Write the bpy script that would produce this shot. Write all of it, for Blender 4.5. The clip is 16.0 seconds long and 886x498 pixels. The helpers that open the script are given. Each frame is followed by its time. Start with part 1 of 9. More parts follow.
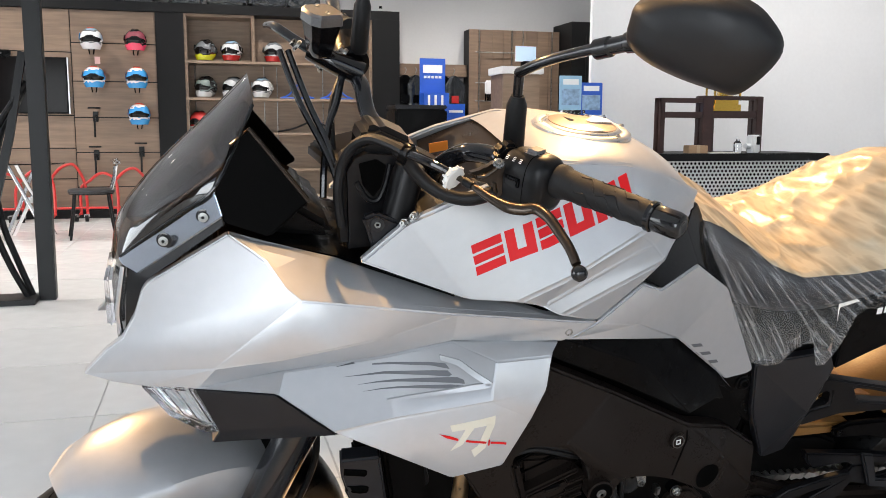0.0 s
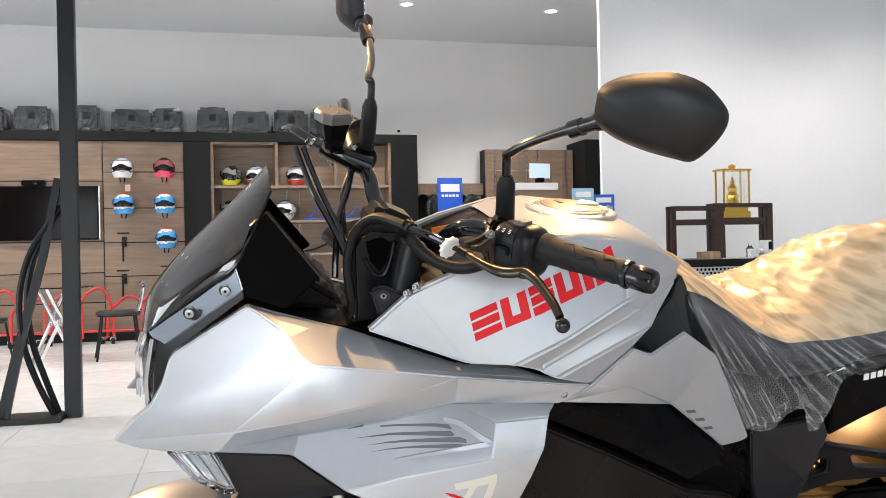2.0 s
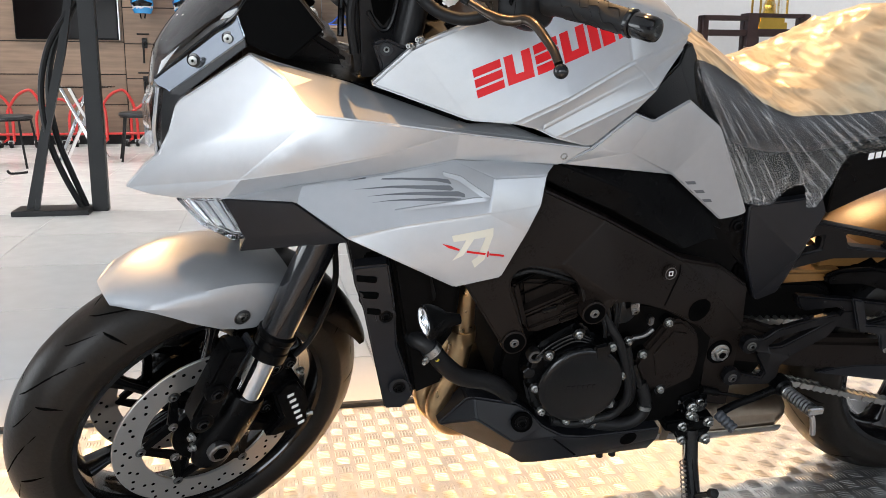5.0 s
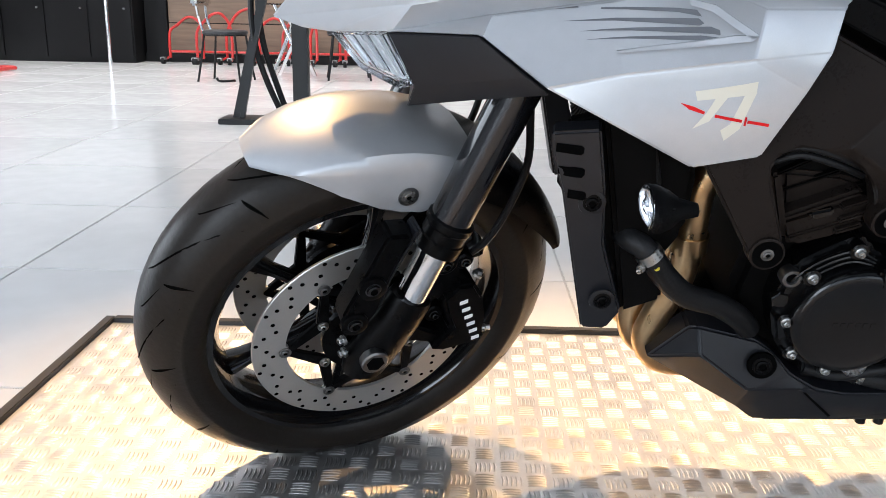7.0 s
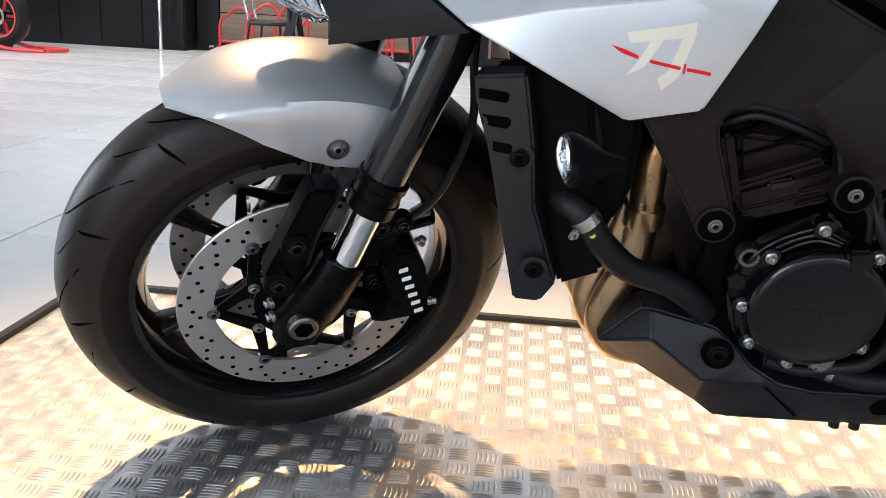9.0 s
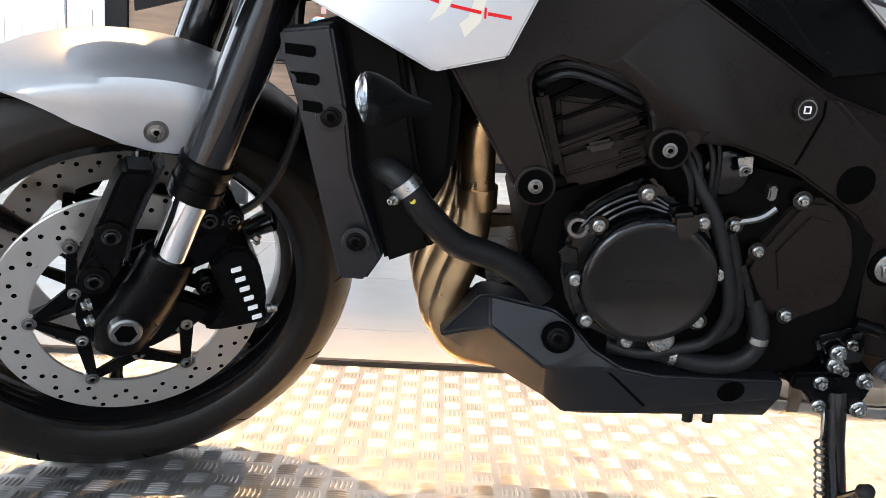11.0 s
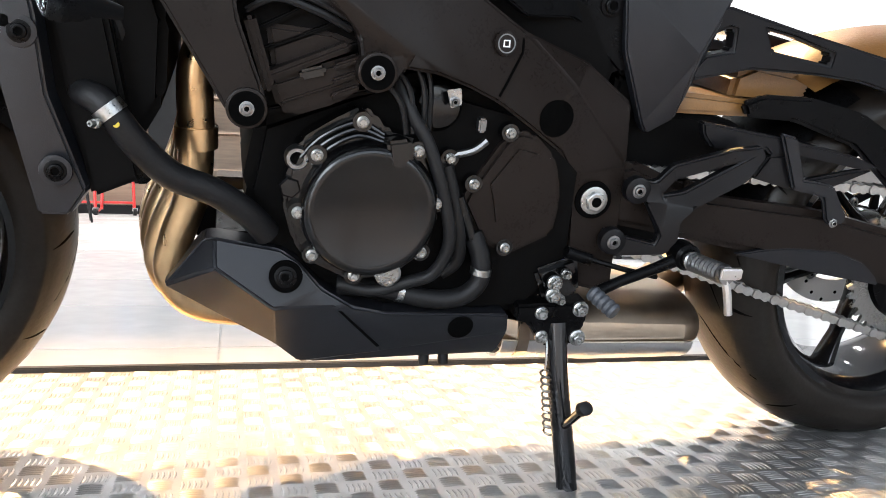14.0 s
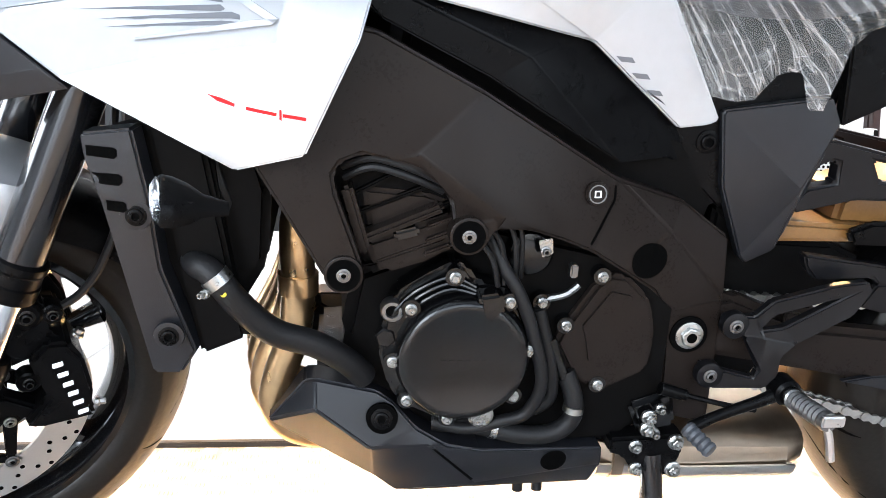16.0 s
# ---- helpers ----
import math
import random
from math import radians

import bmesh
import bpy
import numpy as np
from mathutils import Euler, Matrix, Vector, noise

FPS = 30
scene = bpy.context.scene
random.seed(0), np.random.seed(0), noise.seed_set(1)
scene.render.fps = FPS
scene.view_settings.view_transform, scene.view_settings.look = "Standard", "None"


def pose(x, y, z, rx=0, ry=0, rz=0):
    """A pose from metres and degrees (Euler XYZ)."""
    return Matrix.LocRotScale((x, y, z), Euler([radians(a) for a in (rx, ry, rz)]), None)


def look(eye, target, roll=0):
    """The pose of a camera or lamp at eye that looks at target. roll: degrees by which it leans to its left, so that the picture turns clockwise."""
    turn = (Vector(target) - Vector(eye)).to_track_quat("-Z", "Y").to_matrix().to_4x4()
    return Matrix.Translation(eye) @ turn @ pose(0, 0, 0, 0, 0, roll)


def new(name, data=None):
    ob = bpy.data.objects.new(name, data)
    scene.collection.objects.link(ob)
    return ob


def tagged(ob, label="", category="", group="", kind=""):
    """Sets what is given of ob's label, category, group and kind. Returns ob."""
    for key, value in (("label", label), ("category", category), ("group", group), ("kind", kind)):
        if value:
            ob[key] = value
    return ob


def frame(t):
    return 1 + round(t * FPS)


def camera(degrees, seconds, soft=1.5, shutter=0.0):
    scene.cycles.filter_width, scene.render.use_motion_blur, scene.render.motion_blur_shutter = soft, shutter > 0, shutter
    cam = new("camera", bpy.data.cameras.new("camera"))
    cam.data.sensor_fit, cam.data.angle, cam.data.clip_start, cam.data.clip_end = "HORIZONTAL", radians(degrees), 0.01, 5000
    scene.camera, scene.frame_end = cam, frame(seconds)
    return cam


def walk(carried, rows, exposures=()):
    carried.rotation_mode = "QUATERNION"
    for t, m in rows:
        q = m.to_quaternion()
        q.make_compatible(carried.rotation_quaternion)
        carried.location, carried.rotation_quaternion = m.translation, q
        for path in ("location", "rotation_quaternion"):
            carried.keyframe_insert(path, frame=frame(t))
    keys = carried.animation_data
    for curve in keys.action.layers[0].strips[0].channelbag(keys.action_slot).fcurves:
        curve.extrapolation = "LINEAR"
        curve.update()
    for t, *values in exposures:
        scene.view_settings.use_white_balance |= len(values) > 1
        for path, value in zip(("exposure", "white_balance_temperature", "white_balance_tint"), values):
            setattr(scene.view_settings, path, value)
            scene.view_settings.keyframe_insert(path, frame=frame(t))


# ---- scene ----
# Camera and its walk: seconds, eye, turn in degrees.
cam = camera(54.18, 16.0, soft=0.3, shutter=0.0)
PATH = [
    (0.0, 0.1339, -1.4526, 0.9962, 82.15, -0.24, -15.15),
    (0.5, 0.1307, -1.4598, 0.9964, 82.74, -0.16, -14.66),
    (1.0, 0.1317, -1.4859, 0.9952, 86.14, 0.19, -14.41),
    (1.5, 0.1304, -1.5258, 0.9701, 89.34, 0.78, -14.04),
    (2.0, 0.1349, -1.5648, 0.9385, 90.12, 1.2, -13.76),
    (2.5, 0.1417, -1.5789, 0.9174, 89.36, 1.37, -13.55),
    (3.0, 0.1504, -1.5856, 0.8942, 87.18, 1.4, -13.45),
    (3.5, 0.1597, -1.5891, 0.8834, 84.98, 1.2, -13.2),
    (4.0, 0.1595, -1.5939, 0.8709, 83.09, 0.77, -12.93),
    (4.2, 0.1602, -1.5973, 0.8697, 82.01, 0.46, -12.65),
    (6.3, 0.1597, -1.506, 0.8038, 74.49, -1.68, -8.78),
    (6.5, 0.1712, -1.4477, 0.7919, 74.17, -1.64, -5.99),
    (7.0, 0.1904, -1.3069, 0.7061, 74.08, -1.06, 1.4),
    (7.5, 0.2082, -1.2416, 0.6658, 73.81, -1.84, 3.54),
    (8.0, 0.221, -1.2113, 0.6517, 74.0, -3.05, 4.7),
    (8.2, 0.2295, -1.2131, 0.6469, 74.25, -3.31, 5.18),
    (10.3, 0.4779, -1.2677, 0.6343, 74.24, -2.08, 4.14),
    (10.5, 0.4575, -1.2514, 0.6099, 75.17, -1.9, 3.21),
    (11.0, 0.4404, -1.2208, 0.4983, 81.79, -2.73, 0.03),
    (11.5, 0.4405, -1.2197, 0.4168, 87.59, -2.72, -4.94),
    (12.0, 0.4573, -1.2269, 0.4085, 88.75, -2.47, -7.52),
    (12.5, 0.4722, -1.2326, 0.4024, 88.97, -2.35, -8.92),
    (13.0, 0.4882, -1.2371, 0.3951, 88.2, -2.17, -11.17),
    (13.5, 0.5024, -1.2421, 0.3869, 87.15, -1.95, -12.84),
    (14.0, 0.5174, -1.2422, 0.3732, 85.87, -1.8, -13.85),
    (14.5, 0.5252, -1.2454, 0.3741, 85.37, -1.69, -14.01),
    (15.0, 0.526, -1.2468, 0.3789, 85.27, -1.49, -14.21),
    (15.5, 0.5256, -1.2387, 0.4062, 85.65, -1.33, -13.48),
    (16.0, 0.5274, -1.2519, 0.5356, 85.81, -1.3, -6.82),
]
walk(cam, [(t, pose(*p)) for t, *p in PATH], [(0.0, 0.02, 6500, 10), (1.0, 0.06, 6500, 10), (2.5, 0.06, 6500, 10), (4.0, -0.04, 6500, 10), (6.5, 0.05, 6200, 10), (7.0, 0.1, 6100, 10), (8.0, 0.05, 6050, 10), (10.5, 0.0, 6150, 10), (11.5, 1.0, 6100, 10), (12.5, 1.55, 6250, 10), (13.2, 1.6, 6250, 10), (14.0, 0.85, 6300, 10), (14.5, 0.75, 6200, 10), (15.0, 0.75, 6100, 10), (15.5, 0.75, 6100, 10), (16.0, 1.3, 6200, 10)])

# ---- light ----
world = bpy.data.worlds.new("world")
scene.world = world
world.use_nodes = True
wn = world.node_tree
sky = wn.nodes.new("ShaderNodeTexSky")
sky.sky_type, sky.sun_disc, sky.sun_elevation, sky.sun_rotation = "NISHITA", False, radians(50), radians(200)
wn.links.new(sky.outputs[0], wn.nodes["Background"].inputs[0])
wn.nodes["Background"].inputs[1].default_value = 0.10

WARM = (1.0, 0.58, 0.24)


def lamp(name, kind, m, power, color, **more):
    d = bpy.data.lights.new(name, kind)
    d.energy, d.color = power, color
    for k, v in more.items():
        if k == "size":
            d.shape, d.size, d.size_y = "RECTANGLE", v[0], v[1]
        elif k == "radius":
            d.shadow_soft_size = v
        elif k == "cone":
            d.spot_size, d.spot_blend = radians(v[0]), v[1]
    ob = new(name, d)
    ob.matrix_world = m
    return ob


SPOTS = [((-0.95, 2.20, 3.55), (0.3, -0.1, 0.3), 690), ((0.60, 0.15, 3.55), (0.5, -0.3, 0.7), 330), ((2.0, 1.90, 3.45), (1.2, 0.0, 0.5), 450)]
for eye, aim, power in SPOTS:
    lamp("warm_spot", "SPOT", look((eye[0], eye[1] - 0.06, eye[2] - 0.16), aim), power, WARM, radius=0.03, cone=(46, 0.8))
# the last two positions are added only to brighten the white partition
DOWN = [(x, y) for y in (5.4, 8.4) for x in (-5.4, -3.7, -2.0, 0.5, 2.2, 4.0)] + [(3.9, 3.5), (5.6, 3.5)]
for x, y in DOWN:
    lamp("downlight_lamp", "SPOT", look((x, y, 3.82), (x, y, 0)), 190 if y > 5 else 150, (1.0, 0.95, 0.9), radius=0.05, cone=(120, 0.6))
# added fill from unseen openings behind the camera and at the left side
PANES = [(-4.6, -1.4), (-1.1, 2.1), (2.4, 5.6)]
# each power is set to brighten or dim the panels that reflect it
for (x0, x1), power in zip(PANES, (205, 36, 48)):
    lamp("shopfront_daylight", "AREA", look(((x0 + x1) / 2, -4.9, 1.4), ((x0 + x1) / 2, 0, 1.2)), power, (0.88, 0.94, 1.0), size=(x1 - x0, 2.4))
# broad fill lamp added at the left wall's unseen opening
lamp("side_daylight", "AREA", look((-8.8, 1.5, 1.6), (0, 1.5, 1.2)), 300, (0.9, 0.95, 1.0), size=(5.5, 2.8))

# ---- materials ----


def material(name, base, rough=0.5, metal=0.0, grain=0.0, scale=60.0, bump=0.0, coat=0.0, spread=0.0, rough_var=0.0, stretch=(1, 1, 1), spec=None):
    """A surface with colour and gloss that vary at two scales, and a fine relief."""
    m = bpy.data.materials.new(name)
    m.use_nodes = True
    t = m.node_tree
    b = t.nodes["Principled BSDF"]
    b.inputs["Base Color"].default_value = (*base, 1)
    b.inputs["Roughness"].default_value, b.inputs["Metallic"].default_value = rough, metal
    if coat:
        b.inputs["Coat Weight"].default_value, b.inputs["Coat Roughness"].default_value = coat, 0.04
    if spec is not None:
        b.inputs["Specular IOR Level"].default_value = spec
    if grain or bump or rough_var or spread:
        c = t.nodes.new("ShaderNodeTexCoord")
        mp = t.nodes.new("ShaderNodeMapping")
        mp.inputs["Scale"].default_value = stretch
        t.links.new(c.outputs["Object"], mp.inputs[0])
        fine, wide = t.nodes.new("ShaderNodeTexNoise"), t.nodes.new("ShaderNodeTexNoise")
        fine.inputs["Scale"].default_value, fine.inputs["Detail"].default_value = scale, 6
        wide.inputs["Scale"].default_value, wide.inputs["Detail"].default_value = scale / 14, 3
        for n in (fine, wide):
            t.links.new(mp.outputs[0], n.inputs[0])
        mix = t.nodes.new("ShaderNodeMath")
        mix.operation = "ADD"
        t.links.new(fine.outputs[0], mix.inputs[0]), t.links.new(wide.outputs[0], mix.inputs[1])
        if grain or spread:
            ramp = t.nodes.new("ShaderNodeMapRange")
            ramp.inputs["From Min"].default_value, ramp.inputs["From Max"].default_value = 0.6, 1.4
            ramp.inputs["To Min"].default_value, ramp.inputs["To Max"].default_value = 1 - grain, 1 + grain
            t.links.new(mix.outputs[0], ramp.inputs[0])
            out = ramp.outputs[0]
            if spread:
                info = t.nodes.new("ShaderNodeObjectInfo")
                r2 = t.nodes.new("ShaderNodeMapRange")
                r2.inputs["To Min"].default_value, r2.inputs["To Max"].default_value = 1 - spread, 1 + spread
                t.links.new(info.outputs["Random"], r2.inputs[0])
                mu = t.nodes.new("ShaderNodeMath")
                mu.operation = "MULTIPLY"
                t.links.new(out, mu.inputs[0]), t.links.new(r2.outputs[0], mu.inputs[1])
                out = mu.outputs[0]
            hue = t.nodes.new("ShaderNodeHueSaturation")
            hue.inputs["Color"].default_value = (*base, 1)
            t.links.new(out, hue.inputs["Value"])
            t.links.new(hue.outputs[0], b.inputs["Base Color"])
        if rough_var:
            rr = t.nodes.new("ShaderNodeMapRange")
            rr.inputs["From Min"].default_value, rr.inputs["From Max"].default_value = 0.6, 1.4
            rr.inputs["To Min"].default_value, rr.inputs["To Max"].default_value = max(rough - rough_var, 0.02), rough + rough_var
            t.links.new(mix.outputs[0], rr.inputs[0])
            t.links.new(rr.outputs[0], b.inputs["Roughness"])
        if bump:
            bp = t.nodes.new("ShaderNodeBump")
            bp.inputs["Strength"].default_value, bp.inputs["Distance"].default_value = 1.0, bump
            t.links.new(fine.outputs[0], bp.inputs["Height"])
            t.links.new(bp.outputs[0], b.inputs["Normal"])
    return m


def glass(name, tint, rough=0.02, clear=0.0):
    m = bpy.data.materials.new(name)
    m.use_nodes = True
    t = m.node_tree
    b = t.nodes["Principled BSDF"]
    b.inputs["Base Color"].default_value = (*tint, 1)
    b.inputs["Roughness"].default_value, b.inputs["Transmission Weight"].default_value, b.inputs["IOR"].default_value = rough, 1.0, 1.46
    if clear:
        tr, mx = t.nodes.new("ShaderNodeBsdfTransparent"), t.nodes.new("ShaderNodeMixShader")
        tr.inputs[0].default_value = (*tint, 1)
        mx.inputs[0].default_value = clear
        t.links.new(b.outputs[0], mx.inputs[1]), t.links.new(tr.outputs[0], mx.inputs[2])
        t.links.new(mx.outputs[0], t.nodes["Material Output"].inputs[0])
    return m


def glow(name, color, strength):
    m = material(name, color, 0.4)
    b = m.node_tree.nodes["Principled BSDF"]
    b.inputs["Emission Color"].default_value, b.inputs["Emission Strength"].default_value = (*color, 1), strength
    return m


def flat(name, base, rough=0.4, metal=0.0, coat=0.0):
    return material(name, base, rough, metal, coat=coat)


SILVER = material("silver_metallic_paint", (0.43, 0.44, 0.455), 0.34, 0.50, grain=0.04, scale=900, coat=0.4)
BLACK_PLASTIC = material("black_grained_plastic", (0.0018, 0.0018, 0.0020), 0.30, grain=0.2, scale=700, bump=0.0001, rough_var=0.06, spec=0.07)
GREY_PLASTIC = material("dark_grey_plastic", (0.0088, 0.0092, 0.0112), 0.34, grain=0.15, scale=700, bump=0.0001, rough_var=0.06, spec=0.27)
FRAME_BLACK = material("satin_black_frame_paint", (0.0115, 0.0087, 0.0074), 0.30, grain=0.15, scale=300, rough_var=0.05, spec=0.09)
ENGINE_BLACK = material("black_engine_paint", (0.0018, 0.0018, 0.0020), 0.17, grain=0.2, scale=400, bump=0.0001, rough_var=0.05, spec=0.36)
GLOSS_BLACK = material("gloss_black", (0.004, 0.004, 0.0045), 0.10, grain=0.1, scale=80, spec=0.45)
RUBBER = material("tyre_rubber", (0.0120, 0.0098, 0.0080), 0.34, grain=0.25, scale=160, bump=0.0003, rough_var=0.03, spec=0.16)
RUBBER_SOFT = material("soft_rubber", (0.0065, 0.0065, 0.007), 0.50, grain=0.2, scale=300, bump=0.0003, spec=0.22)
GRIP_RUBBER = material("grip_rubber", (0.010, 0.010, 0.0105), 0.62, grain=0.2, scale=400, bump=0.0002, spec=0.25)
MATT_SHELL = material("matt_black_shell", (0.009, 0.0092, 0.010), 0.50, grain=0.12, scale=400, bump=0.0001, spec=0.32)
SWITCH_BLACK = material("satin_black_switch_plastic", (0.0045, 0.0045, 0.005), 0.36, grain=0.2, scale=500, bump=0.0001, spec=0.2)
CHROME = material("polished_chrome", (0.72, 0.73, 0.75), 0.10, 1.0, grain=0.03, scale=200, rough_var=0.03)
STEEL = material("zinc_plated_steel", (0.30, 0.30, 0.29), 0.30, 1.0, grain=0.15, scale=400, rough_var=0.1)
ALU = material("machined_aluminium", (0.58, 0.58, 0.58), 0.32, 1.0, grain=0.1, scale=300, rough_var=0.08)
DISC_STEEL = material("brushed_disc_steel", (0.46, 0.445, 0.42), 0.32, 0.8, grain=0.05, scale=500, rough_var=0.05)
DARK_CHROME = material("dark_chrome", (0.52, 0.54, 0.57), 0.22, 1.0, grain=0.05, scale=120)
DULL_STEEL = material("dull_bolt_steel", (0.17, 0.17, 0.17), 0.36, 1.0, grain=0.15, scale=400)
HEADER = material("heat_tinted_stainless_steel", (0.54, 0.37, 0.20), 0.34, 1.0, grain=0.22, scale=40, rough_var=0.1)
MUFFLER = material("dull_stainless_steel", (0.46, 0.37, 0.28), 0.36, 1.0, grain=0.15, scale=60, rough_var=0.1)
SMOKE = material("smoked_acrylic", (0.010, 0.0055, 0.003), 0.03, spec=0.8, coat=1.0)
st = SMOKE.node_tree
tr, mx = st.nodes.new("ShaderNodeBsdfTransparent"), st.nodes.new("ShaderNodeMixShader")
tr.inputs[0].default_value, mx.inputs[0].default_value = (0.30, 0.19, 0.11, 1), 0.28
st.links.new(st.nodes["Principled BSDF"].outputs[0], mx.inputs[1]), st.links.new(tr.outputs[0], mx.inputs[2])
st.links.new(mx.outputs[0], st.nodes["Material Output"].inputs[0])
CLEAR = glass("clear_lens", (0.95, 0.97, 1.0), 0.05)
RED = material("red_decal", (0.58, 0.004, 0.008), 0.40, grain=0.03, scale=200, spec=0.3)
CREAM = material("pale_cream_decal", (0.60, 0.58, 0.49), 0.35, coat=0.4)
WHITE_MARK = flat("white_print", (0.78, 0.78, 0.78), 0.5)
ORANGE = flat("orange_sticker", (0.75, 0.22, 0.02), 0.5)
SEAT_FOAM = material("seat_vinyl", (0.016, 0.017, 0.021), 0.55, grain=0.2, scale=500, bump=0.0004)
LEVER_METAL = material("dark_bronze_lever_metal", (0.050, 0.040, 0.032), 0.28, 0.9, grain=0.1, scale=300)
FORK_TUBE = material("black_anodised_tube", (0.006, 0.0065, 0.008), 0.13, 0.0, grain=0.08, scale=200, coat=0.3, spec=0.3)
SCREEN_METAL = material("polished_screen_strip", (0.60, 0.64, 0.70), 0.16, 1.0, grain=0.04, scale=120)
LAMP_SILVER = material("lamp_reflector_silver", (0.78, 0.79, 0.80), 0.32, 0.7, grain=0.05, scale=200)
MIRROR = flat("mirror_glass", (0.8, 0.82, 0.85), 0.03, 1.0)
TREAD = material("aluminium_tread_plate", (0.63, 0.62, 0.61), 0.40, 0.92, grain=0.08, scale=120, rough_var=0.10, bump=0.0001)
RUBBER_EDGE = material("black_rubber_edge", (0.022, 0.021, 0.021), 0.6, grain=0.2, scale=90)
WALL_WHITE = material("white_wall_paint", (0.74, 0.74, 0.75), 0.7, grain=0.03, scale=30, bump=0.0002)
# only for the unseen front wall, darkened to weaken reflections in black parts
WALL_DARK = material("darkened_unseen_wall_grey", (0.13, 0.13, 0.135), 0.7, grain=0.05, scale=30, bump=0.0002)
WALL_GREY = material("grey_wall_paint", (0.64, 0.635, 0.635), 0.75, grain=0.03, scale=30, bump=0.0002)
CEIL = material("pale_ceiling_paint", (0.58, 0.60, 0.63), 0.8, grain=0.02, scale=20)
FLOOR = material("pale_floor_tile", (0.72, 0.715, 0.70), 0.16, grain=0.05, scale=9, rough_var=0.05, spread=0.025)
GROUT = material("tile_joint", (0.42, 0.42, 0.41), 0.7, grain=0.1, scale=60)
OAK = material("brown_oak_laminate", (0.20, 0.135, 0.092), 0.45, grain=0.34, scale=26, stretch=(0.12, 1, 1.3), spread=0.10)
OAK_LIGHT = material("pale_oak_laminate", (0.26, 0.185, 0.13), 0.45, grain=0.28, scale=26, stretch=(0.15, 1, 1.3), spread=0.10)
BLACK_BOARD = material("matt_black_laminate", (0.0065, 0.0065, 0.007), 0.5, grain=0.12, scale=50, spec=0.2)
BLACK_STEEL = material("black_powder_coated_steel", (0.0065, 0.0065, 0.007), 0.4, grain=0.15, scale=200, spec=0.25)
RED_STEEL = material("red_painted_steel", (0.52, 0.030, 0.026), 0.3, grain=0.06, scale=90)
BLUE = material("blue_board", (0.02, 0.10, 0.52), 0.4, grain=0.05, scale=40)
PALE_BLUE = material("pale_blue_card", (0.30, 0.50, 0.66), 0.4, grain=0.1, scale=30)
DARK_WOOD = material("dark_stained_wood", (0.040, 0.020, 0.018), 0.32, grain=0.3, scale=40, stretch=(0.3, 1, 1))
GOLD = material("polished_gold", (0.80, 0.50, 0.10), 0.22, 1.0, grain=0.1, scale=60, rough_var=0.08)
# tan holds the warm lamplight that falls on the tail's inner parts
UNDER = material("warm_lit_liner_plastic", (0.165, 0.080, 0.022), 0.36, grain=0.15, scale=200, bump=0.0004)
# near-black that stands in for the shade inside grooves, holes and sockets
GROOVE = material("hollow_shade_black", (0.0015, 0.0015, 0.0015), 0.9, spec=0.02)
SCREEN = material("switched_off_screen", (0.004, 0.003, 0.003), 0.12, spec=0.08)

# ---- building blocks ----


def finish(name, bm, mat, sharp=32):
    bmesh.ops.remove_doubles(bm, verts=bm.verts[:], dist=1e-5)
    bmesh.ops.recalc_face_normals(bm, faces=bm.faces[:])
    me = bpy.data.meshes.new(name)
    bm.to_mesh(me)
    bm.free()
    for p in me.polygons:
        p.use_smooth = True
    me.set_sharp_from_angle(angle=radians(sharp))
    if mat:
        me.materials.append(mat)
    return me


def part(name, bm, mat, parent, label="", xf=None, sharp=32):
    """Links a bmesh as one mesh object under a thing or a part."""
    if xf is not None:
        bm.transform(xf)
    ob = new(name, finish(name, bm, mat, sharp))
    ob.parent = parent
    if label:
        tagged(ob, label)
    return ob


def thing(name, label, category, m=None, group="", kind=""):
    ob = new(name)
    ob.empty_display_size = 0.05
    if m is not None:
        ob.matrix_world = m
    return tagged(ob, label, category, group, kind)


def solid(name, bm, mat, label, category, kind="", group="", m=None, sharp=32):
    ob = new(name, finish(name, bm, mat, sharp))
    if m is not None:
        ob.matrix_world = m
    return tagged(ob, label, category, group, kind)


def box(x0, x1, y0, y1, z0, z1, bevel=0.0, bm=None):
    b = bmesh.new()
    bmesh.ops.create_cube(b, size=1, matrix=Matrix.LocRotScale(((x0 + x1) / 2, (y0 + y1) / 2, (z0 + z1) / 2), None, (x1 - x0, y1 - y0, z1 - z0)))
    if bevel:
        bmesh.ops.bevel(b, geom=b.edges[:], offset=bevel, segments=2, affect="EDGES")
    return merge(bm, b)


def merge(bm, other):
    if bm is None:
        return other
    me = bpy.data.meshes.new("joined")
    other.to_mesh(me)
    other.free()
    bm.from_mesh(me)
    bpy.data.meshes.remove(me)
    return bm


def spline(points, steps=6):
    """A smooth line through the points."""
    pts = [Vector(p) for p in points]
    if len(pts) < 3:
        return pts
    out = []
    for i in range(len(pts) - 1):
        p0, p1, p2, p3 = pts[max(i - 1, 0)], pts[i], pts[i + 1], pts[min(i + 2, len(pts) - 1)]
        for k in range(steps):
            t = k / steps
            out.append(0.5 * (2 * p1 + (p2 - p0) * t + (2 * p0 - 5 * p1 + 4 * p2 - p3) * t * t + (3 * p1 - p0 - 3 * p2 + p3) * t**3))
    return out + [pts[-1]]


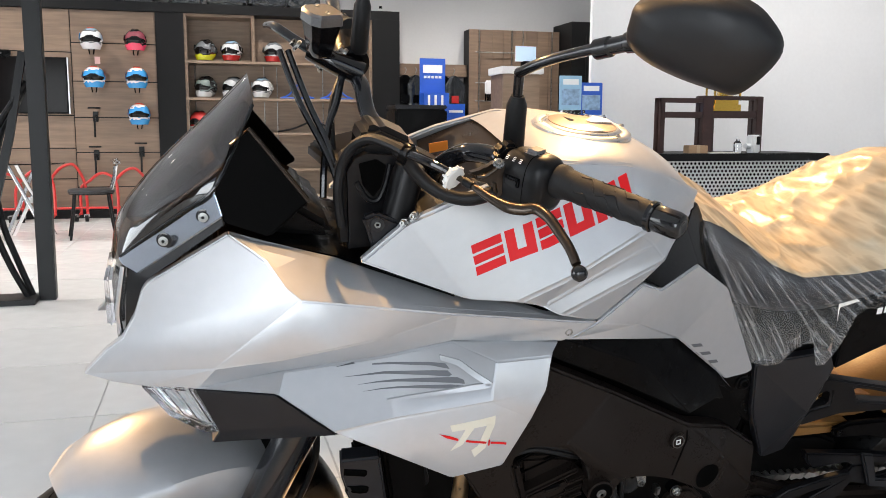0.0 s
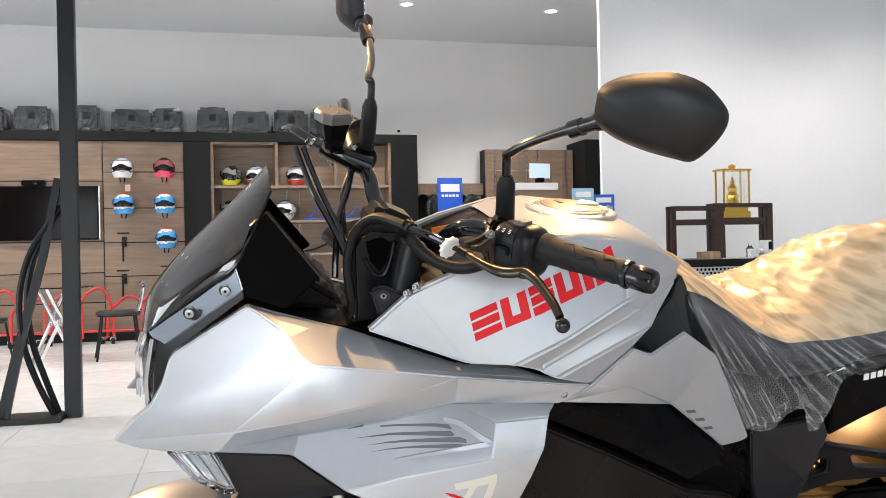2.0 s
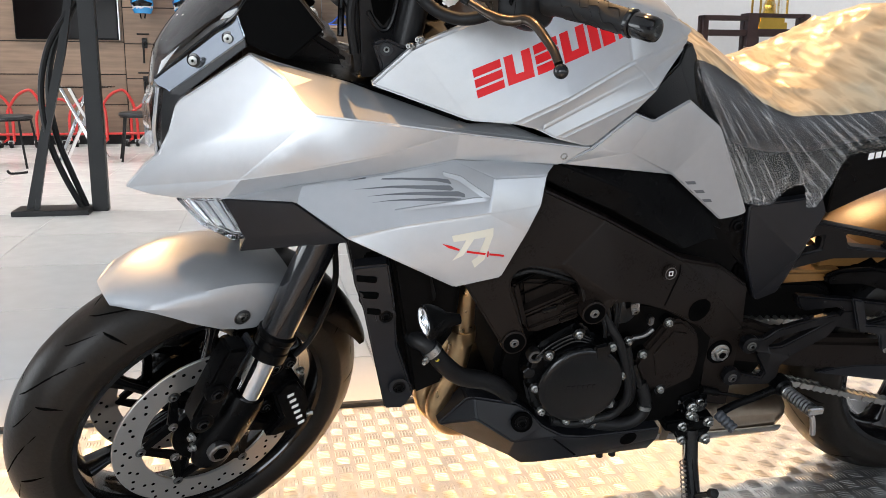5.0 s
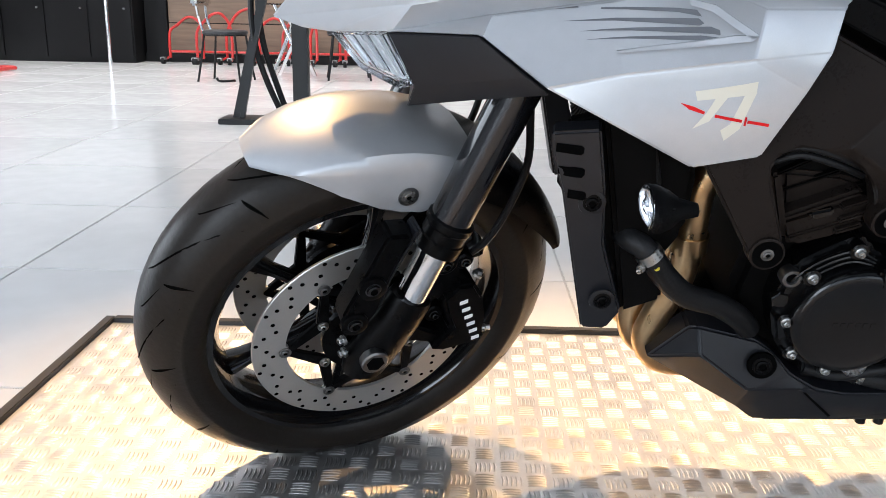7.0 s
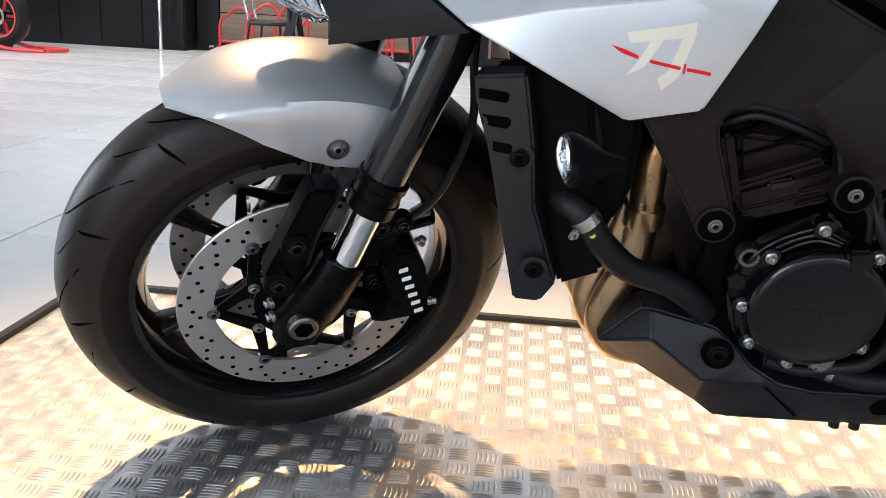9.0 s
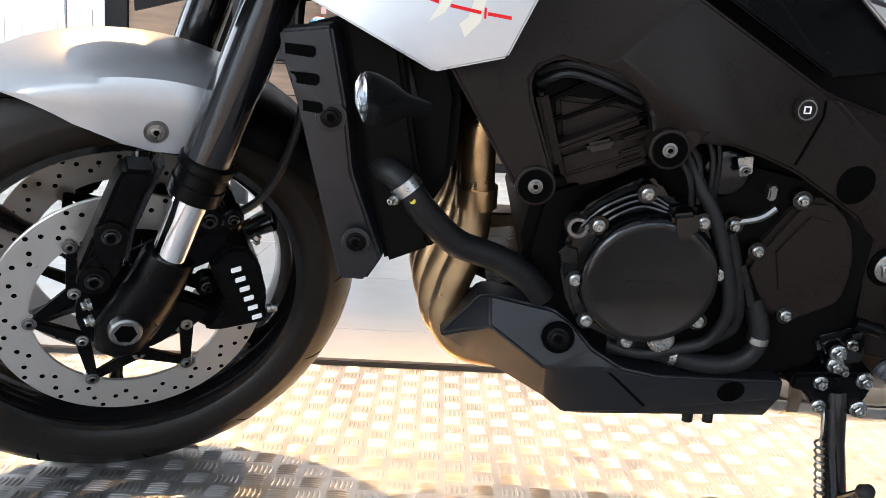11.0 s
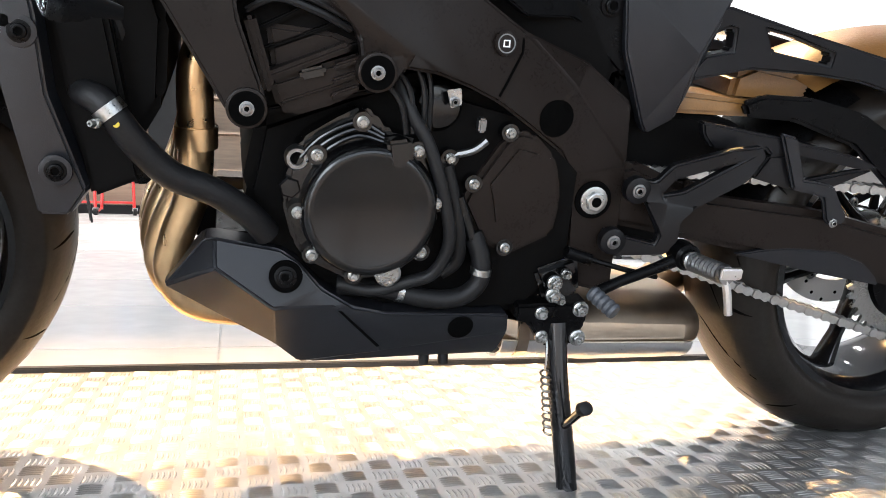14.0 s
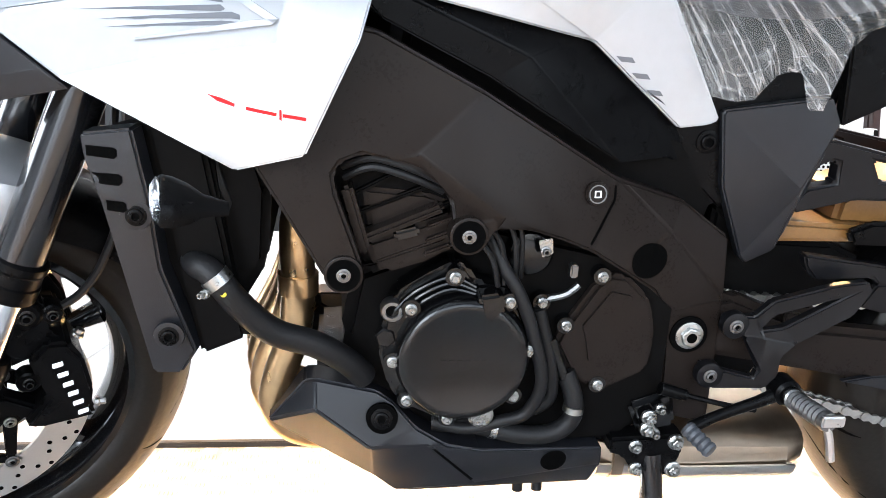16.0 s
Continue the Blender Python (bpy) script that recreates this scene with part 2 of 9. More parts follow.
def tube(points, r, seg=10, smooth=True, bm=None, steps=6, ends=True, flat_by=1.0):
    """A round bar along the points; r may be a list, one radius a point."""
    b = bm or bmesh.new()
    line = spline(points, steps) if smooth else [Vector(p) for p in points]
    n = len(line)
    radii = [r] * n if not isinstance(r, (list, tuple)) else [float(q) for q in np.interp(np.linspace(0, len(r) - 1, n), range(len(r)), r)]
    rings, side = [], None
    for i, p in enumerate(line):
        d = (line[min(i + 1, n - 1)] - line[max(i - 1, 0)]).normalized()
        if side is None:
            side = d.orthogonal().normalized()
        side = (side - d * side.dot(d)).normalized()
        up = d.cross(side)
        rings.append([b.verts.new(p + radii[i] * (side * math.cos(a) + up * math.sin(a) * flat_by)) for a in (2 * math.pi * k / seg for k in range(seg))])
    for a, c in zip(rings, rings[1:]):
        for k in range(seg):
            b.faces.new((a[k], a[(k + 1) % seg], c[(k + 1) % seg], c[k]))
    if ends:
        b.faces.new(rings[0][::-1]), b.faces.new(rings[-1])
    return b


def lathe(profile, center, axis, seg=32, bm=None, closed=False, arc=None):
    """A turned body: profile of (along the axis, radius)."""
    b = bm or bmesh.new()
    axis = Vector(axis).normalized()
    u = axis.orthogonal().normalized()
    v, c = axis.cross(u), Vector(center)
    rings = []
    for h, r in ((float(h), float(r)) for h, r in profile):
        if r < 1e-6:
            rings.append([b.verts.new(c + axis * h)])
        else:
            rings.append([b.verts.new(c + axis * h + r * (u * math.cos(t) + v * math.sin(t))) for t in (2 * math.pi * k / seg for k in range(seg))])
    pairs = list(zip(rings, rings[1:])) + ([(rings[-1], rings[0])] if closed else [])
    for a, d in pairs:
        for k in range(seg):
            q = [a[k % len(a)], a[(k + 1) % len(a)], d[(k + 1) % len(d)], d[k % len(d)]]
            f = list(dict.fromkeys(q))
            if len(f) > 2:
                b.faces.new(f)
    if not closed:
        for ring in (rings[0], rings[-1]):
            if len(ring) > 2:
                b.faces.new(ring)
    return b


def rod(a, c, r, seg=12, bm=None, r2=None):
    a, c = Vector(a), Vector(c)
    return lathe([(0, r), ((c - a).length, r if r2 is None else r2)], a, c - a, seg, bm)


def prism(poly, y0, y1, bevel=0.0, bm=None):
    """A plate: an outline in x and z, from y0 to y1."""
    b = bmesh.new()
    vs = [b.verts.new((x, y0, z)) for x, z in poly]
    f = b.faces.new(vs)
    e = bmesh.ops.extrude_face_region(b, geom=[f])
    bmesh.ops.translate(b, vec=(0, y1 - y0, 0), verts=[v for v in e["geom"] if isinstance(v, bmesh.types.BMVert)])
    bmesh.ops.recalc_face_normals(b, faces=b.faces[:])
    if bevel:
        bmesh.ops.bevel(b, geom=b.edges[:], offset=bevel, segments=2, affect="EDGES", clamp_overlap=True)
    return merge(bm, b)


def shell(pts, faces, inward=(0, 0.012, 0), bevel=0.0025, bm=None, mirror=False, crease=7):
    """A moulded panel: named corners, the facets between them, and its thickness."""
    b = bmesh.new()
    s = -1 if mirror else 1
    vs = {k: b.verts.new((p[0], s * p[1], p[2])) for k, p in pts.items()}
    for f in faces:
        b.faces.new([vs[k] for k in (f.split() if isinstance(f, str) else f)])
    e = bmesh.ops.extrude_face_region(b, geom=b.faces[:])
    bmesh.ops.translate(b, vec=(inward[0], s * inward[1], inward[2]), verts=[v for v in e["geom"] if isinstance(v, bmesh.types.BMVert)])
    bmesh.ops.recalc_face_normals(b, faces=b.faces[:])
    if bevel:
        edges = [e for e in b.edges if len(e.link_faces) == 2 and e.calc_face_angle(0) > radians(crease)]
        bmesh.ops.bevel(b, geom=edges, offset=bevel, segments=3, affect="EDGES", clamp_overlap=True)
    return merge(bm, b)


def loft(sections, bm=None, close=True, cap=True):
    """A skin through rings of equal count."""
    b = bm or bmesh.new()
    rings = [[b.verts.new(p) for p in s] for s in sections]
    n = len(rings[0])
    for a, c in zip(rings, rings[1:]):
        for k in range(n if close else n - 1):
            b.faces.new((a[k], a[(k + 1) % n], c[(k + 1) % n], c[k]))
    if cap and close:
        b.faces.new(rings[0][::-1]), b.faces.new(rings[-1])
    return b


def bolt(name, center, axis, r, h, parent, mat, xf=None, hexed=True, label=""):
    """A flanged bolt head with a socket or hexagon."""
    c, ax = Vector(center), Vector(axis).normalized()
    b = lathe([(0, r), (h * 0.35, r), (h * 0.45, r * 0.82)], c, ax, 18)
    if hexed:
        lathe([(h * 0.4, r * 0.72), (h * 0.92, r * 0.72), (h, r * 0.62), (h, r * 0.3), (h * 0.7, r * 0.28), (h * 0.7, 0)], c, ax, 6, b)
    else:
        lathe([(h * 0.4, r * 0.7), (h * 0.9, r * 0.66), (h, r * 0.58), (h, r * 0.40), (h * 0.55, r * 0.38), (h * 0.55, 0)], c, ax, 18, b)
        part("socket", lathe([(h * 0.58, r * 0.37), (h * 0.60, 0.0)], c, ax, 6), GROOVE, parent, "", xf)
    return part(name, b, mat, parent, label, xf)

# ---- the showroom ----
FZ = -0.07  # floor; the top of the display platform is z = 0
CZ = 3.85


def structure(name, bm, mat, label, category):
    return solid(name, bm, mat, label, category, kind="structure")


floor_slab = structure("floor", box(-9.2, 8.2, -5.2, 10.3, FZ - 0.12, FZ - 0.004), GROUT, "pale grey joints under large floor tiles", "floor")
structure("ceiling", box(-9.2, 8.2, -5.2, 10.3, CZ, CZ + 0.15), CEIL, "pale grey painted flat ceiling", "ceiling")
structure("wall_north", box(-9.2, 8.2, 10.1, 10.3, FZ, CZ), WALL_GREY, "plain grey painted back wall of the showroom", "wall")
structure("wall_east", box(8.0, 8.2, -5.2, 10.1, FZ, CZ), WALL_WHITE, "plain white side wall", "wall")
# left wall with a wide opening, unseen and added for the side light
b = box(-9.2, -9.0, -5.2, -1.4, FZ, CZ)
box(-9.2, -9.0, 4.4, 10.1, FZ, CZ, bm=b)
box(-9.2, -9.0, -1.4, 4.4, 3.2, CZ, bm=b)
structure("wall_west", b, WALL_WHITE, "white side wall with a wide opening added for light", "wall")
b = box(-9.0, -4.6, -5.2, -5.0, FZ, CZ)
for x0, x1 in ((-1.4, -1.1), (2.1, 2.4), (5.6, 8.0)):
    box(x0, x1, -5.2, -5.0, FZ, CZ, bm=b)
for x0, x1 in PANES:
    box(x0, x1, -5.2, -5.0, 3.3, CZ, bm=b)
structure("wall_south", b, WALL_DARK, "dark grey front wall with three tall shop windows", "wall")
structure("partition_wall", box(3.10, 8.0, 5.0, 5.05, FZ, CZ), WALL_WHITE, "smooth white partition wall behind the counter", "wall")


def tiles():
    me = finish("tile", box(-0.397, 0.397, -0.397, 0.397, -0.012, 0, 0.0015), FLOOR)
    for i in range(-11, 10):
        for j in range(-6, 13):
            x, y = 0.8 * i + 0.1, 0.8 * j - 0.1
            if -9 < x < 8 and -5.1 < y < 10.0:
                t = new("tile", me)
                t.parent = floor_slab
                t.matrix_world = pose(x, y, FZ)


# display platform: tread plate with a black rubber edge
PX0, PX1, PY0, PY1 = -0.605, 2.10, -0.80, 0.530
platform = thing("display_platform", "low display platform of bright aluminium tread plate", "platform")
part("base", box(PX0 + 0.01, PX1 - 0.01, PY0 + 0.01, PY1 - 0.01, FZ, -0.004), TREAD, platform, "bare aluminium plate")
b = box(PX0 - 0.004, PX0 + 0.018, PY0, PY1, FZ, 0.006, 0.002)
box(PX1 - 0.018, PX1 + 0.004, PY0, PY1, FZ, 0.006, 0.002, b)
box(PX0 + 0.018, PX1 - 0.018, PY1 - 0.018, PY1 + 0.004, FZ, 0.006, 0.002, b)
box(PX0 + 0.018, PX1 - 0.018, PY0 - 0.004, PY0 + 0.018, FZ, 0.006, 0.002, b)
part("edge_trim", b, RUBBER_EDGE, platform, "black rubber edge strip")


def tread_bars():
    """Five raised bars a cell, the cells turned by a right angle in turn."""
    cell = 0.040
    prof = [(-1.0, 0.0), (-0.7, 0.75), (0.0, 1.0), (0.7, 0.75), (1.0, 0.0)]

    def bar(turn, k):
        vs, fs = [], []
        for u, w in prof:
            for side in (-1, 0, 1):
                p = (u * 0.0155, (k - 2) * 0.0072 + 0.0022 * (1 - u * u) + side * 0.0019 * (0.35 + 0.65 * w))
                x, y = (p[1], p[0]) if turn else p
                vs.append((x, y, 0.0024 * w if side == 0 else 0.0))
        for q in range(4):
            for s in (0, 1):
                n = 3 * q + s
                fs.append((n, n + 1, n + 4, n + 3) if not turn else (n, n + 3, n + 4, n + 1))
        return vs, fs
    shapes = {(t, k): bar(t, k) for t in (0, 1) for k in range(5)}
    meshes = {}
    for key, (v, f) in shapes.items():
        me = bpy.data.meshes.new("tread_bar")
        me.from_pydata(v, [], f)
        me.materials.append(TREAD)
        for p in me.polygons:
            p.use_smooth = True
        meshes[key] = me
    vs, fs = [], []
    for i in range(int((PX1 - PX0 - 0.05) / cell)):
        for j in range(int((PY1 - PY0 - 0.05) / cell)):
            cx, cy = PX0 + 0.045 + cell * i, PY0 + 0.045 + cell * j
            near = -0.42 < cx < 0.18 and -0.22 < cy < -0.06
            for k in range(5):
                key = ((i + j) % 2, k)
                if near:
                    o = new("tread_bar", meshes[key])
                    o.parent = platform
                    o.location = (cx, cy, -0.004)
                else:
                    first = len(vs)
                    v, f = shapes[key]
                    vs += [(cx + a, cy + b, -0.004 + c) for a, b, c in v]
                    fs += [tuple(first + n for n in q) for q in f]
    me = bpy.data.meshes.new("tread_pattern")
    me.from_pydata(vs, [], fs)
    for p in me.polygons:
        p.use_smooth = True
    me.materials.append(TREAD)
    ob = new("tread_pattern", me)
    ob.parent = platform
    tagged(ob, "raised five-bar tread pattern", kind="stuff")


tread_bars()

# ---- back wall fittings ----
WY = 9.58  # front of the wall units
wall_unit = thing("wall_unit", "long black wall unit with oak panels and open shelves", "wall unit")
part("top_rail", box(-5.4, 2.54, WY - 0.02, 10.1, 2.36, 2.47, 0.004), BLACK_BOARD, wall_unit, "matt black top rail")
part("column", box(-0.41, -0.09, WY - 0.01, 10.1, FZ, 2.36, 0.003), BLACK_BOARD, wall_unit, "matt black column")
part("column", box(2.19, 2.54, WY - 0.02, 10.1, FZ, 2.36, 0.003), BLACK_BOARD, wall_unit, "matt black column")
part("column", box(-3.72, -3.45, WY - 0.02, 10.1, FZ, 2.36, 0.003), BLACK_BOARD, wall_unit, "matt black column")
part("plinth", box(-5.4, -0.41, WY + 0.01, 10.1, FZ, FZ + 0.10, 0.002), BLACK_BOARD, wall_unit)
part("plinth", box(-0.09, 2.19, WY + 0.01, 10.1, FZ, FZ + 0.10, 0.002), BLACK_BOARD, wall_unit)
for x0, x1, rows in ((-1.35, -0.415, [0.03, 0.30, 0.71, 1.12, 1.54, 1.98, 2.36]), (-3.44, -1.36, [0.03, 0.40, 0.76, 1.14, 1.87, 2.36])):
    for z0, z1 in zip(rows, rows[1:]):
        part("panel", box(x0, x1, WY + 0.02, WY + 0.04, z0 + 0.006, z1 - 0.006, 0.002), OAK, wall_unit)
part("back", box(-3.45, -0.41, WY + 0.045, WY + 0.06, FZ + 0.10, 2.36), BLACK_BOARD, wall_unit)
part("back", box(-0.09, 2.19, 9.97, 9.99, FZ + 0.10, 2.36), OAK_LIGHT, wall_unit, "pale oak back board")
for z in (1.81, 1.37, 0.95, 0.50):
    part("shelf", box(-0.09, 2.19, WY + 0.01, 9.97, z - 0.03, z, 0.002), OAK_LIGHT, wall_unit, "pale oak shelf")
for x0, x1, z0, z1, mat in ((-0.09, -0.055, 0.03, 2.36, OAK), (0.70, 0.74, 1.81, 2.36, OAK), (2.155, 2.19, 0.03, 2.36, OAK), (1.45, 1.48, 1.81, 2.36, OAK)):
    part("upright", box(x0, x1, WY + 0.012, 9.97, z0, z1, 0.002), mat, wall_unit)
part("bay_top", box(-0.055, 0.70, WY + 0.012, 9.97, 2.325, 2.36, 0.002), OAK, wall_unit)
part("upper_back", box(0.75, 2.15, 9.80, 9.82, 1.82, 2.35), OAK, wall_unit, "oak back board")
for x in (0.02, 0.86, 1.02, 1.6):
    part("shelf_rod", rod((x, 9.90, 0.06), (x, 9.90, 1.80), 0.006, 8), STEEL, wall_unit, "thin steel rod")

tv = thing("television", "large switched-off flat television hung on oak panels", "television")
part("screen", box(-2.52, -1.42, WY - 0.035, WY - 0.03, 1.18, 1.785), SCREEN, tv, "black glass screen")
part("body", box(-2.54, -1.40, WY - 0.03, WY + 0.018, 1.16, 1.805, 0.006), BLACK_PLASTIC, tv)
part("trim", box(-1.40, -1.388, WY - 0.033, WY + 0.018, 1.16, 1.805, 0.002), ALU, tv, "bright metal edge")
cam_box = thing("video_camera_bar", "small black camera bar above the television", "camera bar", pose(-2.12, WY - 0.03, 1.805))
part("body", box(-0.13, 0.13, -0.03, 0.03, 0, 0.07, 0.01), BLACK_PLASTIC, cam_box)
part("lens", lathe([(0, 0.02), (0.01, 0.02), (0.012, 0.015), (0.012, 0)], (0.03, -0.03, 0.035), (0, -1, 0), 16), GLOSS_BLACK, cam_box)

# ---- the motorcycle ----
# Built upright: x to the rear, y to its right side, z up from the ground; it leans on its side stand.
STEER_DEG, RAKE = 25.0, 25.0
STANDING = pose(0, -0.013, -0.006, 15.27, -0.22, 0.36)
moto = thing("motorcycle", "silver and black sport motorcycle leaning on its side stand", "motorcycle", STANDING)
XA, ZA = 0.035, 0.300
AXIS = Vector((math.sin(radians(RAKE)), 0, math.cos(radians(RAKE))))
FOOT = Vector((XA - 0.10, 0, 0))
STEER = Matrix.Translation(FOOT) @ Matrix.Rotation(radians(STEER_DEG), 4, AXIS) @ Matrix.Translation(-FOOT)
LEFT = (0, -1, 0)


def tyre_profile(R, w):
    rim = 0.216
    prof = [(-0.30 * w, rim - 0.006), (-0.46 * w, rim + 0.012), (-0.5 * w, rim + 0.034), (-0.485 * w, R - 0.048), (-0.42 * w, R - 0.030), (-0.30 * w, R - 0.013), (-0.15 * w, R - 0.003), (0, R)]
    prof = prof + [(-h, r) for h, r in prof[-2::-1]]
    return [(p.x, p.y) for p in spline([(h, r, 0) for h, r in prof], 3)]


def tyre(name, c, R, w, parent, xf):
    return part(name, lathe(tyre_profile(R, w), c, (0, 1, 0), 96, closed=True), RUBBER, parent, "", xf, sharp=50)


def grooves(c, R, w, parent, xf, n=22, flip=1):
    """Curved tread cuts, laid in the crown as thin strips coloured like their shade."""
    skin = [p for p in tyre_profile(R, w) if p[0] <= 0 and p[1] > R - 0.055]

    def at(ang, s):
        h = s * w / 2
        r = np.interp(-abs(h), [p[0] for p in skin], [p[1] for p in skin]) + 0.0005
        return Vector((c[0] + r * math.cos(ang), c[1] + h, c[2] + r * math.sin(ang)))
    for side in (-1, 1):
        for k in range(n):
            kind = k % 3
            s0, s1, sweep, wide, shift = ((0.10, 0.92, 0.46, 0.0036, 0.0), (0.62, 0.95, 0.05, 0.0030, 0.36), (0.30, 0.60, 0.16, 0.0028, 0.0))[kind]
            a0 = flip * (2 * math.pi * (k + 0.25 * (side > 0)) / n + shift)
            b = bmesh.new()
            L, Rr = [], []
            for q in range(7):
                u = q / 6
                s = side * (s0 + (s1 - s0) * u)
                ang = a0 + flip * sweep * u ** 1.5
                wd = wide * math.sin(math.pi * (0.08 + 0.86 * u)) / R
                L.append(b.verts.new(at(ang - wd, s))), Rr.append(b.verts.new(at(ang + wd, s)))
            for q in range(6):
                b.faces.new((L[q], L[q + 1], Rr[q + 1], Rr[q]))
            part("tread_groove", b, GROOVE, parent, "", xf)


# black without sheen: the shade between inner parts is put into this colour
ENGINE_DEEP = material("shaded_black_casting", (0.0014, 0.0013, 0.0013), 0.6, grain=0.3, scale=120, spec=0.06)


def wheel(name, c, w_rim, parent, xf, spokes, hub_r, hub_w):
    c = Vector(c)
    W = w_rim / 2
    prof = [(-W, 0.226), (-W - 0.004, 0.222), (-W - 0.004, 0.212), (-W + 0.006, 0.206), (-W + 0.018, 0.202), (-W + 0.03, 0.198), (W - 0.03, 0.198), (W - 0.018, 0.202), (W - 0.006, 0.206), (W + 0.004, 0.212), (W + 0.004, 0.222), (W, 0.226), (W - 0.012, 0.214), (0, 0.208), (-W + 0.012, 0.214)]
    whl = part(name, lathe(prof, c, (0, 1, 0), 80, closed=True), GLOSS_BLACK, parent, "gloss black cast wheel", xf)
    part("hub", lathe([(-hub_w, 0.020), (-hub_w, hub_r), (-hub_w * 0.6, hub_r * 1.1), (hub_w * 0.6, hub_r * 1.1), (hub_w, hub_r), (hub_w, 0.020)], c, (0, 1, 0), 32), GLOSS_BLACK, whl, "", xf)
    for k in range(spokes):
        a = 2 * math.pi * (k + 0.3) / spokes
        d, s = Vector((math.cos(a), 0, math.sin(a))), Vector((-math.sin(a), 0, math.cos(a)))
        rings = []
        for r, wd, th in ((hub_r * 0.9, 0.016, 0.026), (0.09, 0.0085, 0.018), (0.15, 0.0080, 0.015), (0.198, 0.015, 0.022)):
            o = c + d * r
            rings.append([o + s * wd * math.cos(q) + Vector((0, th * math.sin(q), 0)) for q in (2 * math.pi * n / 10 for n in range(10))])
        part("spoke", loft(rings), GLOSS_BLACK, whl, "", xf)
    return whl


def brake_disc(c, y, side, parent, xf, r_out=0.155, r_in=0.110, arms=6, holes=72):
    """A drilled floating disc on a black spider."""
    c = Vector((c[0], y, c[2]))
    th = 0.0025
    disc = part("brake_disc", lathe([(-th, r_in), (-th, r_out - 0.001), (-th + 0.001, r_out), (th - 0.001, r_out), (th, r_out - 0.001), (th, r_in)], c, (0, 1, 0), 96, closed=True), DISC_STEEL, parent, "drilled brushed steel brake disc", xf)
    # drilled holes: black discs on the faces, their shade as colour
    for k in range(holes):
        a = 2 * math.pi * k / holes
        r = r_in + (r_out - r_in) * (0.38, 0.68, 0.88, 0.56)[k % 4]
        for f in (-1, 1):
            p = c + Vector((r * math.cos(a), f * (th + 0.0003), r * math.sin(a)))
            part("drilled_hole", lathe([(0, 0.0032), (0.0002, 0.0)], p, (0, f, 0), 10), GROOVE, disc, "", xf)
    k0 = r_in / 0.117
    b = lathe([(-0.004, 0.030), (-0.004, 0.066 * k0), (0.004, 0.066 * k0), (0.004, 0.030)], c, (0, 1, 0), 40, closed=True)
    part("disc_carrier", b, BLACK_PLASTIC, disc, "black disc carrier", xf)

    def spot(r, a, dy=0.0):
        return c + Vector((r * math.cos(a), dy, r * math.sin(a)))
    for k in range(arms):
        a = 2 * math.pi * k / arms + radians(-1)
        half = math.pi / arms
        for turn in (-half, half):
            p, q = spot(r_in - 0.001, a), spot(0.073 * k0, a + turn)
            d = (q - p).normalized()
            w = Vector((-d.z, 0, d.x))
            quad = [p + w * 0.0055 - d * 0.004, p - w * 0.0055 - d * 0.004, q - w * 0.0095 + d * 0.006, q + w * 0.0095 + d * 0.006]
            part("carrier_arm", prism([(v.x, v.z) for v in quad], y - 0.004, y + 0.004, 0.0015), BLACK_PLASTIC, disc, "", xf)
        part("disc_lug", lathe([(-th, 0.0115), (th, 0.0115)], spot(r_in + 0.001, a), (0, 1, 0), 20), DISC_STEEL, disc, "", xf)
        bolt("disc_bobbin", spot(r_in + 0.001, a, side * 0.0025), (0, side, 0), 0.0088, 0.0045, disc, DULL_STEEL, xf, hexed=False)
        bolt("disc_bolt", spot(0.073 * k0, a + half, side * 0.004), (0, side, 0), 0.0078, 0.006, disc, STEEL, xf, hexed=False)


fc = (XA, 0, ZA)
tyre("front_tyre", fc, 0.307, 0.120, moto, STEER)
wheel("front_wheel", fc, 0.089, moto, STEER, 6, 0.034, 0.050)
for s in (-1, 1):
    brake_disc(fc, s * 0.062, s, moto, STEER, 0.164, 0.117)

# fork, axle, mudguard


def fork_at(z, y, dx=0.0):
    return (0.1335 + (z - 0.516) * 0.433 + dx, y, z)


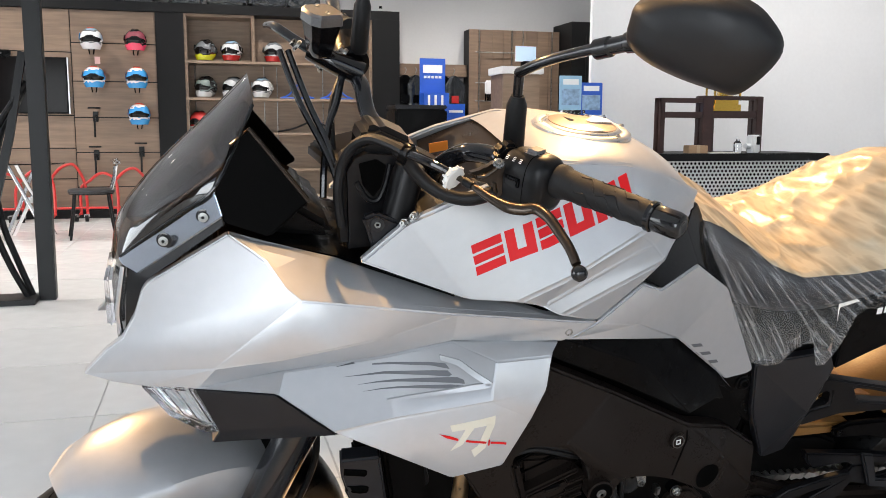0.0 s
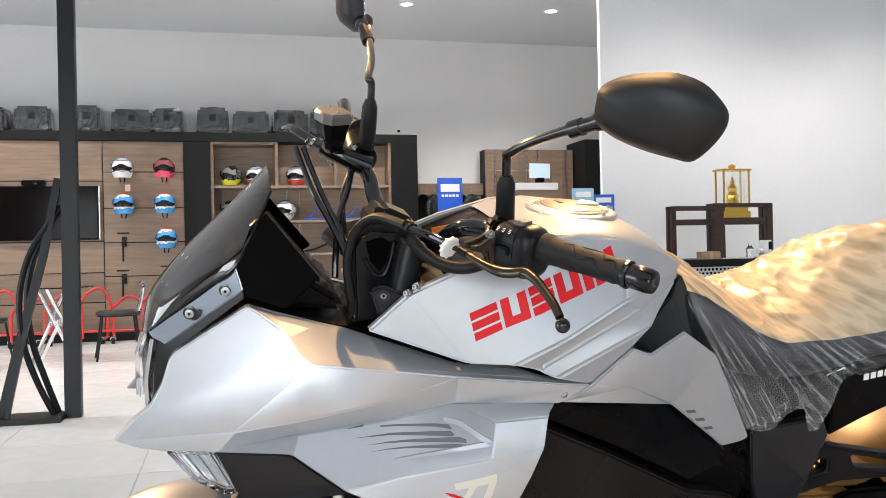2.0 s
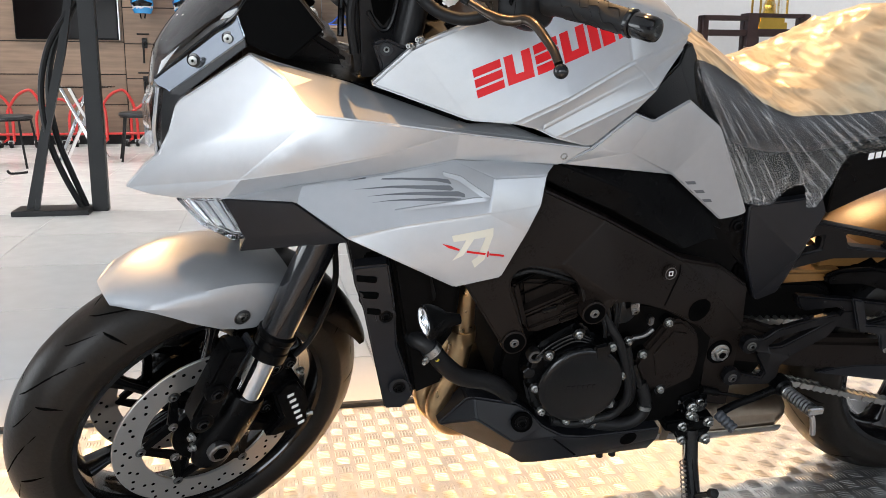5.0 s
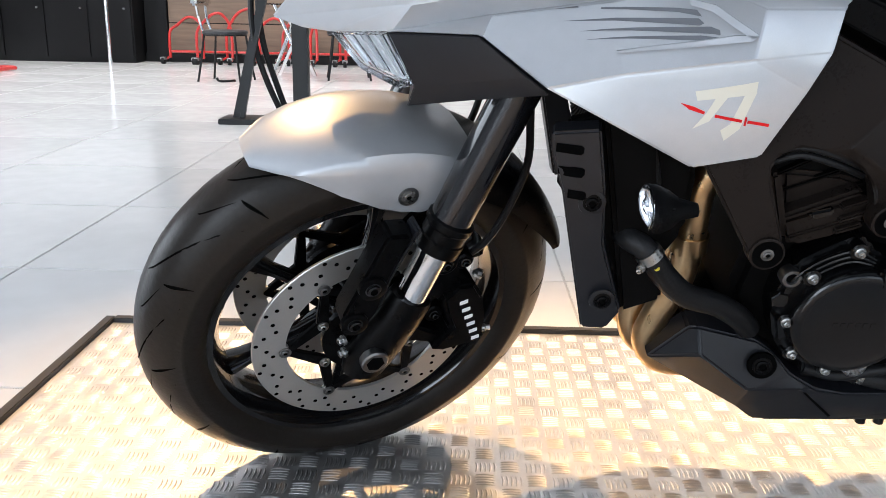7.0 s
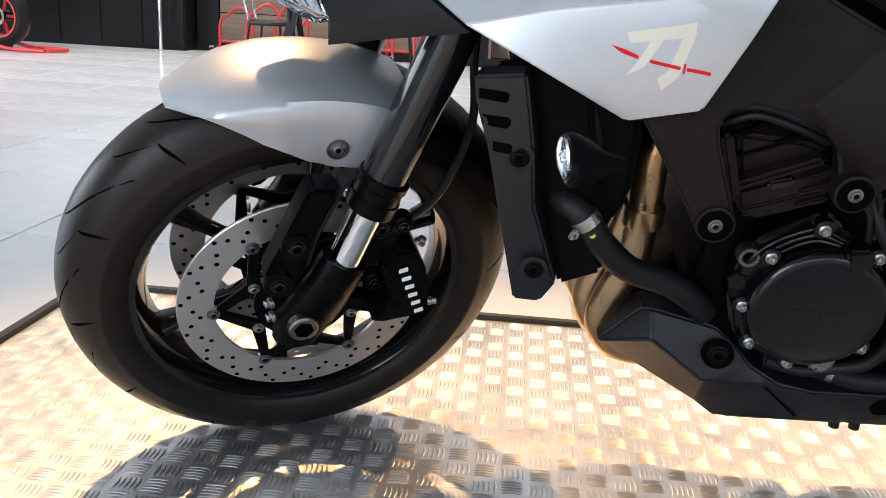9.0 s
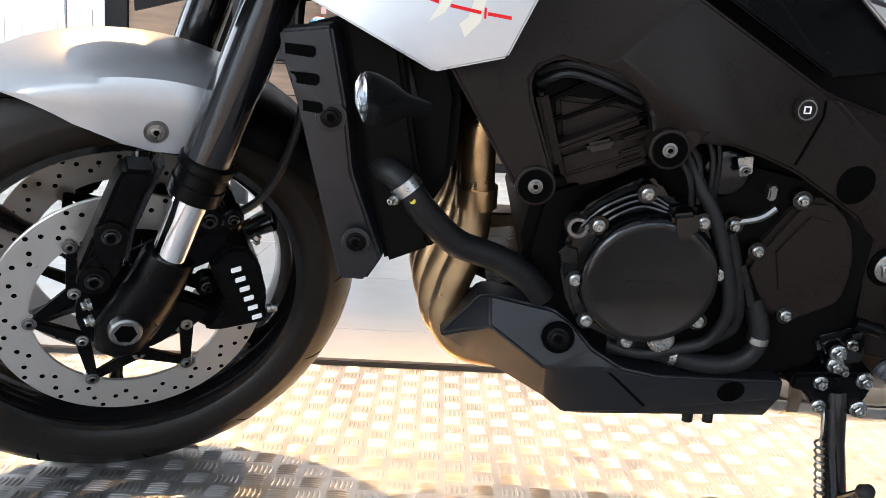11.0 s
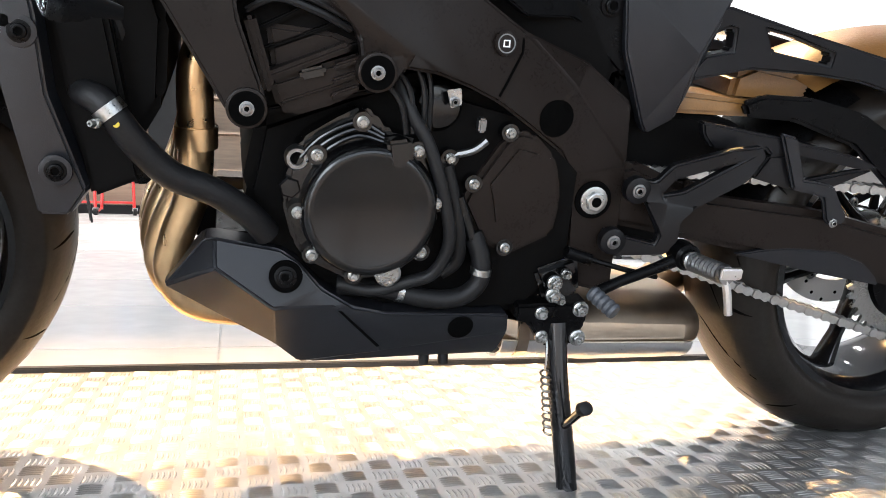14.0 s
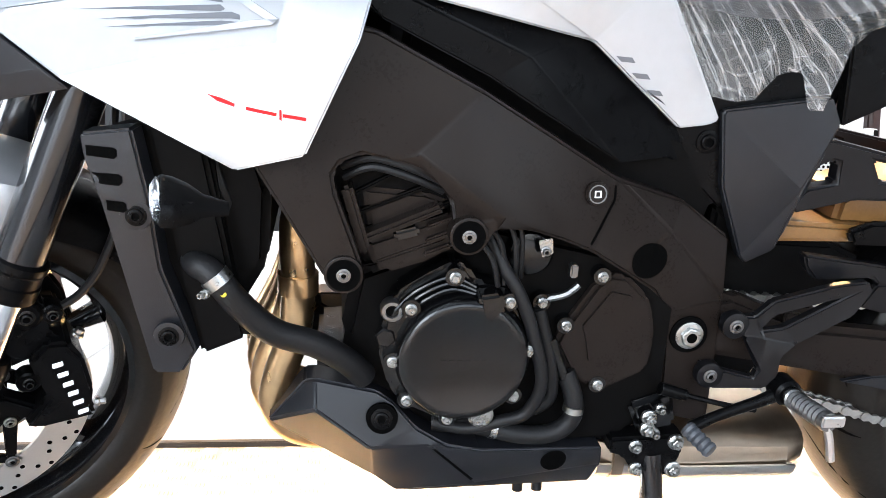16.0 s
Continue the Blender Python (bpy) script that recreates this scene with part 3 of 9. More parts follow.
for s in (-1, 1):
    y = s * 0.108
    leg = part("fork_leg", rod(fork_at(0.505, y), fork_at(0.80, y), 0.0275, 28), FORK_TUBE, moto, "black anodised upper fork tube", STEER)
    b = lathe([(-0.002, 0.024), (0.0, 0.031), (0.018, 0.0315), (0.020, 0.0295), (0.034, 0.0295), (0.037, 0.0315), (0.046, 0.0315), (0.050, 0.0275)], fork_at(0.478, y), AXIS, 32)
    part("dust_seal", b, BLACK_PLASTIC, leg, "", STEER)
    part("slider", rod(fork_at(0.36, y), fork_at(0.50, y), 0.0215, 28), CHROME, leg, "polished chrome slider", STEER)
    b = loft([[Vector((fork_at(z, y)[0] + dx + rx * math.cos(a), y + ry * math.sin(a), z + dz * math.cos(a))) for a in (2 * math.pi * k / 16 for k in range(16))]
              for z, dx, rx, ry, dz in ((0.402, 0, 0.026, 0.025, -0.014), (0.396, 0, 0.029, 0.027, -0.014), (0.37, -0.003, 0.031, 0.028, -0.013), (0.34, -0.010, 0.034, 0.027, -0.012), (0.31, -0.018, 0.036, 0.027, -0.01), (0.284, -0.018, 0.030, 0.025, -0.004), (0.272, -0.016, 0.012, 0.012, 0))])
    part("axle_lug", b, BLACK_PLASTIC, leg, "black fork foot", STEER)
    hub = (0.023, y + s * 0.022, 0.323)
    part("axle_socket", lathe([(0, 0.0195), (0.010, 0.0190), (0.012, 0.0165), (0.012, 0.0130)], hub, (0, s, 0), 28), DULL_STEEL, leg, "steel axle end with a hexagon socket", STEER)
    part("socket_recess", lathe([(0.0122, 0.0132), (0.0126, 0.0)], hub, (0, s, 0), 6), GROOVE, leg, "", STEER)
    part("pinch_lug", prism([(0.006, 0.276), (0.044, 0.270), (0.050, 0.296), (0.006, 0.300)], y - 0.018, y + 0.018, 0.004), BLACK_PLASTIC, leg, "", STEER)
    for bz in (0.352, 0.328):
        bolt("pinch_bolt", (-0.010, y + s * 0.004, bz), (-1, s * 0.3, 0), 0.0075, 0.010, leg, STEEL, STEER)
    # caliper and its bracket
    cal = part("brake_caliper", prism([(0.127, 0.384), (0.149, 0.405), (0.174, 0.401), (0.187, 0.374), (0.194, 0.327), (0.190, 0.300), (0.195, 0.284), (0.129, 0.282), (0.112, 0.290), (0.127, 0.309), (0.143, 0.325), (0.133, 0.358)], s * 0.050, s * 0.118, 0.005), BLACK_PLASTIC, moto, "black radial brake caliper with white maker's mark", STEER)
    part("caliper_bridge", prism([(0.140, 0.385), (0.175, 0.375), (0.190, 0.318), (0.172, 0.290), (0.150, 0.315), (0.138, 0.350)], s * 0.030, s * 0.050, 0.004), BLACK_PLASTIC, cal, "", STEER)
    part("bracket", prism([(0.116, 0.452), (0.134, 0.464), (0.150, 0.456), (0.158, 0.440), (0.154, 0.410), (0.172, 0.398), (0.132, 0.380), (0.106, 0.372), (0.102, 0.401)], s * 0.080, s * 0.106, 0.004), BLACK_PLASTIC, cal, "", STEER)
    part("bracket", prism([(0.060, 0.318), (0.100, 0.300), (0.150, 0.277), (0.165, 0.290), (0.140, 0.300), (0.100, 0.330), (0.072, 0.345)], s * 0.080, s * 0.106, 0.004), BLACK_PLASTIC, cal, "", STEER)
    for bx, by, bz, r in ((0.132, 0.106, 0.441, 0.0125), (0.125, 0.090, 0.336, 0.010), (0.160, 0.104, 0.437, 0.009)):
        part("bolt_boss", lathe([(-0.016, r * 1.5), (0.001, r * 1.45), (0.003, r * 1.2)], (bx, s * by, bz), (0, s, 0), 20), BLACK_PLASTIC, cal, "", STEER)
        bolt("caliper_bolt", (bx, s * (by + 0.002), bz), (0, s, 0), r * 0.8, 0.007, cal, ENGINE_BLACK, STEER, hexed=False)
    bolt("bleed_screw", (0.196, s * 0.104, 0.296), (1, s * 0.3, 0), 0.006, 0.012, cal, STEEL, STEER)
    bolt("body_bolt", (0.184, s * 0.095, 0.395), (0.6, 0, 0.8), 0.008, 0.010, cal, STEEL, STEER)
    part("brake_line", tube([(0.160, s * 0.098, 0.437), (0.195, s * 0.092, 0.452), (0.225, s * 0.085, 0.490), (0.250, s * 0.080, 0.560), (0.250, s * 0.070, 0.640), (0.262, s * 0.05, 0.70)], 0.0052, 8), RUBBER_SOFT, cal, "black brake hose", STEER)
    # maker's mark: six plain white bars
    for k in range(6):
        u = (k + 0.5) / 6
        x, z = 0.1555 + 0.026 * u, 0.381 - 0.092 * u
        h = 0.0046
        part("mark_bar", prism([(x - 0.0062, z - h), (x + 0.0062, z - h + 0.002), (x + 0.0058, z + h), (x - 0.0066, z + h - 0.002)], s * 0.1178, s * 0.1192, 0.0012), WHITE_MARK, cal, "plain white mark", STEER)
    # mudguard stay in front of the leg
    stay = part("mudguard_stay", prism([(0.048, 0.530), (0.079, 0.524), (0.076, 0.515), (0.056, 0.480), (0.042, 0.449), (0.031, 0.407), (0.013, 0.381), (-0.006, 0.377), (-0.016, 0.393), (-0.016, 0.411), (0.014, 0.469), (0.040, 0.520)], s * 0.092, s * 0.130, 0.004), BLACK_PLASTIC, moto, "", STEER)
    part("stay_flange", prism([(0.083, 0.528), (0.090, 0.530), (0.070, 0.491), (0.049, 0.451), (0.038, 0.413), (0.032, 0.417), (0.043, 0.453), (0.062, 0.497), (0.078, 0.518)], s * 0.096, s * 0.128, 0.003), GREY_PLASTIC, stay, "", STEER)
    part("stay_rib", prism([(0.000, 0.432), (0.004, 0.434), (0.012, 0.404), (0.016, 0.402), (0.008, 0.396), (-0.002, 0.402)], s * 0.130, s * 0.133, 0.001), BLACK_PLASTIC, stay, "", STEER)
    for bx, bz in ((0.024, 0.453), (-0.001, 0.398)):
        part("bolt_ring", lathe([(-0.004, 0.0185), (0.003, 0.018), (0.004, 0.0145)], (bx, s * 0.131, bz), (0, s, 0), 24), BLACK_PLASTIC, stay, "", STEER)
        bolt("stay_bolt", (bx, s * 0.132, bz), (0, s, 0), 0.0125, 0.007, stay, ENGINE_BLACK, STEER, hexed=False)


def fender(name, a0, a1, mat, label, tops, deeps, halves, n=34):
    """A curved guard round the tyre: its crown's radius, the depth of its sides and its half width, by the angle."""
    rows = []
    m = 25
    for i in range(n + 1):
        a = radians(a0 + (a1 - a0) * i / n)
        deg = math.degrees(a)
        top, deep, half = (float(np.interp(deg, [q[0] for q in t], [q[1] for q in t])) for t in (tops, deeps, halves))
        row = []
        for k in range(m):
            v = -1 + 2 * k / (m - 1)
            w = abs(v)
            yy = math.copysign(half * min(1.0, (w / 0.62)) ** 0.75, v) if w < 0.62 else math.copysign(half + 0.005 * min(1.0, (w - 0.62) / 0.1), v)
            crown = min(0.014, deep)
            drop = crown * (w / 0.62) ** 2.2 if w < 0.62 else crown + (deep - crown) * (w - 0.62) / 0.38
            r = top - drop
            row.append((XA + r * math.cos(a), yy, ZA + r * math.sin(a)))
        rows.append(row)
    b = loft(rows, close=False)
    bmesh.ops.solidify(b, geom=b.faces[:], thickness=0.003)
    return part(name, b, mat, moto, label, STEER, sharp=34)


guard = fender("front_mudguard", 62, 113.5, SILVER, "silver painted front mudguard", [(60, 0.320), (75, 0.323), (90, 0.325), (114, 0.331)],
               [(60, 0.040), (66, 0.050), (70, 0.088), (72, 0.093), (79, 0.094), (86.4, 0.086), (96.6, 0.060), (102, 0.036), (107.4, 0.015), (113.5, 0.007)], [(60, 0.078), (92, 0.080), (102, 0.072), (108, 0.058), (113.5, 0.026)])
fender("rear_mudguard_section", 16, 63, BLACK_PLASTIC, "black rear section of the front mudguard", [(15, 0.322), (62, 0.317)], [(10, 0.020), (30, 0.045), (62, 0.060)], [(10, 0.060), (62, 0.076)])
for s in (-1, 1):
    part("bolt_washer", lathe([(0, 0.0135), (0.0012, 0.0132), (0.0012, 0.0)], (0.0865, s * 0.0848, 0.5485), (0, s, 0), 28), DULL_STEEL, guard, "", STEER)
    bolt("mudguard_bolt", (0.0865, s * 0.0858, 0.5485), (0, s, 0), 0.0095, 0.003, guard, STEEL, STEER, hexed=False)

# triple clamps, steering stem, handlebar
part("lower_yoke", prism([(0.23, 0.700), (0.32, 0.710), (0.32, 0.745), (0.23, 0.735)], -0.140, 0.140, 0.008), BLACK_PLASTIC, moto, "", STEER)
part("top_yoke", prism([(0.325, 0.945), (0.425, 0.955), (0.425, 0.980), (0.325, 0.972)], -0.140, 0.140, 0.008), GREY_PLASTIC, moto, "dark cast top yoke", STEER)
part("steering_stem", rod((0.255, 0, 0.70), (0.392, 0, 0.99), 0.026, 20), BLACK_PLASTIC, moto, "", STEER)
for s in (-1, 1):
    part("bar_clamp", box(0.345, 0.385, s * 0.045 - 0.014, s * 0.045 + 0.014, 0.975, 1.035, 0.006), BLACK_PLASTIC, moto, "", STEER)
    part("fork_cap", lathe([(0, 0.024), (0.012, 0.024), (0.016, 0.019), (0.016, 0.0)], fork_at(0.80, s * 0.108), AXIS, 6), BLACK_PLASTIC, moto, "", STEER)
# the bars sit a little further back than the fork's own turn
BARR = Matrix.Translation((0.026, 0.0, 0.0)) @ STEER
PIVOT = Vector((0.47, -0.20, 1.07))
BARL = Matrix.Translation(PIVOT + Vector((0.027, 0.030, -0.004))) @ Matrix.Rotation(radians(-4.86), 4, "Z") @ Matrix.Rotation(radians(-7.7), 4, "Y") @ Matrix.Rotation(radians(0.63), 4, "X") @ Matrix.Translation(-PIVOT) @ STEER


def side_of(s):
    return BARL if s < 0 else BARR


RIGHT_BAR = [(0.480, 0.400, 1.090), (0.395, 0.225, 1.066), (0.375, 0.135, 1.055), (0.362, 0.085, 1.028)]
GRIP_A, GRIP_C = Vector((0.5299, -0.267, 1.0455)), Vector((0.5885, -0.3595, 1.0405))
LEFT_BAR = [(0.417, -0.100, 1.012), (0.424, -0.125, 1.031), (0.4332, -0.145, 1.0455), (0.4431, -0.165, 1.0540), (0.4616, -0.185, 1.0560), (0.485, -0.205, 1.050), tuple(GRIP_A), tuple(GRIP_C)]
BAR = [BARR @ Vector(p) for p in RIGHT_BAR + [(0.360, 0, 1.005), (0.364, -0.060, 1.000)]] + [Vector(p) for p in LEFT_BAR]
bar = part("handlebar", tube(BAR, 0.0118, 14, steps=10), FORK_TUBE, moto, "black tapered handlebar")
for s in (-1, 1):
    a, c = (GRIP_A, GRIP_C) if s < 0 else (Vector((0.430, 0.264, 1.085)), Vector((0.461, 0.360, 1.070)))
    place = None if s < 0 else BARR
    d = (c - a).normalized()
    L = (c - a).length
    grip = part("grip", lathe([(-0.016, 0.0125), (-0.016, 0.0205), (-0.008, 0.0205), (-0.004, 0.0185), (0.0, 0.0178), (0.014, 0.0170), (L * 0.5, 0.0158), (L - 0.006, 0.0150), (L - 0.004, 0.0162), (L, 0.0162)], a, d, 32), GRIP_RUBBER, bar, "rubber grip with moulded chevrons", place)
    u = d.orthogonal().normalized()
    v = d.cross(u)
    for q in range(5):
        for k in range(2):
            a0 = 2 * math.pi * (q + 0.5 * k) / 5
            pts = []
            for n in range(9):
                w = a0 + 1.9 * n / 8 + 0.28 * math.sin(n * 1.6)
                along = 0.010 + 0.036 * k + 0.052 * n / 8
                pts.append(a + d * along + (u * math.cos(w) + v * math.sin(w)) * (0.0173 - 0.0020 * along / L))
            part("grip_ridge", tube(pts, 0.0007, 5), RUBBER_SOFT, grip, "", place)
    part("bar_end", lathe([(0, 0.0140), (0.002, 0.0150), (0.026, 0.0150), (0.031, 0.0135), (0.033, 0.0100), (0.033, 0.006), (0.030, 0.0)], c + d * 0.001, d, 28), GLOSS_BLACK, bar, "gloss black bar-end weight", place)
    part("end_ring", lathe([(0, 0.0172), (0.0045, 0.0172), (0.006, 0.015)], c - d * 0.005, d, 28), FORK_TUBE, bar, "", place)


def on_bar(bm, m):
    bm.transform(m)
    return bm


# left switch housing
SWITCH = Matrix.Translation((0.5000, -0.2330, 1.0425)) @ (GRIP_C - GRIP_A).to_track_quat("Y", "Z").to_matrix().to_4x4()


def housing(rows):
    rings = []
    for yy, k in rows:
        ring = []
        for q in range(36):
            c, w = math.cos(2 * math.pi * q / 36), math.sin(2 * math.pi * q / 36)
            ring.append((0.029 * k * math.copysign(abs(c) ** 0.66, c), yy, 0.0345 * k * math.copysign(abs(w) ** 0.66, w) - 0.003))
        rings.append(ring)
    return on_bar(loft(rings), SWITCH)


sw = part("left_switch_housing", housing(((-0.032, 0.50), (-0.032, 0.82), (-0.029, 0.95), (-0.022, 1.0), (0.012, 1.0), (0.020, 0.96), (0.026, 0.84), (0.029, 0.66))), SWITCH_BLACK, moto, "black switch housing with white symbols", sharp=40)
part("housing_joint", housing(((0.0045, 0.9), (0.0045, 1.006), (0.0055, 1.006), (0.0055, 0.9))), GROOVE, sw)
part("dip_switch", on_bar(box(-0.012, 0.012, -0.014, 0.008, 0.026, 0.0355, 0.004), SWITCH), material("grey_switch_plastic", (0.10, 0.10, 0.105), 0.45, grain=0.1, scale=300, spec=0.3), sw, "grey rocker switch")
part("recess", on_bar(box(0.0250, 0.0294, -0.023, 0.002, -0.008, 0.007, 0.002), SWITCH), GROOVE, sw)
part("turn_button", on_bar(box(0.0270, 0.0330, -0.019, 0.000, -0.006, 0.004, 0.002), SWITCH), SWITCH_BLACK, sw)
face = SWITCH @ Matrix.Translation((0.0248, 0, 0.0236)) @ Matrix.Rotation(radians(-40), 4, "Y")
for k in range(3):
    yy = -0.0215 + 0.0095 * k
    bent = [(0.0002, yy + 0.0026 * math.cos(q), 0.0030 * math.sin(q)) for q in np.linspace(-1.57, 1.57, 8)]
    part("symbol", on_bar(tube([bent[0]] + bent + [bent[-1], (0.0002, yy, 0.0), bent[0]], 0.0008, 5, smooth=False), face), WHITE_MARK, sw, "small white symbol")
    for q in range(3):
        part("symbol_bar", on_bar(box(-0.0002, 0.0006, yy - 0.0042, yy - 0.0010, 0.0022 * (q - 1) - 0.0004, 0.0022 * (q - 1) + 0.0004), face), WHITE_MARK, sw, "small white symbol")
# clutch lever, perch, cable
perch = part("clutch_perch", prism([(0.421, 1.047), (0.440, 1.052), (0.4551, 1.062), (0.480, 1.060), (0.480, 1.036), (0.4666, 1.017), (0.4556, 1.020), (0.4520, 1.034), (0.4299, 1.039)], -0.228, -0.212, 0.004), LEVER_METAL, moto, "dark bronze clutch lever perch")
part("bracket_arm", tube([(0.430, -0.231, 1.045), (0.441, -0.231, 1.046), (0.455, -0.231, 1.056)], 0.0025, 8), LEVER_METAL, perch)
bolt("pivot_bolt", (0.4553, -0.229, 1.0595), (-0.1, -0.6, 0.8), 0.0068, 0.006, perch, STEEL)
part("clamp_band", lathe([(-0.010, 0.0125), (-0.010, 0.0190), (0.010, 0.0190), (0.010, 0.0125)], (0.480, -0.200, 1.050), (0.53, -0.85, -0.03), 24), BLACK_PLASTIC, perch)
part("clamp_block", prism([(0.458, 1.066), (0.468, 1.078), (0.484, 1.078), (0.488, 1.050), (0.462, 1.050)], -0.214, -0.190, 0.004), BLACK_PLASTIC, perch)
lever = part("clutch_lever", tube([(0.4060, -0.229, 1.0455), (0.4104, -0.233, 1.0436), (0.423, -0.248, 1.0384), (0.4373, -0.268, 1.0318), (0.4518, -0.285, 1.0277), (0.4654, -0.293, 1.0277), (0.4776, -0.300, 1.0306), (0.4855, -0.318, 1.0274), (0.4909, -0.340, 1.0183), (0.4946, -0.362, 1.0093), (0.496, -0.380, 0.9991)], [0.0036, 0.0038, 0.0042, 0.0056, 0.0074, 0.0074, 0.0068, 0.0062, 0.0058, 0.0054, 0.0052], 14, flat_by=0.8), LEVER_METAL, moto, "dark bronze clutch lever with a ball end")
part("lever_collar", rod((0.414, -0.237, 1.042), (0.421, -0.246, 1.0392), 0.0052, 14), SWITCH_BLACK, lever)
part("lever_ball", lathe([(0.0088 * -math.cos(q), max(0.0088 * math.sin(q), 0)) for q in np.linspace(0, math.pi, 14)], (0.4967, -0.388, 0.9925), (0, -1, -0.5), 24), FORK_TUBE, lever)
pale = material("pale_grey_plastic", (0.62, 0.62, 0.60), 0.4, grain=0.05, scale=90)
turn = Vector((0.42, -0.72, -0.30)).normalized()
adjuster = part("cable_adjuster", lathe([(-0.011, 0.0045), (-0.010, 0.0070), (-0.003, 0.0075), (-0.0025, 0.0125), (-0.001, 0.0140), (0.003, 0.0140), (0.0045, 0.0125), (0.0045, 0.006)], (0.4020, -0.2300, 1.0450), turn, 28), pale, moto, "pale grey knurled cable adjuster")
su = turn.orthogonal().normalized()
sv = turn.cross(su)
for k in range(10):
    q = 2 * math.pi * k / 10
    o = Vector((0.4020, -0.2300, 1.0450)) + turn * 0.001 + (su * math.cos(q) + sv * math.sin(q)) * 0.0140
    part("knurl", rod(o - turn * 0.0022, o + turn * 0.0022, 0.0016, 6), pale, adjuster)
part("clutch_cable", tube([(0.3966, -0.226, 1.0500), (0.3776, -0.215, 1.0576), (0.3602, -0.190, 1.0595)], 0.0050, 10), FORK_TUBE, moto, "black clutch cable")
part("clutch_cable", tube([(0.3602, -0.190, 1.0595), (0.343, -0.160, 1.063), (0.3251, -0.130, 1.0613), (0.3083, -0.110, 1.0457), (0.2973, -0.100, 1.0209), (0.2926, -0.100, 0.9839), (0.2988, -0.100, 0.9379)], 0.0068, 10), RUBBER_SOFT, moto, "black cable sleeve")
part("wiring_loom", tube([(0.350, -0.165, 1.0600), (0.3562, -0.170, 1.0548), (0.3721, -0.175, 1.0333), (0.3914, -0.185, 1.0173), (0.4121, -0.200, 1.0108), (0.4354, -0.212, 1.0122), (0.4700, -0.215, 1.0240)], 0.0085, 12), RUBBER_SOFT, moto, "black taped wiring loom")
part("loom_tie", lathe([(-0.005, 0.0125), (0.005, 0.0125)], (0.3575, -0.179, 1.0570), (0.7, -0.4, -0.3), 16), BLACK_PLASTIC, moto)
part("loom_connector", prism([(0.418, 0.985), (0.430, 0.995), (0.446, 0.978), (0.434, 0.966)], -0.125, -0.110, 0.003), BLACK_PLASTIC, moto, "black cable connector")
# the fork's upper end, the clamp round it and its casting
upper = part("fork_cap_sleeve", lathe([(-0.125, 0.0205), (0.0, 0.0205), (0.004, 0.0190), (0.010, 0.0190), (0.012, 0.0165), (0.012, 0.0)], (0.3790, -0.112, 1.0120), (0.20, 0.0, 1.0), 36), SWITCH_BLACK, moto, "satin black upper fork tube")
cast = part("yoke_casting", prism([(0.294, 1.012), (0.306, 1.034), (0.324, 1.043), (0.366, 1.040), (0.396, 1.012), (0.400, 0.940), (0.370, 0.905), (0.300, 0.900)], -0.098, -0.045, 0.010), SWITCH_BLACK, moto, "satin black cast yoke")
# black sheet on the casting, painting the shade of a recess
part("casting_recess", prism([(0.318, 1.020), (0.340, 1.026), (0.353, 1.018), (0.348, 0.990), (0.338, 0.976), (0.324, 0.992)], -0.1005, -0.097, 0.001), GROOVE, cast, "recess in the casting, drawn with painted shade")
part("casting_rib", tube([(0.316, -0.099, 0.996), (0.330, -0.100, 0.974), (0.344, -0.100, 0.972), (0.353, -0.100, 0.992), (0.358, -0.100, 1.020)], 0.0035, 8), SWITCH_BLACK, cast)
part("bar_riser", prism([(0.318, 1.035), (0.326, 1.062), (0.348, 1.066), (0.392, 1.046), (0.400, 1.020), (0.380, 1.012)], -0.085, -0.020, 0.008), SWITCH_BLACK, cast, "satin black bar clamp")
for x, z in ((0.3700, 0.9613), (0.3818, 0.9700)):
    bolt("clamp_bolt", (x, -0.152, z), (-0.5, -0.8, 0.2), 0.0055, 0.016, upper, STEEL)
# right side controls
part("right_switch_housing", lathe([(-0.036, 0.020), (-0.03, 0.028), (0.026, 0.029), (0.036, 0.021)], (0.400, 0.212, 1.068), (0.40, 0.92, 0.11), 24), BLACK_PLASTIC, moto, "", BARR)
mc = part("brake_master_cylinder", tube([(0.385, 0.150, 1.062), (0.352, 0.172, 1.075), (0.325, 0.200, 1.085)], [0.018, 0.017, 0.013], 14), GLOSS_BLACK, moto, "black brake master cylinder", BARR)
rings = [[(0.325 + x * k, 0.172 + y * k, z) for x, y in ((-0.024, -0.014), (-0.016, -0.026), (0.016, -0.026), (0.024, -0.014), (0.024, 0.014), (0.016, 0.026), (-0.016, 0.026), (-0.024, 0.014))] for z, k in ((1.088, 0.45), (1.096, 0.66), (1.118, 0.82), (1.138, 0.98), (1.138, 0.1))]
lid = [[(0.325 + x * k, 0.172 + y * k, z) for x, y in ((-0.024, -0.014), (-0.016, -0.026), (0.016, -0.026), (0.024, -0.014), (0.024, 0.014), (0.016, 0.026), (-0.016, 0.026), (-0.024, 0.014))] for z, k in ((1.1385, 0.1), (1.1385, 1.06), (1.150, 1.04), (1.154, 0.90), (1.154, 0.1))]
# steel colour stands in for the warm reflection on the lid
part("reservoir_lid", loft(lid), DULL_STEEL, mc, "reservoir lid, its bright reflection put in a steel colour", BARR, sharp=30)
part("fluid_reservoir", loft(rings), GLOSS_BLACK, mc, "gloss black fluid reservoir", BARR, sharp=30)
for dy in (-0.016, 0.016):
    bolt("lid_screw", (0.325, 0.172 + dy, 1.1545), (0, 0, 1), 0.004, 0.002, mc, STEEL, BARR, hexed=False)
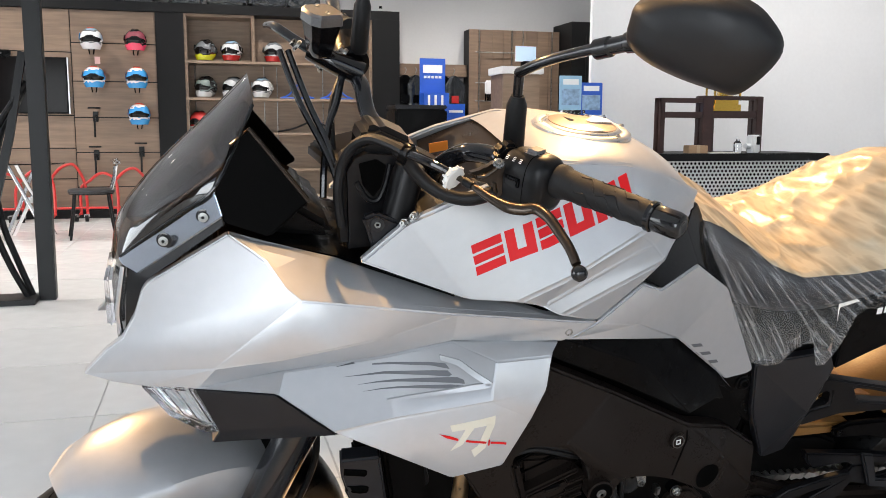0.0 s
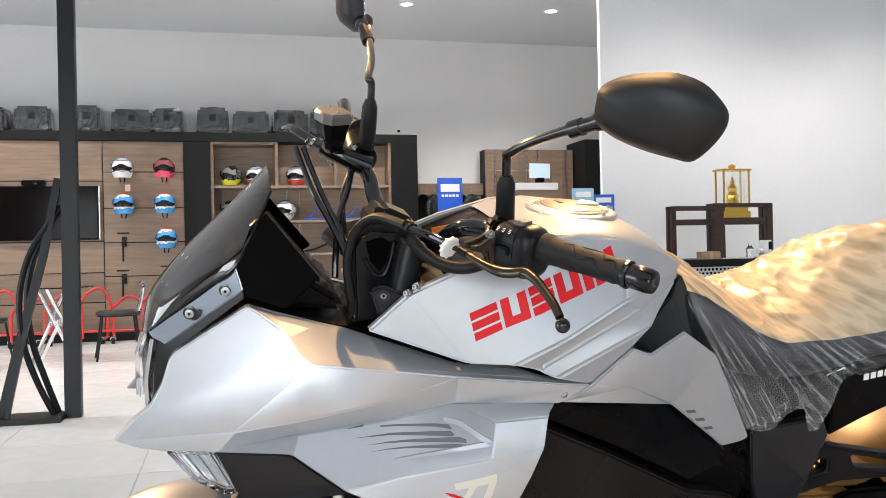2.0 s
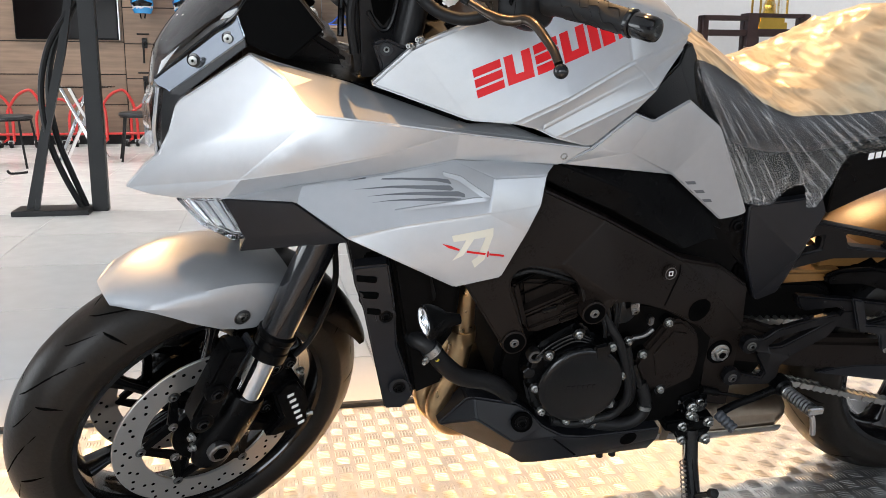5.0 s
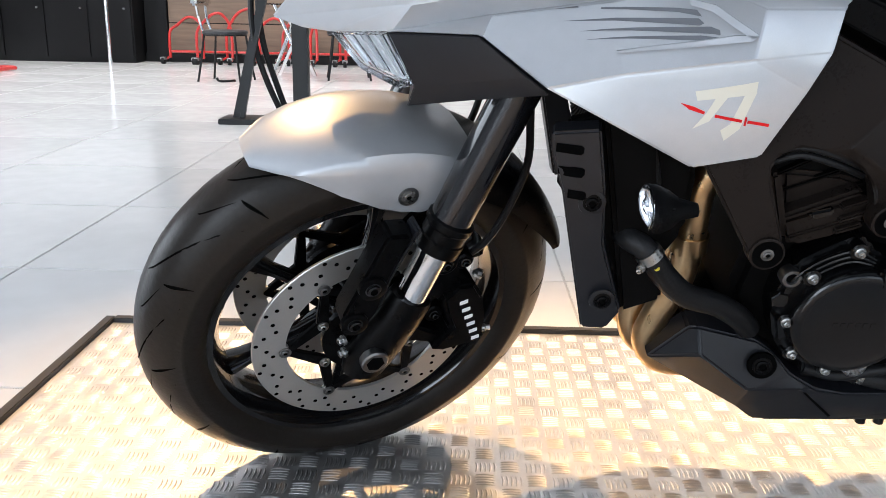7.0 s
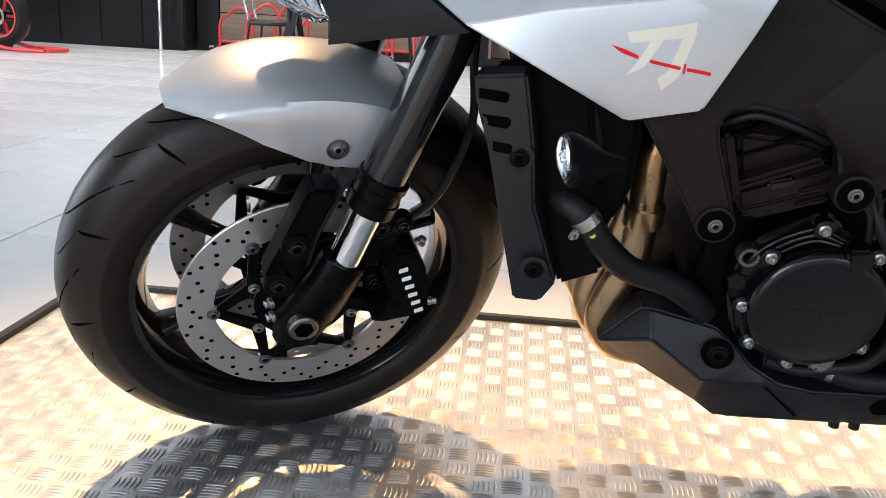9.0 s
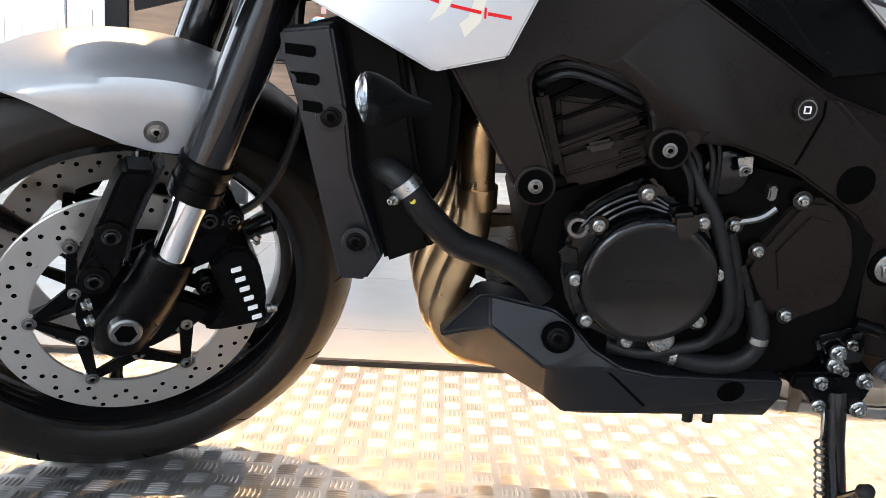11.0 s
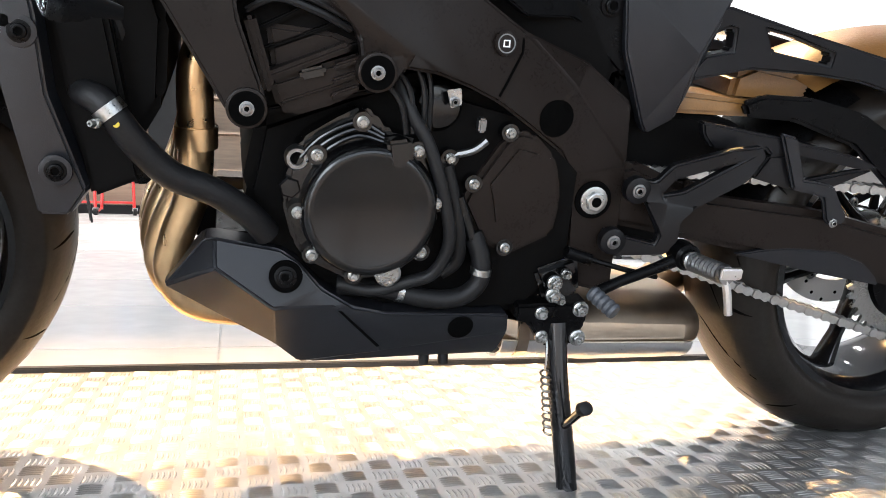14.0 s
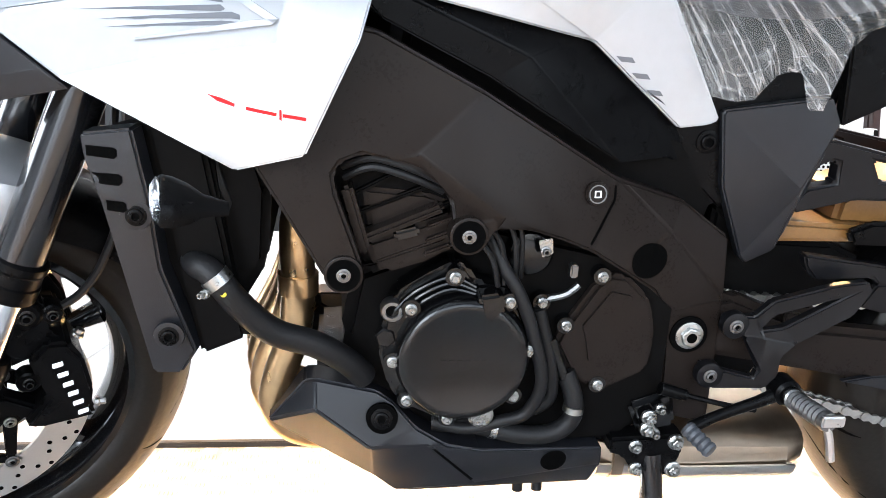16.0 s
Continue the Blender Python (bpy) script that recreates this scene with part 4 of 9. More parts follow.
part("brake_lever", tube([(0.352, 0.195, 1.072), (0.330, 0.250, 1.082), (0.322, 0.300, 1.086), (0.338, 0.360, 1.066)], [0.009, 0.0078, 0.007, 0.0055], 10, flat_by=0.75), FORK_TUBE, moto, "", BARR)
for dx in (0.0, 0.012):
    part("brake_hose", tube([(0.2521 - dx, 0.120, 1.1185), (0.2745 - dx, 0.070, 1.058), (0.3001 - dx * 0.6, 0.020, 1.001), (0.306, -0.010 - dx, 0.9603), (0.3135, -0.020 - dx, 0.8807)], 0.0046, 8), FORK_TUBE, moto, "black brake hose")
part("control_cable", tube([(0.3299, 0.120, 1.0879), (0.318, 0.090, 1.0536), (0.3044, 0.070, 1.0242), (0.2948, 0.040, 0.9769), (0.2912, 0.020, 0.9336)], 0.0052, 8), FORK_TUBE, moto, "black control cable")
part("throttle_cable", tube([(0.385, 0.195, 1.050), (0.340, 0.150, 1.020), (0.320, 0.100, 0.960), (0.330, 0.060, 0.86)], 0.005, 8), RUBBER_SOFT, moto, "", BARR)
for bx, by, bz in ((0.310, 0.205, 1.09), (0.372, 0.178, 1.082), (0.345, 0.19, 1.06)):
    bolt("banjo_bolt", (bx, by, bz), (-0.6, 0.5, 0.5), 0.009, 0.012, mc, STEEL, BARR)


def mirror(s):
    more, drop = (0.0, 0.0) if s < 0 else (0.022, 0.025)
    stem = part("mirror_stem", tube([(0.396, s * 0.180, 1.060), (0.398, s * 0.182, 1.110), (0.398, s * 0.184, 1.185), (0.396, s * 0.192, 1.198), (0.406 + more, s * 0.238, 1.228 - drop * 0.4), (0.431 + more * 2, s * 0.336, 1.277 - drop)], 0.0062, 12, smooth=True, steps=8), FORK_TUBE, moto, "black mirror stem", side_of(s))
    part("boot", lathe([(0, 0.011), (0.006, 0.0135), (0.07, 0.0125), (0.082, 0.008)], (0.397, s * 0.181, 1.082), (0.01, s * 0.03, 1), 18), RUBBER_SOFT, stem, "rubber boot", side_of(s))
    d = Vector((0.022, s * 0.09, 0.044))
    part("joint", lathe([(-0.012, 0.0075), (-0.010, 0.011), (0.008, 0.011), (0.010, 0.009), (0.028, 0.009), (0.030, 0.011), (0.048, 0.0125), (0.056, 0.010)], (0.420 + more * 1.5, s * 0.296, 1.256 - drop * 0.8), d, 18), GLOSS_BLACK, stem, "", side_of(s))
    h = Vector((0.42, s * 0.88, 0.10)).normalized()
    up = Vector((-0.10, 0, 1.0))
    up = (up - h * up.dot(h)).normalized()
    n = h.cross(up)
    if n.x > 0:
        n = -n
    c = Vector((0.453 + more * 2, s * 0.396, 1.291 - drop))
    out = [(-0.088, 0.026), (-0.080, 0.043), (-0.045, 0.057), (0.015, 0.062), (0.055, 0.051), (0.078, 0.032), (0.094, 0.004), (0.082, -0.026), (0.050, -0.058), (0.022, -0.057), (-0.026, -0.046), (-0.070, -0.028), (-0.093, -0.004)]
    out = [(0.80 * x, 0.81 * y) for x, y in out]
    line = spline([(x, y, 0) for x, y in out + out[:1]], 4)[:-1]
    rings = []
    for k, dep in ((0.86, -0.002), (0.985, 0.0), (1.0, 0.006), (0.985, 0.014), (0.90, 0.026), (0.70, 0.036), (0.4, 0.042), (0.06, 0.043)):
        rings.append([c + h * (p.x * k) + up * (p.y * k + (0.006 if dep > 0.02 else 0)) + n * dep for p in line])
    part("mirror_housing", loft(rings), MATT_SHELL, stem, "black moulded mirror housing", side_of(s), sharp=60)
    part("mirror_glass", loft([[c + h * (p.x * 0.9) + up * (p.y * 0.9) - n * 0.0005 for p in line], [c + h * (p.x * 0.9) + up * (p.y * 0.9) - n * 0.003 for p in line]]), MIRROR, stem, "mirror glass", side_of(s))
    part("ball_socket", lathe([(0.0135 * -math.cos(q), max(0.0135 * math.sin(q), 0)) for q in np.linspace(0, math.pi, 10)], (0.432 + more * 2, s * 0.341, 1.279 - drop), d, 18), GLOSS_BLACK, stem, "", side_of(s))


for s in (-1, 1):
    mirror(s)

# ---- bodywork ----
COWL = dict(a=(-0.026, -0.095, 0.744), b0=(0.004, -0.098, 0.778), b1=(0.024, -0.102, 0.795), b2=(0.041, -0.108, 0.829), b3=(0.052, -0.113, 0.865), b4=(0.060, -0.115, 0.877), c=(0.156, -0.135, 0.945), e=(0.198, -0.160, 0.919), f=(0.220, -0.178, 0.889), f2=(0.237, -0.188, 0.877), d1=(0.337, -0.203, 0.869), d2=(0.430, -0.205, 0.856), d3=(0.613, -0.199, 0.830), i1=(0.187, -0.127, 0.930), i2=(0.288, -0.132, 0.903), i3=(0.320, -0.137, 0.892), i4=(0.455, -0.166, 0.852), i5=(0.511, -0.179, 0.854), i6=(0.557, -0.187, 0.839), n=(0.629, -0.198, 0.829), l0=(0.010, -0.108, 0.736), k0=(0.043, -0.122, 0.736), k1=(0.135, -0.168, 0.781), k2=(0.215, -0.191, 0.800), k3=(0.283, -0.200, 0.816), k4=(0.338, -0.206, 0.829), m0=(0.110, -0.158, 0.747), m1=(0.217, -0.168, 0.770), m2=(0.343, -0.186, 0.793), m3=(0.429, -0.196, 0.813), m4=(0.502, -0.204, 0.812), m5=(0.583, -0.198, 0.803))
COWL_FACES = ["a b0 b1", "b1 b2 b3 b4 c e", "a b1 e f f2", "a f2 k1", "a k1 k0 l0", "f2 k2 k1", "f2 d1 k3 k2", "d1 k4 k3", "d1 d2 k4", "k0 k1 m0", "k1 k2 m1 m0", "k2 k3 m2 m1", "k3 k4 m2", "k4 d2 m3 m2", "d2 d3 m5 m4 m3", "d3 n m5", "c i1 i2 i3 d1 f2 f e", "i3 i4 d2 d1", "i4 i5 i6 n d3 d2"]
SIDE = dict(m0=(0.110, -0.162, 0.749), m1=(0.217, -0.171, 0.771), m2=(0.343, -0.189, 0.794), m3=(0.428, -0.199, 0.814), m4=(0.501, -0.207, 0.813), m5=(0.576, -0.201, 0.804), h1=(0.479, -0.232, 0.800), h2=(0.556, -0.228, 0.800), r1=(0.545, -0.248, 0.762), q4=(0.495, -0.252, 0.653), q3=(0.429, -0.245, 0.636), q2=(0.275, -0.233, 0.715), q1=(0.207, -0.208, 0.761), v1=(0.349, -0.242, 0.734), v2=(0.468, -0.256, 0.755), r2=(0.527, -0.254, 0.724))
SIDE_FACES = ["m0 m1 q1", "m1 m2 v1 q2 q1", "m2 m3 h1 v2 v1", "m3 m4 m5 h2 h1", "h1 h2 r1 v2", "q2 v1 q3", "v1 v2 r2 q4 q3", "v2 r1 r2"]
CHIN = dict(a=(0.109, -0.158, 0.747), b=(0.206, -0.206, 0.759), c=(0.279, -0.224, 0.705), d=(0.201, -0.190, 0.685), e=(0.129, -0.156, 0.664), f=(0.138, -0.178, 0.695), g=(0.252, -0.218, 0.722))
CHIN_FACES = ["a b c g f", "f g c d e"]
DRL = dict(a=(0.043, -0.122, 0.735), b=(0.109, -0.161, 0.748), c=(0.137, -0.181, 0.696), d=(0.120, -0.171, 0.689), e=(0.077, -0.142, 0.700))
WING = dict(A=(0.314, -0.149, 0.907), B=(0.370, -0.153, 0.960), C=(0.480, -0.148, 1.006), D=(0.570, -0.139, 1.034), E=(0.670, -0.140, 1.030), F=(0.750, -0.134, 1.004), G=(0.802, -0.112, 0.978), H=(0.448, -0.190, 0.867), I=(0.510, -0.203, 0.866), J=(0.585, -0.207, 0.903), K=(0.675, -0.192, 0.950), L=(0.782, -0.135, 0.972), Q=(0.545, -0.198, 0.856), R=(0.700, -0.182, 0.932), R2=(0.785, -0.132, 0.962), S=(0.570, -0.207, 0.845), T=(0.722, -0.186, 0.908), M=(0.580, -0.199, 0.840), N=(0.630, -0.194, 0.827), O=(0.702, -0.176, 0.878), P=(0.778, -0.130, 0.955))
WING_FACES = ["A B H", "B C I H", "C D J I", "D E K J", "E F L K", "F G L", "I J Q", "J K R Q", "K L R2 R", "Q R T S", "R R2 P T", "S T O N", "T P O"]
REAR = dict(a=(0.585, -0.198, 0.804), b=(0.631, -0.196, 0.827), c=(0.696, -0.184, 0.874), d=(0.730, -0.176, 0.860), e=(0.797, -0.150, 0.883), f=(0.871, -0.128, 0.831), g=(0.965, -0.106, 0.672), h=(0.953, -0.106, 0.666), i=(0.915, -0.110, 0.662), j=(0.796, -0.138, 0.758), k=(0.695, -0.190, 0.816))
REAR_FACES = ["a b k", "b c d k", "a k j", "k d e f j", "j f g h i"]
KNEE = dict(a=(0.780, -0.128, 0.934), b=(0.698, -0.176, 0.878), c=(0.733, -0.172, 0.858), d=(0.800, -0.146, 0.881), e=(0.877, -0.120, 0.827), f=(0.810, -0.100, 0.957), g=(0.795, -0.108, 0.950))
KNEE_FACES = ["a b c d", "a d e f g"]
STRIP = dict(m=(0.048, -0.1105, 0.8865), n=(0.150, -0.1285, 0.9640), a=(0.023, -0.075, 0.892), b=(0.141, -0.116, 0.993), c=(0.152, -0.128, 0.954), d=(0.061, -0.116, 0.882), e=(0.029, -0.090, 0.891))
INNER = dict(a=(0.142, -0.116, 0.995), a2=(0.162, -0.095, 1.044), b=(0.185, -0.074, 1.059), c=(0.257, -0.092, 0.969), d=(0.206, -0.118, 0.932), e=(0.151, -0.126, 0.956))
COVER = dict(a=(0.966, -0.108, 0.684), b=(1.090, -0.122, 0.705), c=(1.100, -0.126, 0.775), d=(0.979, -0.110, 0.593), e=(1.014, -0.112, 0.506), f=(1.028, -0.102, 0.494), g=(1.054, -0.118, 0.517), h=(1.105, -0.124, 0.674), i=(1.068, -0.132, 0.599))
COVER_FACES = ["a d e i", "a i h b", "e f g i", "i g h"]
TAIL = dict(a=(1.106, -0.124, 0.672), b=(1.095, -0.128, 0.778), c=(1.220, -0.132, 0.815), d=(1.500, -0.110, 0.890), e=(1.500, -0.105, 0.836), f=(1.232, -0.130, 0.731), g=(1.163, -0.128, 0.702))
TAIL_FACES = ["a b c f g", "c d e f"]
for mir in (False, True):
    part("side_cowl", shell(COWL, COWL_FACES, (0, 0.014, 0), mirror=mir, crease=13), SILVER, moto, "silver painted faceted side cowl")
    side = part("lower_side_panel", shell(SIDE, SIDE_FACES, (0, 0.016, 0), mirror=mir), SILVER, moto, "silver lower side panel with a sword mark")
    part("cowl_underside", shell(CHIN, CHIN_FACES, (0, 0.06, 0), mirror=mir), GREY_PLASTIC, moto, "dark grey plastic under the cowl")
    drl = part("position_lamp", shell(DRL, ["a b c d e"], (0.006, 0.020, 0.004), 0.002, mirror=mir), CLEAR, moto, "clear position lamp")
    part("lamp_reflector", shell({k: (p[0] + 0.010, p[1] + 0.020, p[2] + 0.006) for k, p in DRL.items()}, ["a b c d e"], (0, 0.012, 0), 0.001, mirror=mir), LAMP_SILVER, drl, "bright ribbed reflector")
    for k in range(7):
        u = (k + 0.7) / 7.4
        ends = [Vector(DRL[p]).lerp(Vector(DRL[q]), u) + Vector((0.007, 0.013, 0.004)) for p, q in (("a", "b"), ("e", "c"))]
        part("reflector_rib", rod(*[(v.x, v.y if not mir else -v.y, v.z) for v in ends], 0.0018, 8), CHROME if k % 2 else LAMP_SILVER, drl)
    part("tank_side_panel", shell(WING, WING_FACES, (0, 0.016, 0), 0.004, mirror=mir), SILVER, moto, "silver tank side with red lettering as plain shapes")
    part("rear_side_panel", shell(REAR, REAR_FACES, (0, 0.014, 0), mirror=mir), SILVER, moto, "silver rear side panel with three slots")
    part("knee_panel", shell(KNEE, KNEE_FACES, (0, 0.02, 0), mirror=mir), GLOSS_BLACK, moto, "gloss black knee panel")
    part("screen_strip", shell(STRIP, ["a b n m e"], (0.004, 0.010, 0), 0.002, mirror=mir), SCREEN_METAL, moto, "polished dark metal screen edge strip")
    # same strip, lower part: black stands in for a dark reflection
    part("strip_foot", shell(STRIP, ["m n c d", "e m d"], (0.004, 0.010, 0), 0.001, mirror=mir), GLOSS_BLACK, moto, "lower edge of the strip, its dark reflection painted black")
    part("inner_panel", shell(INNER, ["a a2 b c d e"], (0.004, 0.012, 0), mirror=mir), ENGINE_DEEP, moto)
    part("panel_edge", tube([(INNER[k][0], (-1 if not mir else 1) * (abs(INNER[k][1]) + 0.001), INNER[k][2]) for k in ("a2", "b", "c")], 0.0022, 8, smooth=False), LEVER_METAL, moto)
    part("frame_cover", shell(COVER, COVER_FACES, (0, 0.02, 0), mirror=mir), GREY_PLASTIC, moto, "dark grey frame cover")
    part("tail_panel", shell(TAIL, TAIL_FACES, (0, 0.02, 0), mirror=mir), BLACK_PLASTIC, moto, "black tail panel")
    s = 1 if mir else -1
    for x, y, z in ((0.129, 0.117, 0.962), (0.082, 0.112, 0.931)):
        bolt("screen_bolt", (x, s * (y - 0.001), z), (-0.25, s, 0.1), 0.0092, 0.0048, moto, GLOSS_BLACK, hexed=False)
        bolt("screen_bolt_head", (x - 0.0012, s * (y + 0.0036), z), (-0.25, s, 0.1), 0.0060, 0.0016, moto, STEEL, hexed=False)
    bolt("panel_bolt", (0.588, s * 0.1965, 0.817), (0, s, 0), 0.008, 0.004, moto, STEEL, hexed=False)
from mathutils.bvhtree import BVHTree


def decal(name, polys, targets, mat, parent, label="", lift=0.0006, cuts=3, thick=0.0005, side=-1):
    """Flat marks laid onto the panels of one side."""
    b, trees = bmesh.new(), []
    for t in targets:
        tb = bmesh.new()
        tb.from_mesh(t.data)
        trees.append(BVHTree.FromBMesh(tb))
        tb.free()
    for poly in polys:
        q = bmesh.new()
        q.faces.new([q.verts.new((x, 0, z)) for x, z in poly])
        bmesh.ops.triangulate(q, faces=q.faces[:])
        bmesh.ops.subdivide_edges(q, edges=q.edges[:], cuts=cuts, use_grid_fill=True)
        for v in q.verts:
            best = None
            for t in trees:
                hit = t.ray_cast(Vector((v.co.x, side * 1.0, v.co.z)), Vector((0, -side, 0)))
                if hit[0] is not None and (best is None or side * hit[0].y > side * best):
                    best = hit[0].y
            v.co.y = (best if best is not None else side * 0.19) + side * lift
        e = bmesh.ops.extrude_face_region(q, geom=q.faces[:])
        bmesh.ops.translate(q, vec=(0, -side * thick, 0), verts=[v for v in e["geom"] if isinstance(v, bmesh.types.BMVert)])
        merge(b, q)
    return part(name, b, mat, parent, label)


def named(name):
    return [o for o in moto.children if o.name.split(".")[0] == name][0]


L_SIDE, L_WING, L_REAR, L_TAIL = (named(n) for n in ("lower_side_panel", "tank_side_panel", "rear_side_panel", "tail_panel"))


def slanted(o, along, up, u0, u1, v0, v1, lean=0.0):
    def at(u, v):
        w = u + lean * v
        return (o[0] + along[0] * w + up[0] * v, o[1] + along[1] * w + up[1] * v)
    return [at(u0, v0), at(u1, v0), at(u1, v1), at(u0, v1)]


# red tank mark: six plain blocks of bars
O, AL, UP = (0.458, 0.8985), (0.928, 0.372), (-0.372, 0.928)
H = 0.036
glyphs = [[(0.000, 0.041, 0.0, 0.0100), (0.000, 0.041, 0.0130, 0.0230), (0.000, 0.041, 0.0260, H)], [(0.046, 0.059, 0.0, H), (0.059, 0.071, 0.0, 0.0105), (0.071, 0.084, 0.0, H)],
          [(0.089, 0.125, 0.0, 0.0105), (0.089, 0.125, 0.0130, 0.0230), (0.089, 0.125, 0.0255, H)], [(0.130, 0.143, 0.0, H), (0.143, 0.154, 0.0, 0.0105), (0.154, 0.167, 0.0, H)], [(0.172, 0.186, 0.0, H), (0.190, 0.209, 0.0, H)], [(0.215, 0.229, 0.0, H)]]
for g in glyphs:
    decal("tank_mark_block", [slanted(O, AL, UP, *r, lean=0.18) for r in g], [L_WING], RED, L_WING, "plain red mark block")
# sword mark and pale emblem
decal("sword_mark", [[(0.4061, 0.7089), (0.4196, 0.7056), (0.4311, 0.7008), (0.4308, 0.6977), (0.4155, 0.7024)], [(0.4416, 0.6984), (0.4690, 0.6934), (0.4687, 0.6903), (0.4413, 0.6953)],
                     [(0.4715, 0.6966), (0.4735, 0.6962), (0.4735, 0.6865), (0.4715, 0.6869)], [(0.4748, 0.6927), (0.4960, 0.6899), (0.4958, 0.6868), (0.4746, 0.6896)]], [L_SIDE], RED, L_SIDE, "thin red sword-shaped mark", lift=0.0009, cuts=2)
decal("emblem", [[(0.4187, 0.7215), (0.4763, 0.7344), (0.4772, 0.7213), (0.4221, 0.7118)], [(0.4670, 0.7213), (0.4770, 0.7213), (0.4685, 0.6831), (0.4553, 0.6692), (0.4498, 0.6809), (0.4579, 0.6876)], [(0.4397, 0.7160), (0.4506, 0.7170), (0.4371, 0.6905), (0.4222, 0.6813), (0.4329, 0.6989)]], [L_SIDE], CREAM, L_SIDE, "pale cream emblem of plain strokes", lift=0.0003, cuts=2)
# vent grooves: grey sheets on the silver panel that paint the grooves' shade
VENT = flat("groove_shade_grey", (0.10, 0.105, 0.115), 0.5)
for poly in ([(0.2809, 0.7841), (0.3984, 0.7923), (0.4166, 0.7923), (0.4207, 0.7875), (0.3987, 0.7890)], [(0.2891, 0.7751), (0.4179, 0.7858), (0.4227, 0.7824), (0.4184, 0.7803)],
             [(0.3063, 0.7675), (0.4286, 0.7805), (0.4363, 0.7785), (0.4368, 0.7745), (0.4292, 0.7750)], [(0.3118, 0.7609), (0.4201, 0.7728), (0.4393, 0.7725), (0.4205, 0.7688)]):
    decal("vent_groove", [poly], [L_SIDE], VENT, L_SIDE, "narrow vent groove drawn with painted shade", lift=0.0004, cuts=4)
decal("vent_lip", [[(0.4101, 0.8008), (0.4336, 0.7980), (0.4711, 0.7776), (0.4655, 0.7732), (0.4292, 0.7930), (0.4106, 0.7960)], [(0.4711, 0.7776), (0.4656, 0.7723), (0.3414, 0.7520), (0.3413, 0.7535), (0.4487, 0.7752)]], [L_SIDE], SILVER, L_SIDE, "raised vent lip", lift=0.0032, thick=0.004, cuts=3)
# rear slots, likewise flat decals with shade as their grey
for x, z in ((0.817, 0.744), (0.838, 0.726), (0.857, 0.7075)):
    decal("slot", [[(x, z), (x + 0.026, z - 0.002), (x + 0.031, z - 0.008), (x + 0.007, z - 0.006)]], [L_REAR], VENT, L_REAR, "shallow slot drawn with painted shade", lift=0.0005, cuts=2)
for k in range(6):
    decal("model_mark_bar", [slanted((1.150, 0.772), (0.985, 0.17), (-0.17, 0.985), 0.013 * k, 0.013 * k + 0.0095, 0.0, 0.011, 0.1)], [L_TAIL], WHITE_MARK, L_TAIL, "plain white mark", cuts=1)

# screen
ROWS_S = [((0.028, 0.073, 0.896), (0.010, 0.878)), ((0.066, 0.090, 0.930), (0.021, 0.924)), ((0.106, 0.105, 0.965), (0.052, 0.967)), ((0.141, 0.114, 0.994), (0.092, 1.009)), ((0.167, 0.093, 1.037), (0.140, 1.056)), ((0.192, 0.063, 1.086), (0.189, 1.108))]


def screen_skin(out):
    line = []
    left = spline([r[0] for r in ROWS_S], 5)
    mid = spline([(r[1][0], 0, r[1][1]) for r in ROWS_S], 5)
    for e, c in zip(left, mid):
        row = []
        for k in range(17):
            a = math.pi / 2 * (-1 + 2 * k / 16)
            row.append((c.x + (e.x - c.x) * (1 - math.cos(a)) ** 0.9 - out, (e.y + out * 0.4) * math.sin(a), c.z + (e.z - c.z) * (1 - math.cos(a)) + out * 0.5))
        line.append(row)
    return line


b = loft(screen_skin(0.0), close=False)
bmesh.ops.solidify(b, geom=b.faces[:], thickness=0.004)
wind = part("windscreen", b, SMOKE, moto, "smoked acrylic windscreen", sharp=60)
for s in (-1, 1):
    part("screen_edge", tube([(r[0][0] - 0.001, s * (r[0][1] + 0.0015), r[0][2]) for r in ROWS_S], 0.0022, 8), GLOSS_BLACK, wind, "polished screen edge")
b = loft([[(0.034, -0.075, 0.880), (0.020, -0.03, 0.882), (0.018, 0, 0.884), (0.020, 0.03, 0.882), (0.034, 0.075, 0.880), (0.10, 0.10, 0.90), (0.10, -0.10, 0.90)],
          [(0.030, -0.082, 0.830), (0.012, -0.04, 0.825), (0.009, 0, 0.824), (0.012, 0.04, 0.825), (0.030, 0.082, 0.830), (0.10, 0.105, 0.83), (0.10, -0.105, 0.83)],
          [(0.026, -0.078, 0.780), (0.014, -0.05, 0.770), (0.012, 0, 0.768), (0.014, 0.05, 0.770), (0.026, 0.078, 0.780), (0.10, 0.10, 0.76), (0.10, -0.10, 0.76)],
          [(0.040, -0.075, 0.745), (0.035, -0.05, 0.735), (0.032, 0, 0.733), (0.035, 0.05, 0.735), (0.040, 0.075, 0.745), (0.13, 0.10, 0.725), (0.13, -0.10, 0.725)]])
head = part("headlamp_unit", b, GLOSS_BLACK, moto, "gloss black headlamp unit between the cowls")
part("headlamp_lens", box(0.002, 0.012, -0.050, 0.050, 0.785, 0.855, 0.004), CLEAR, head, "stacked rectangular headlamp lens")
for s in (-1, 1):
    part("headlamp_rim", tube([(0.030, s * 0.078, 0.884), (0.024, s * 0.082, 0.850), (0.020, s * 0.082, 0.820), (0.022, s * 0.080, 0.786)], 0.0035, 10), DARK_CHROME, head, "bright headlamp edge")
# dashboard and inner trim
dash = part("dashboard", prism([(0.205, 0.985), (0.285, 0.935), (0.290, 0.915), (0.200, 0.925), (0.165, 1.010), (0.180, 1.025)], -0.085, 0.085, 0.008), BLACK_PLASTIC, moto)
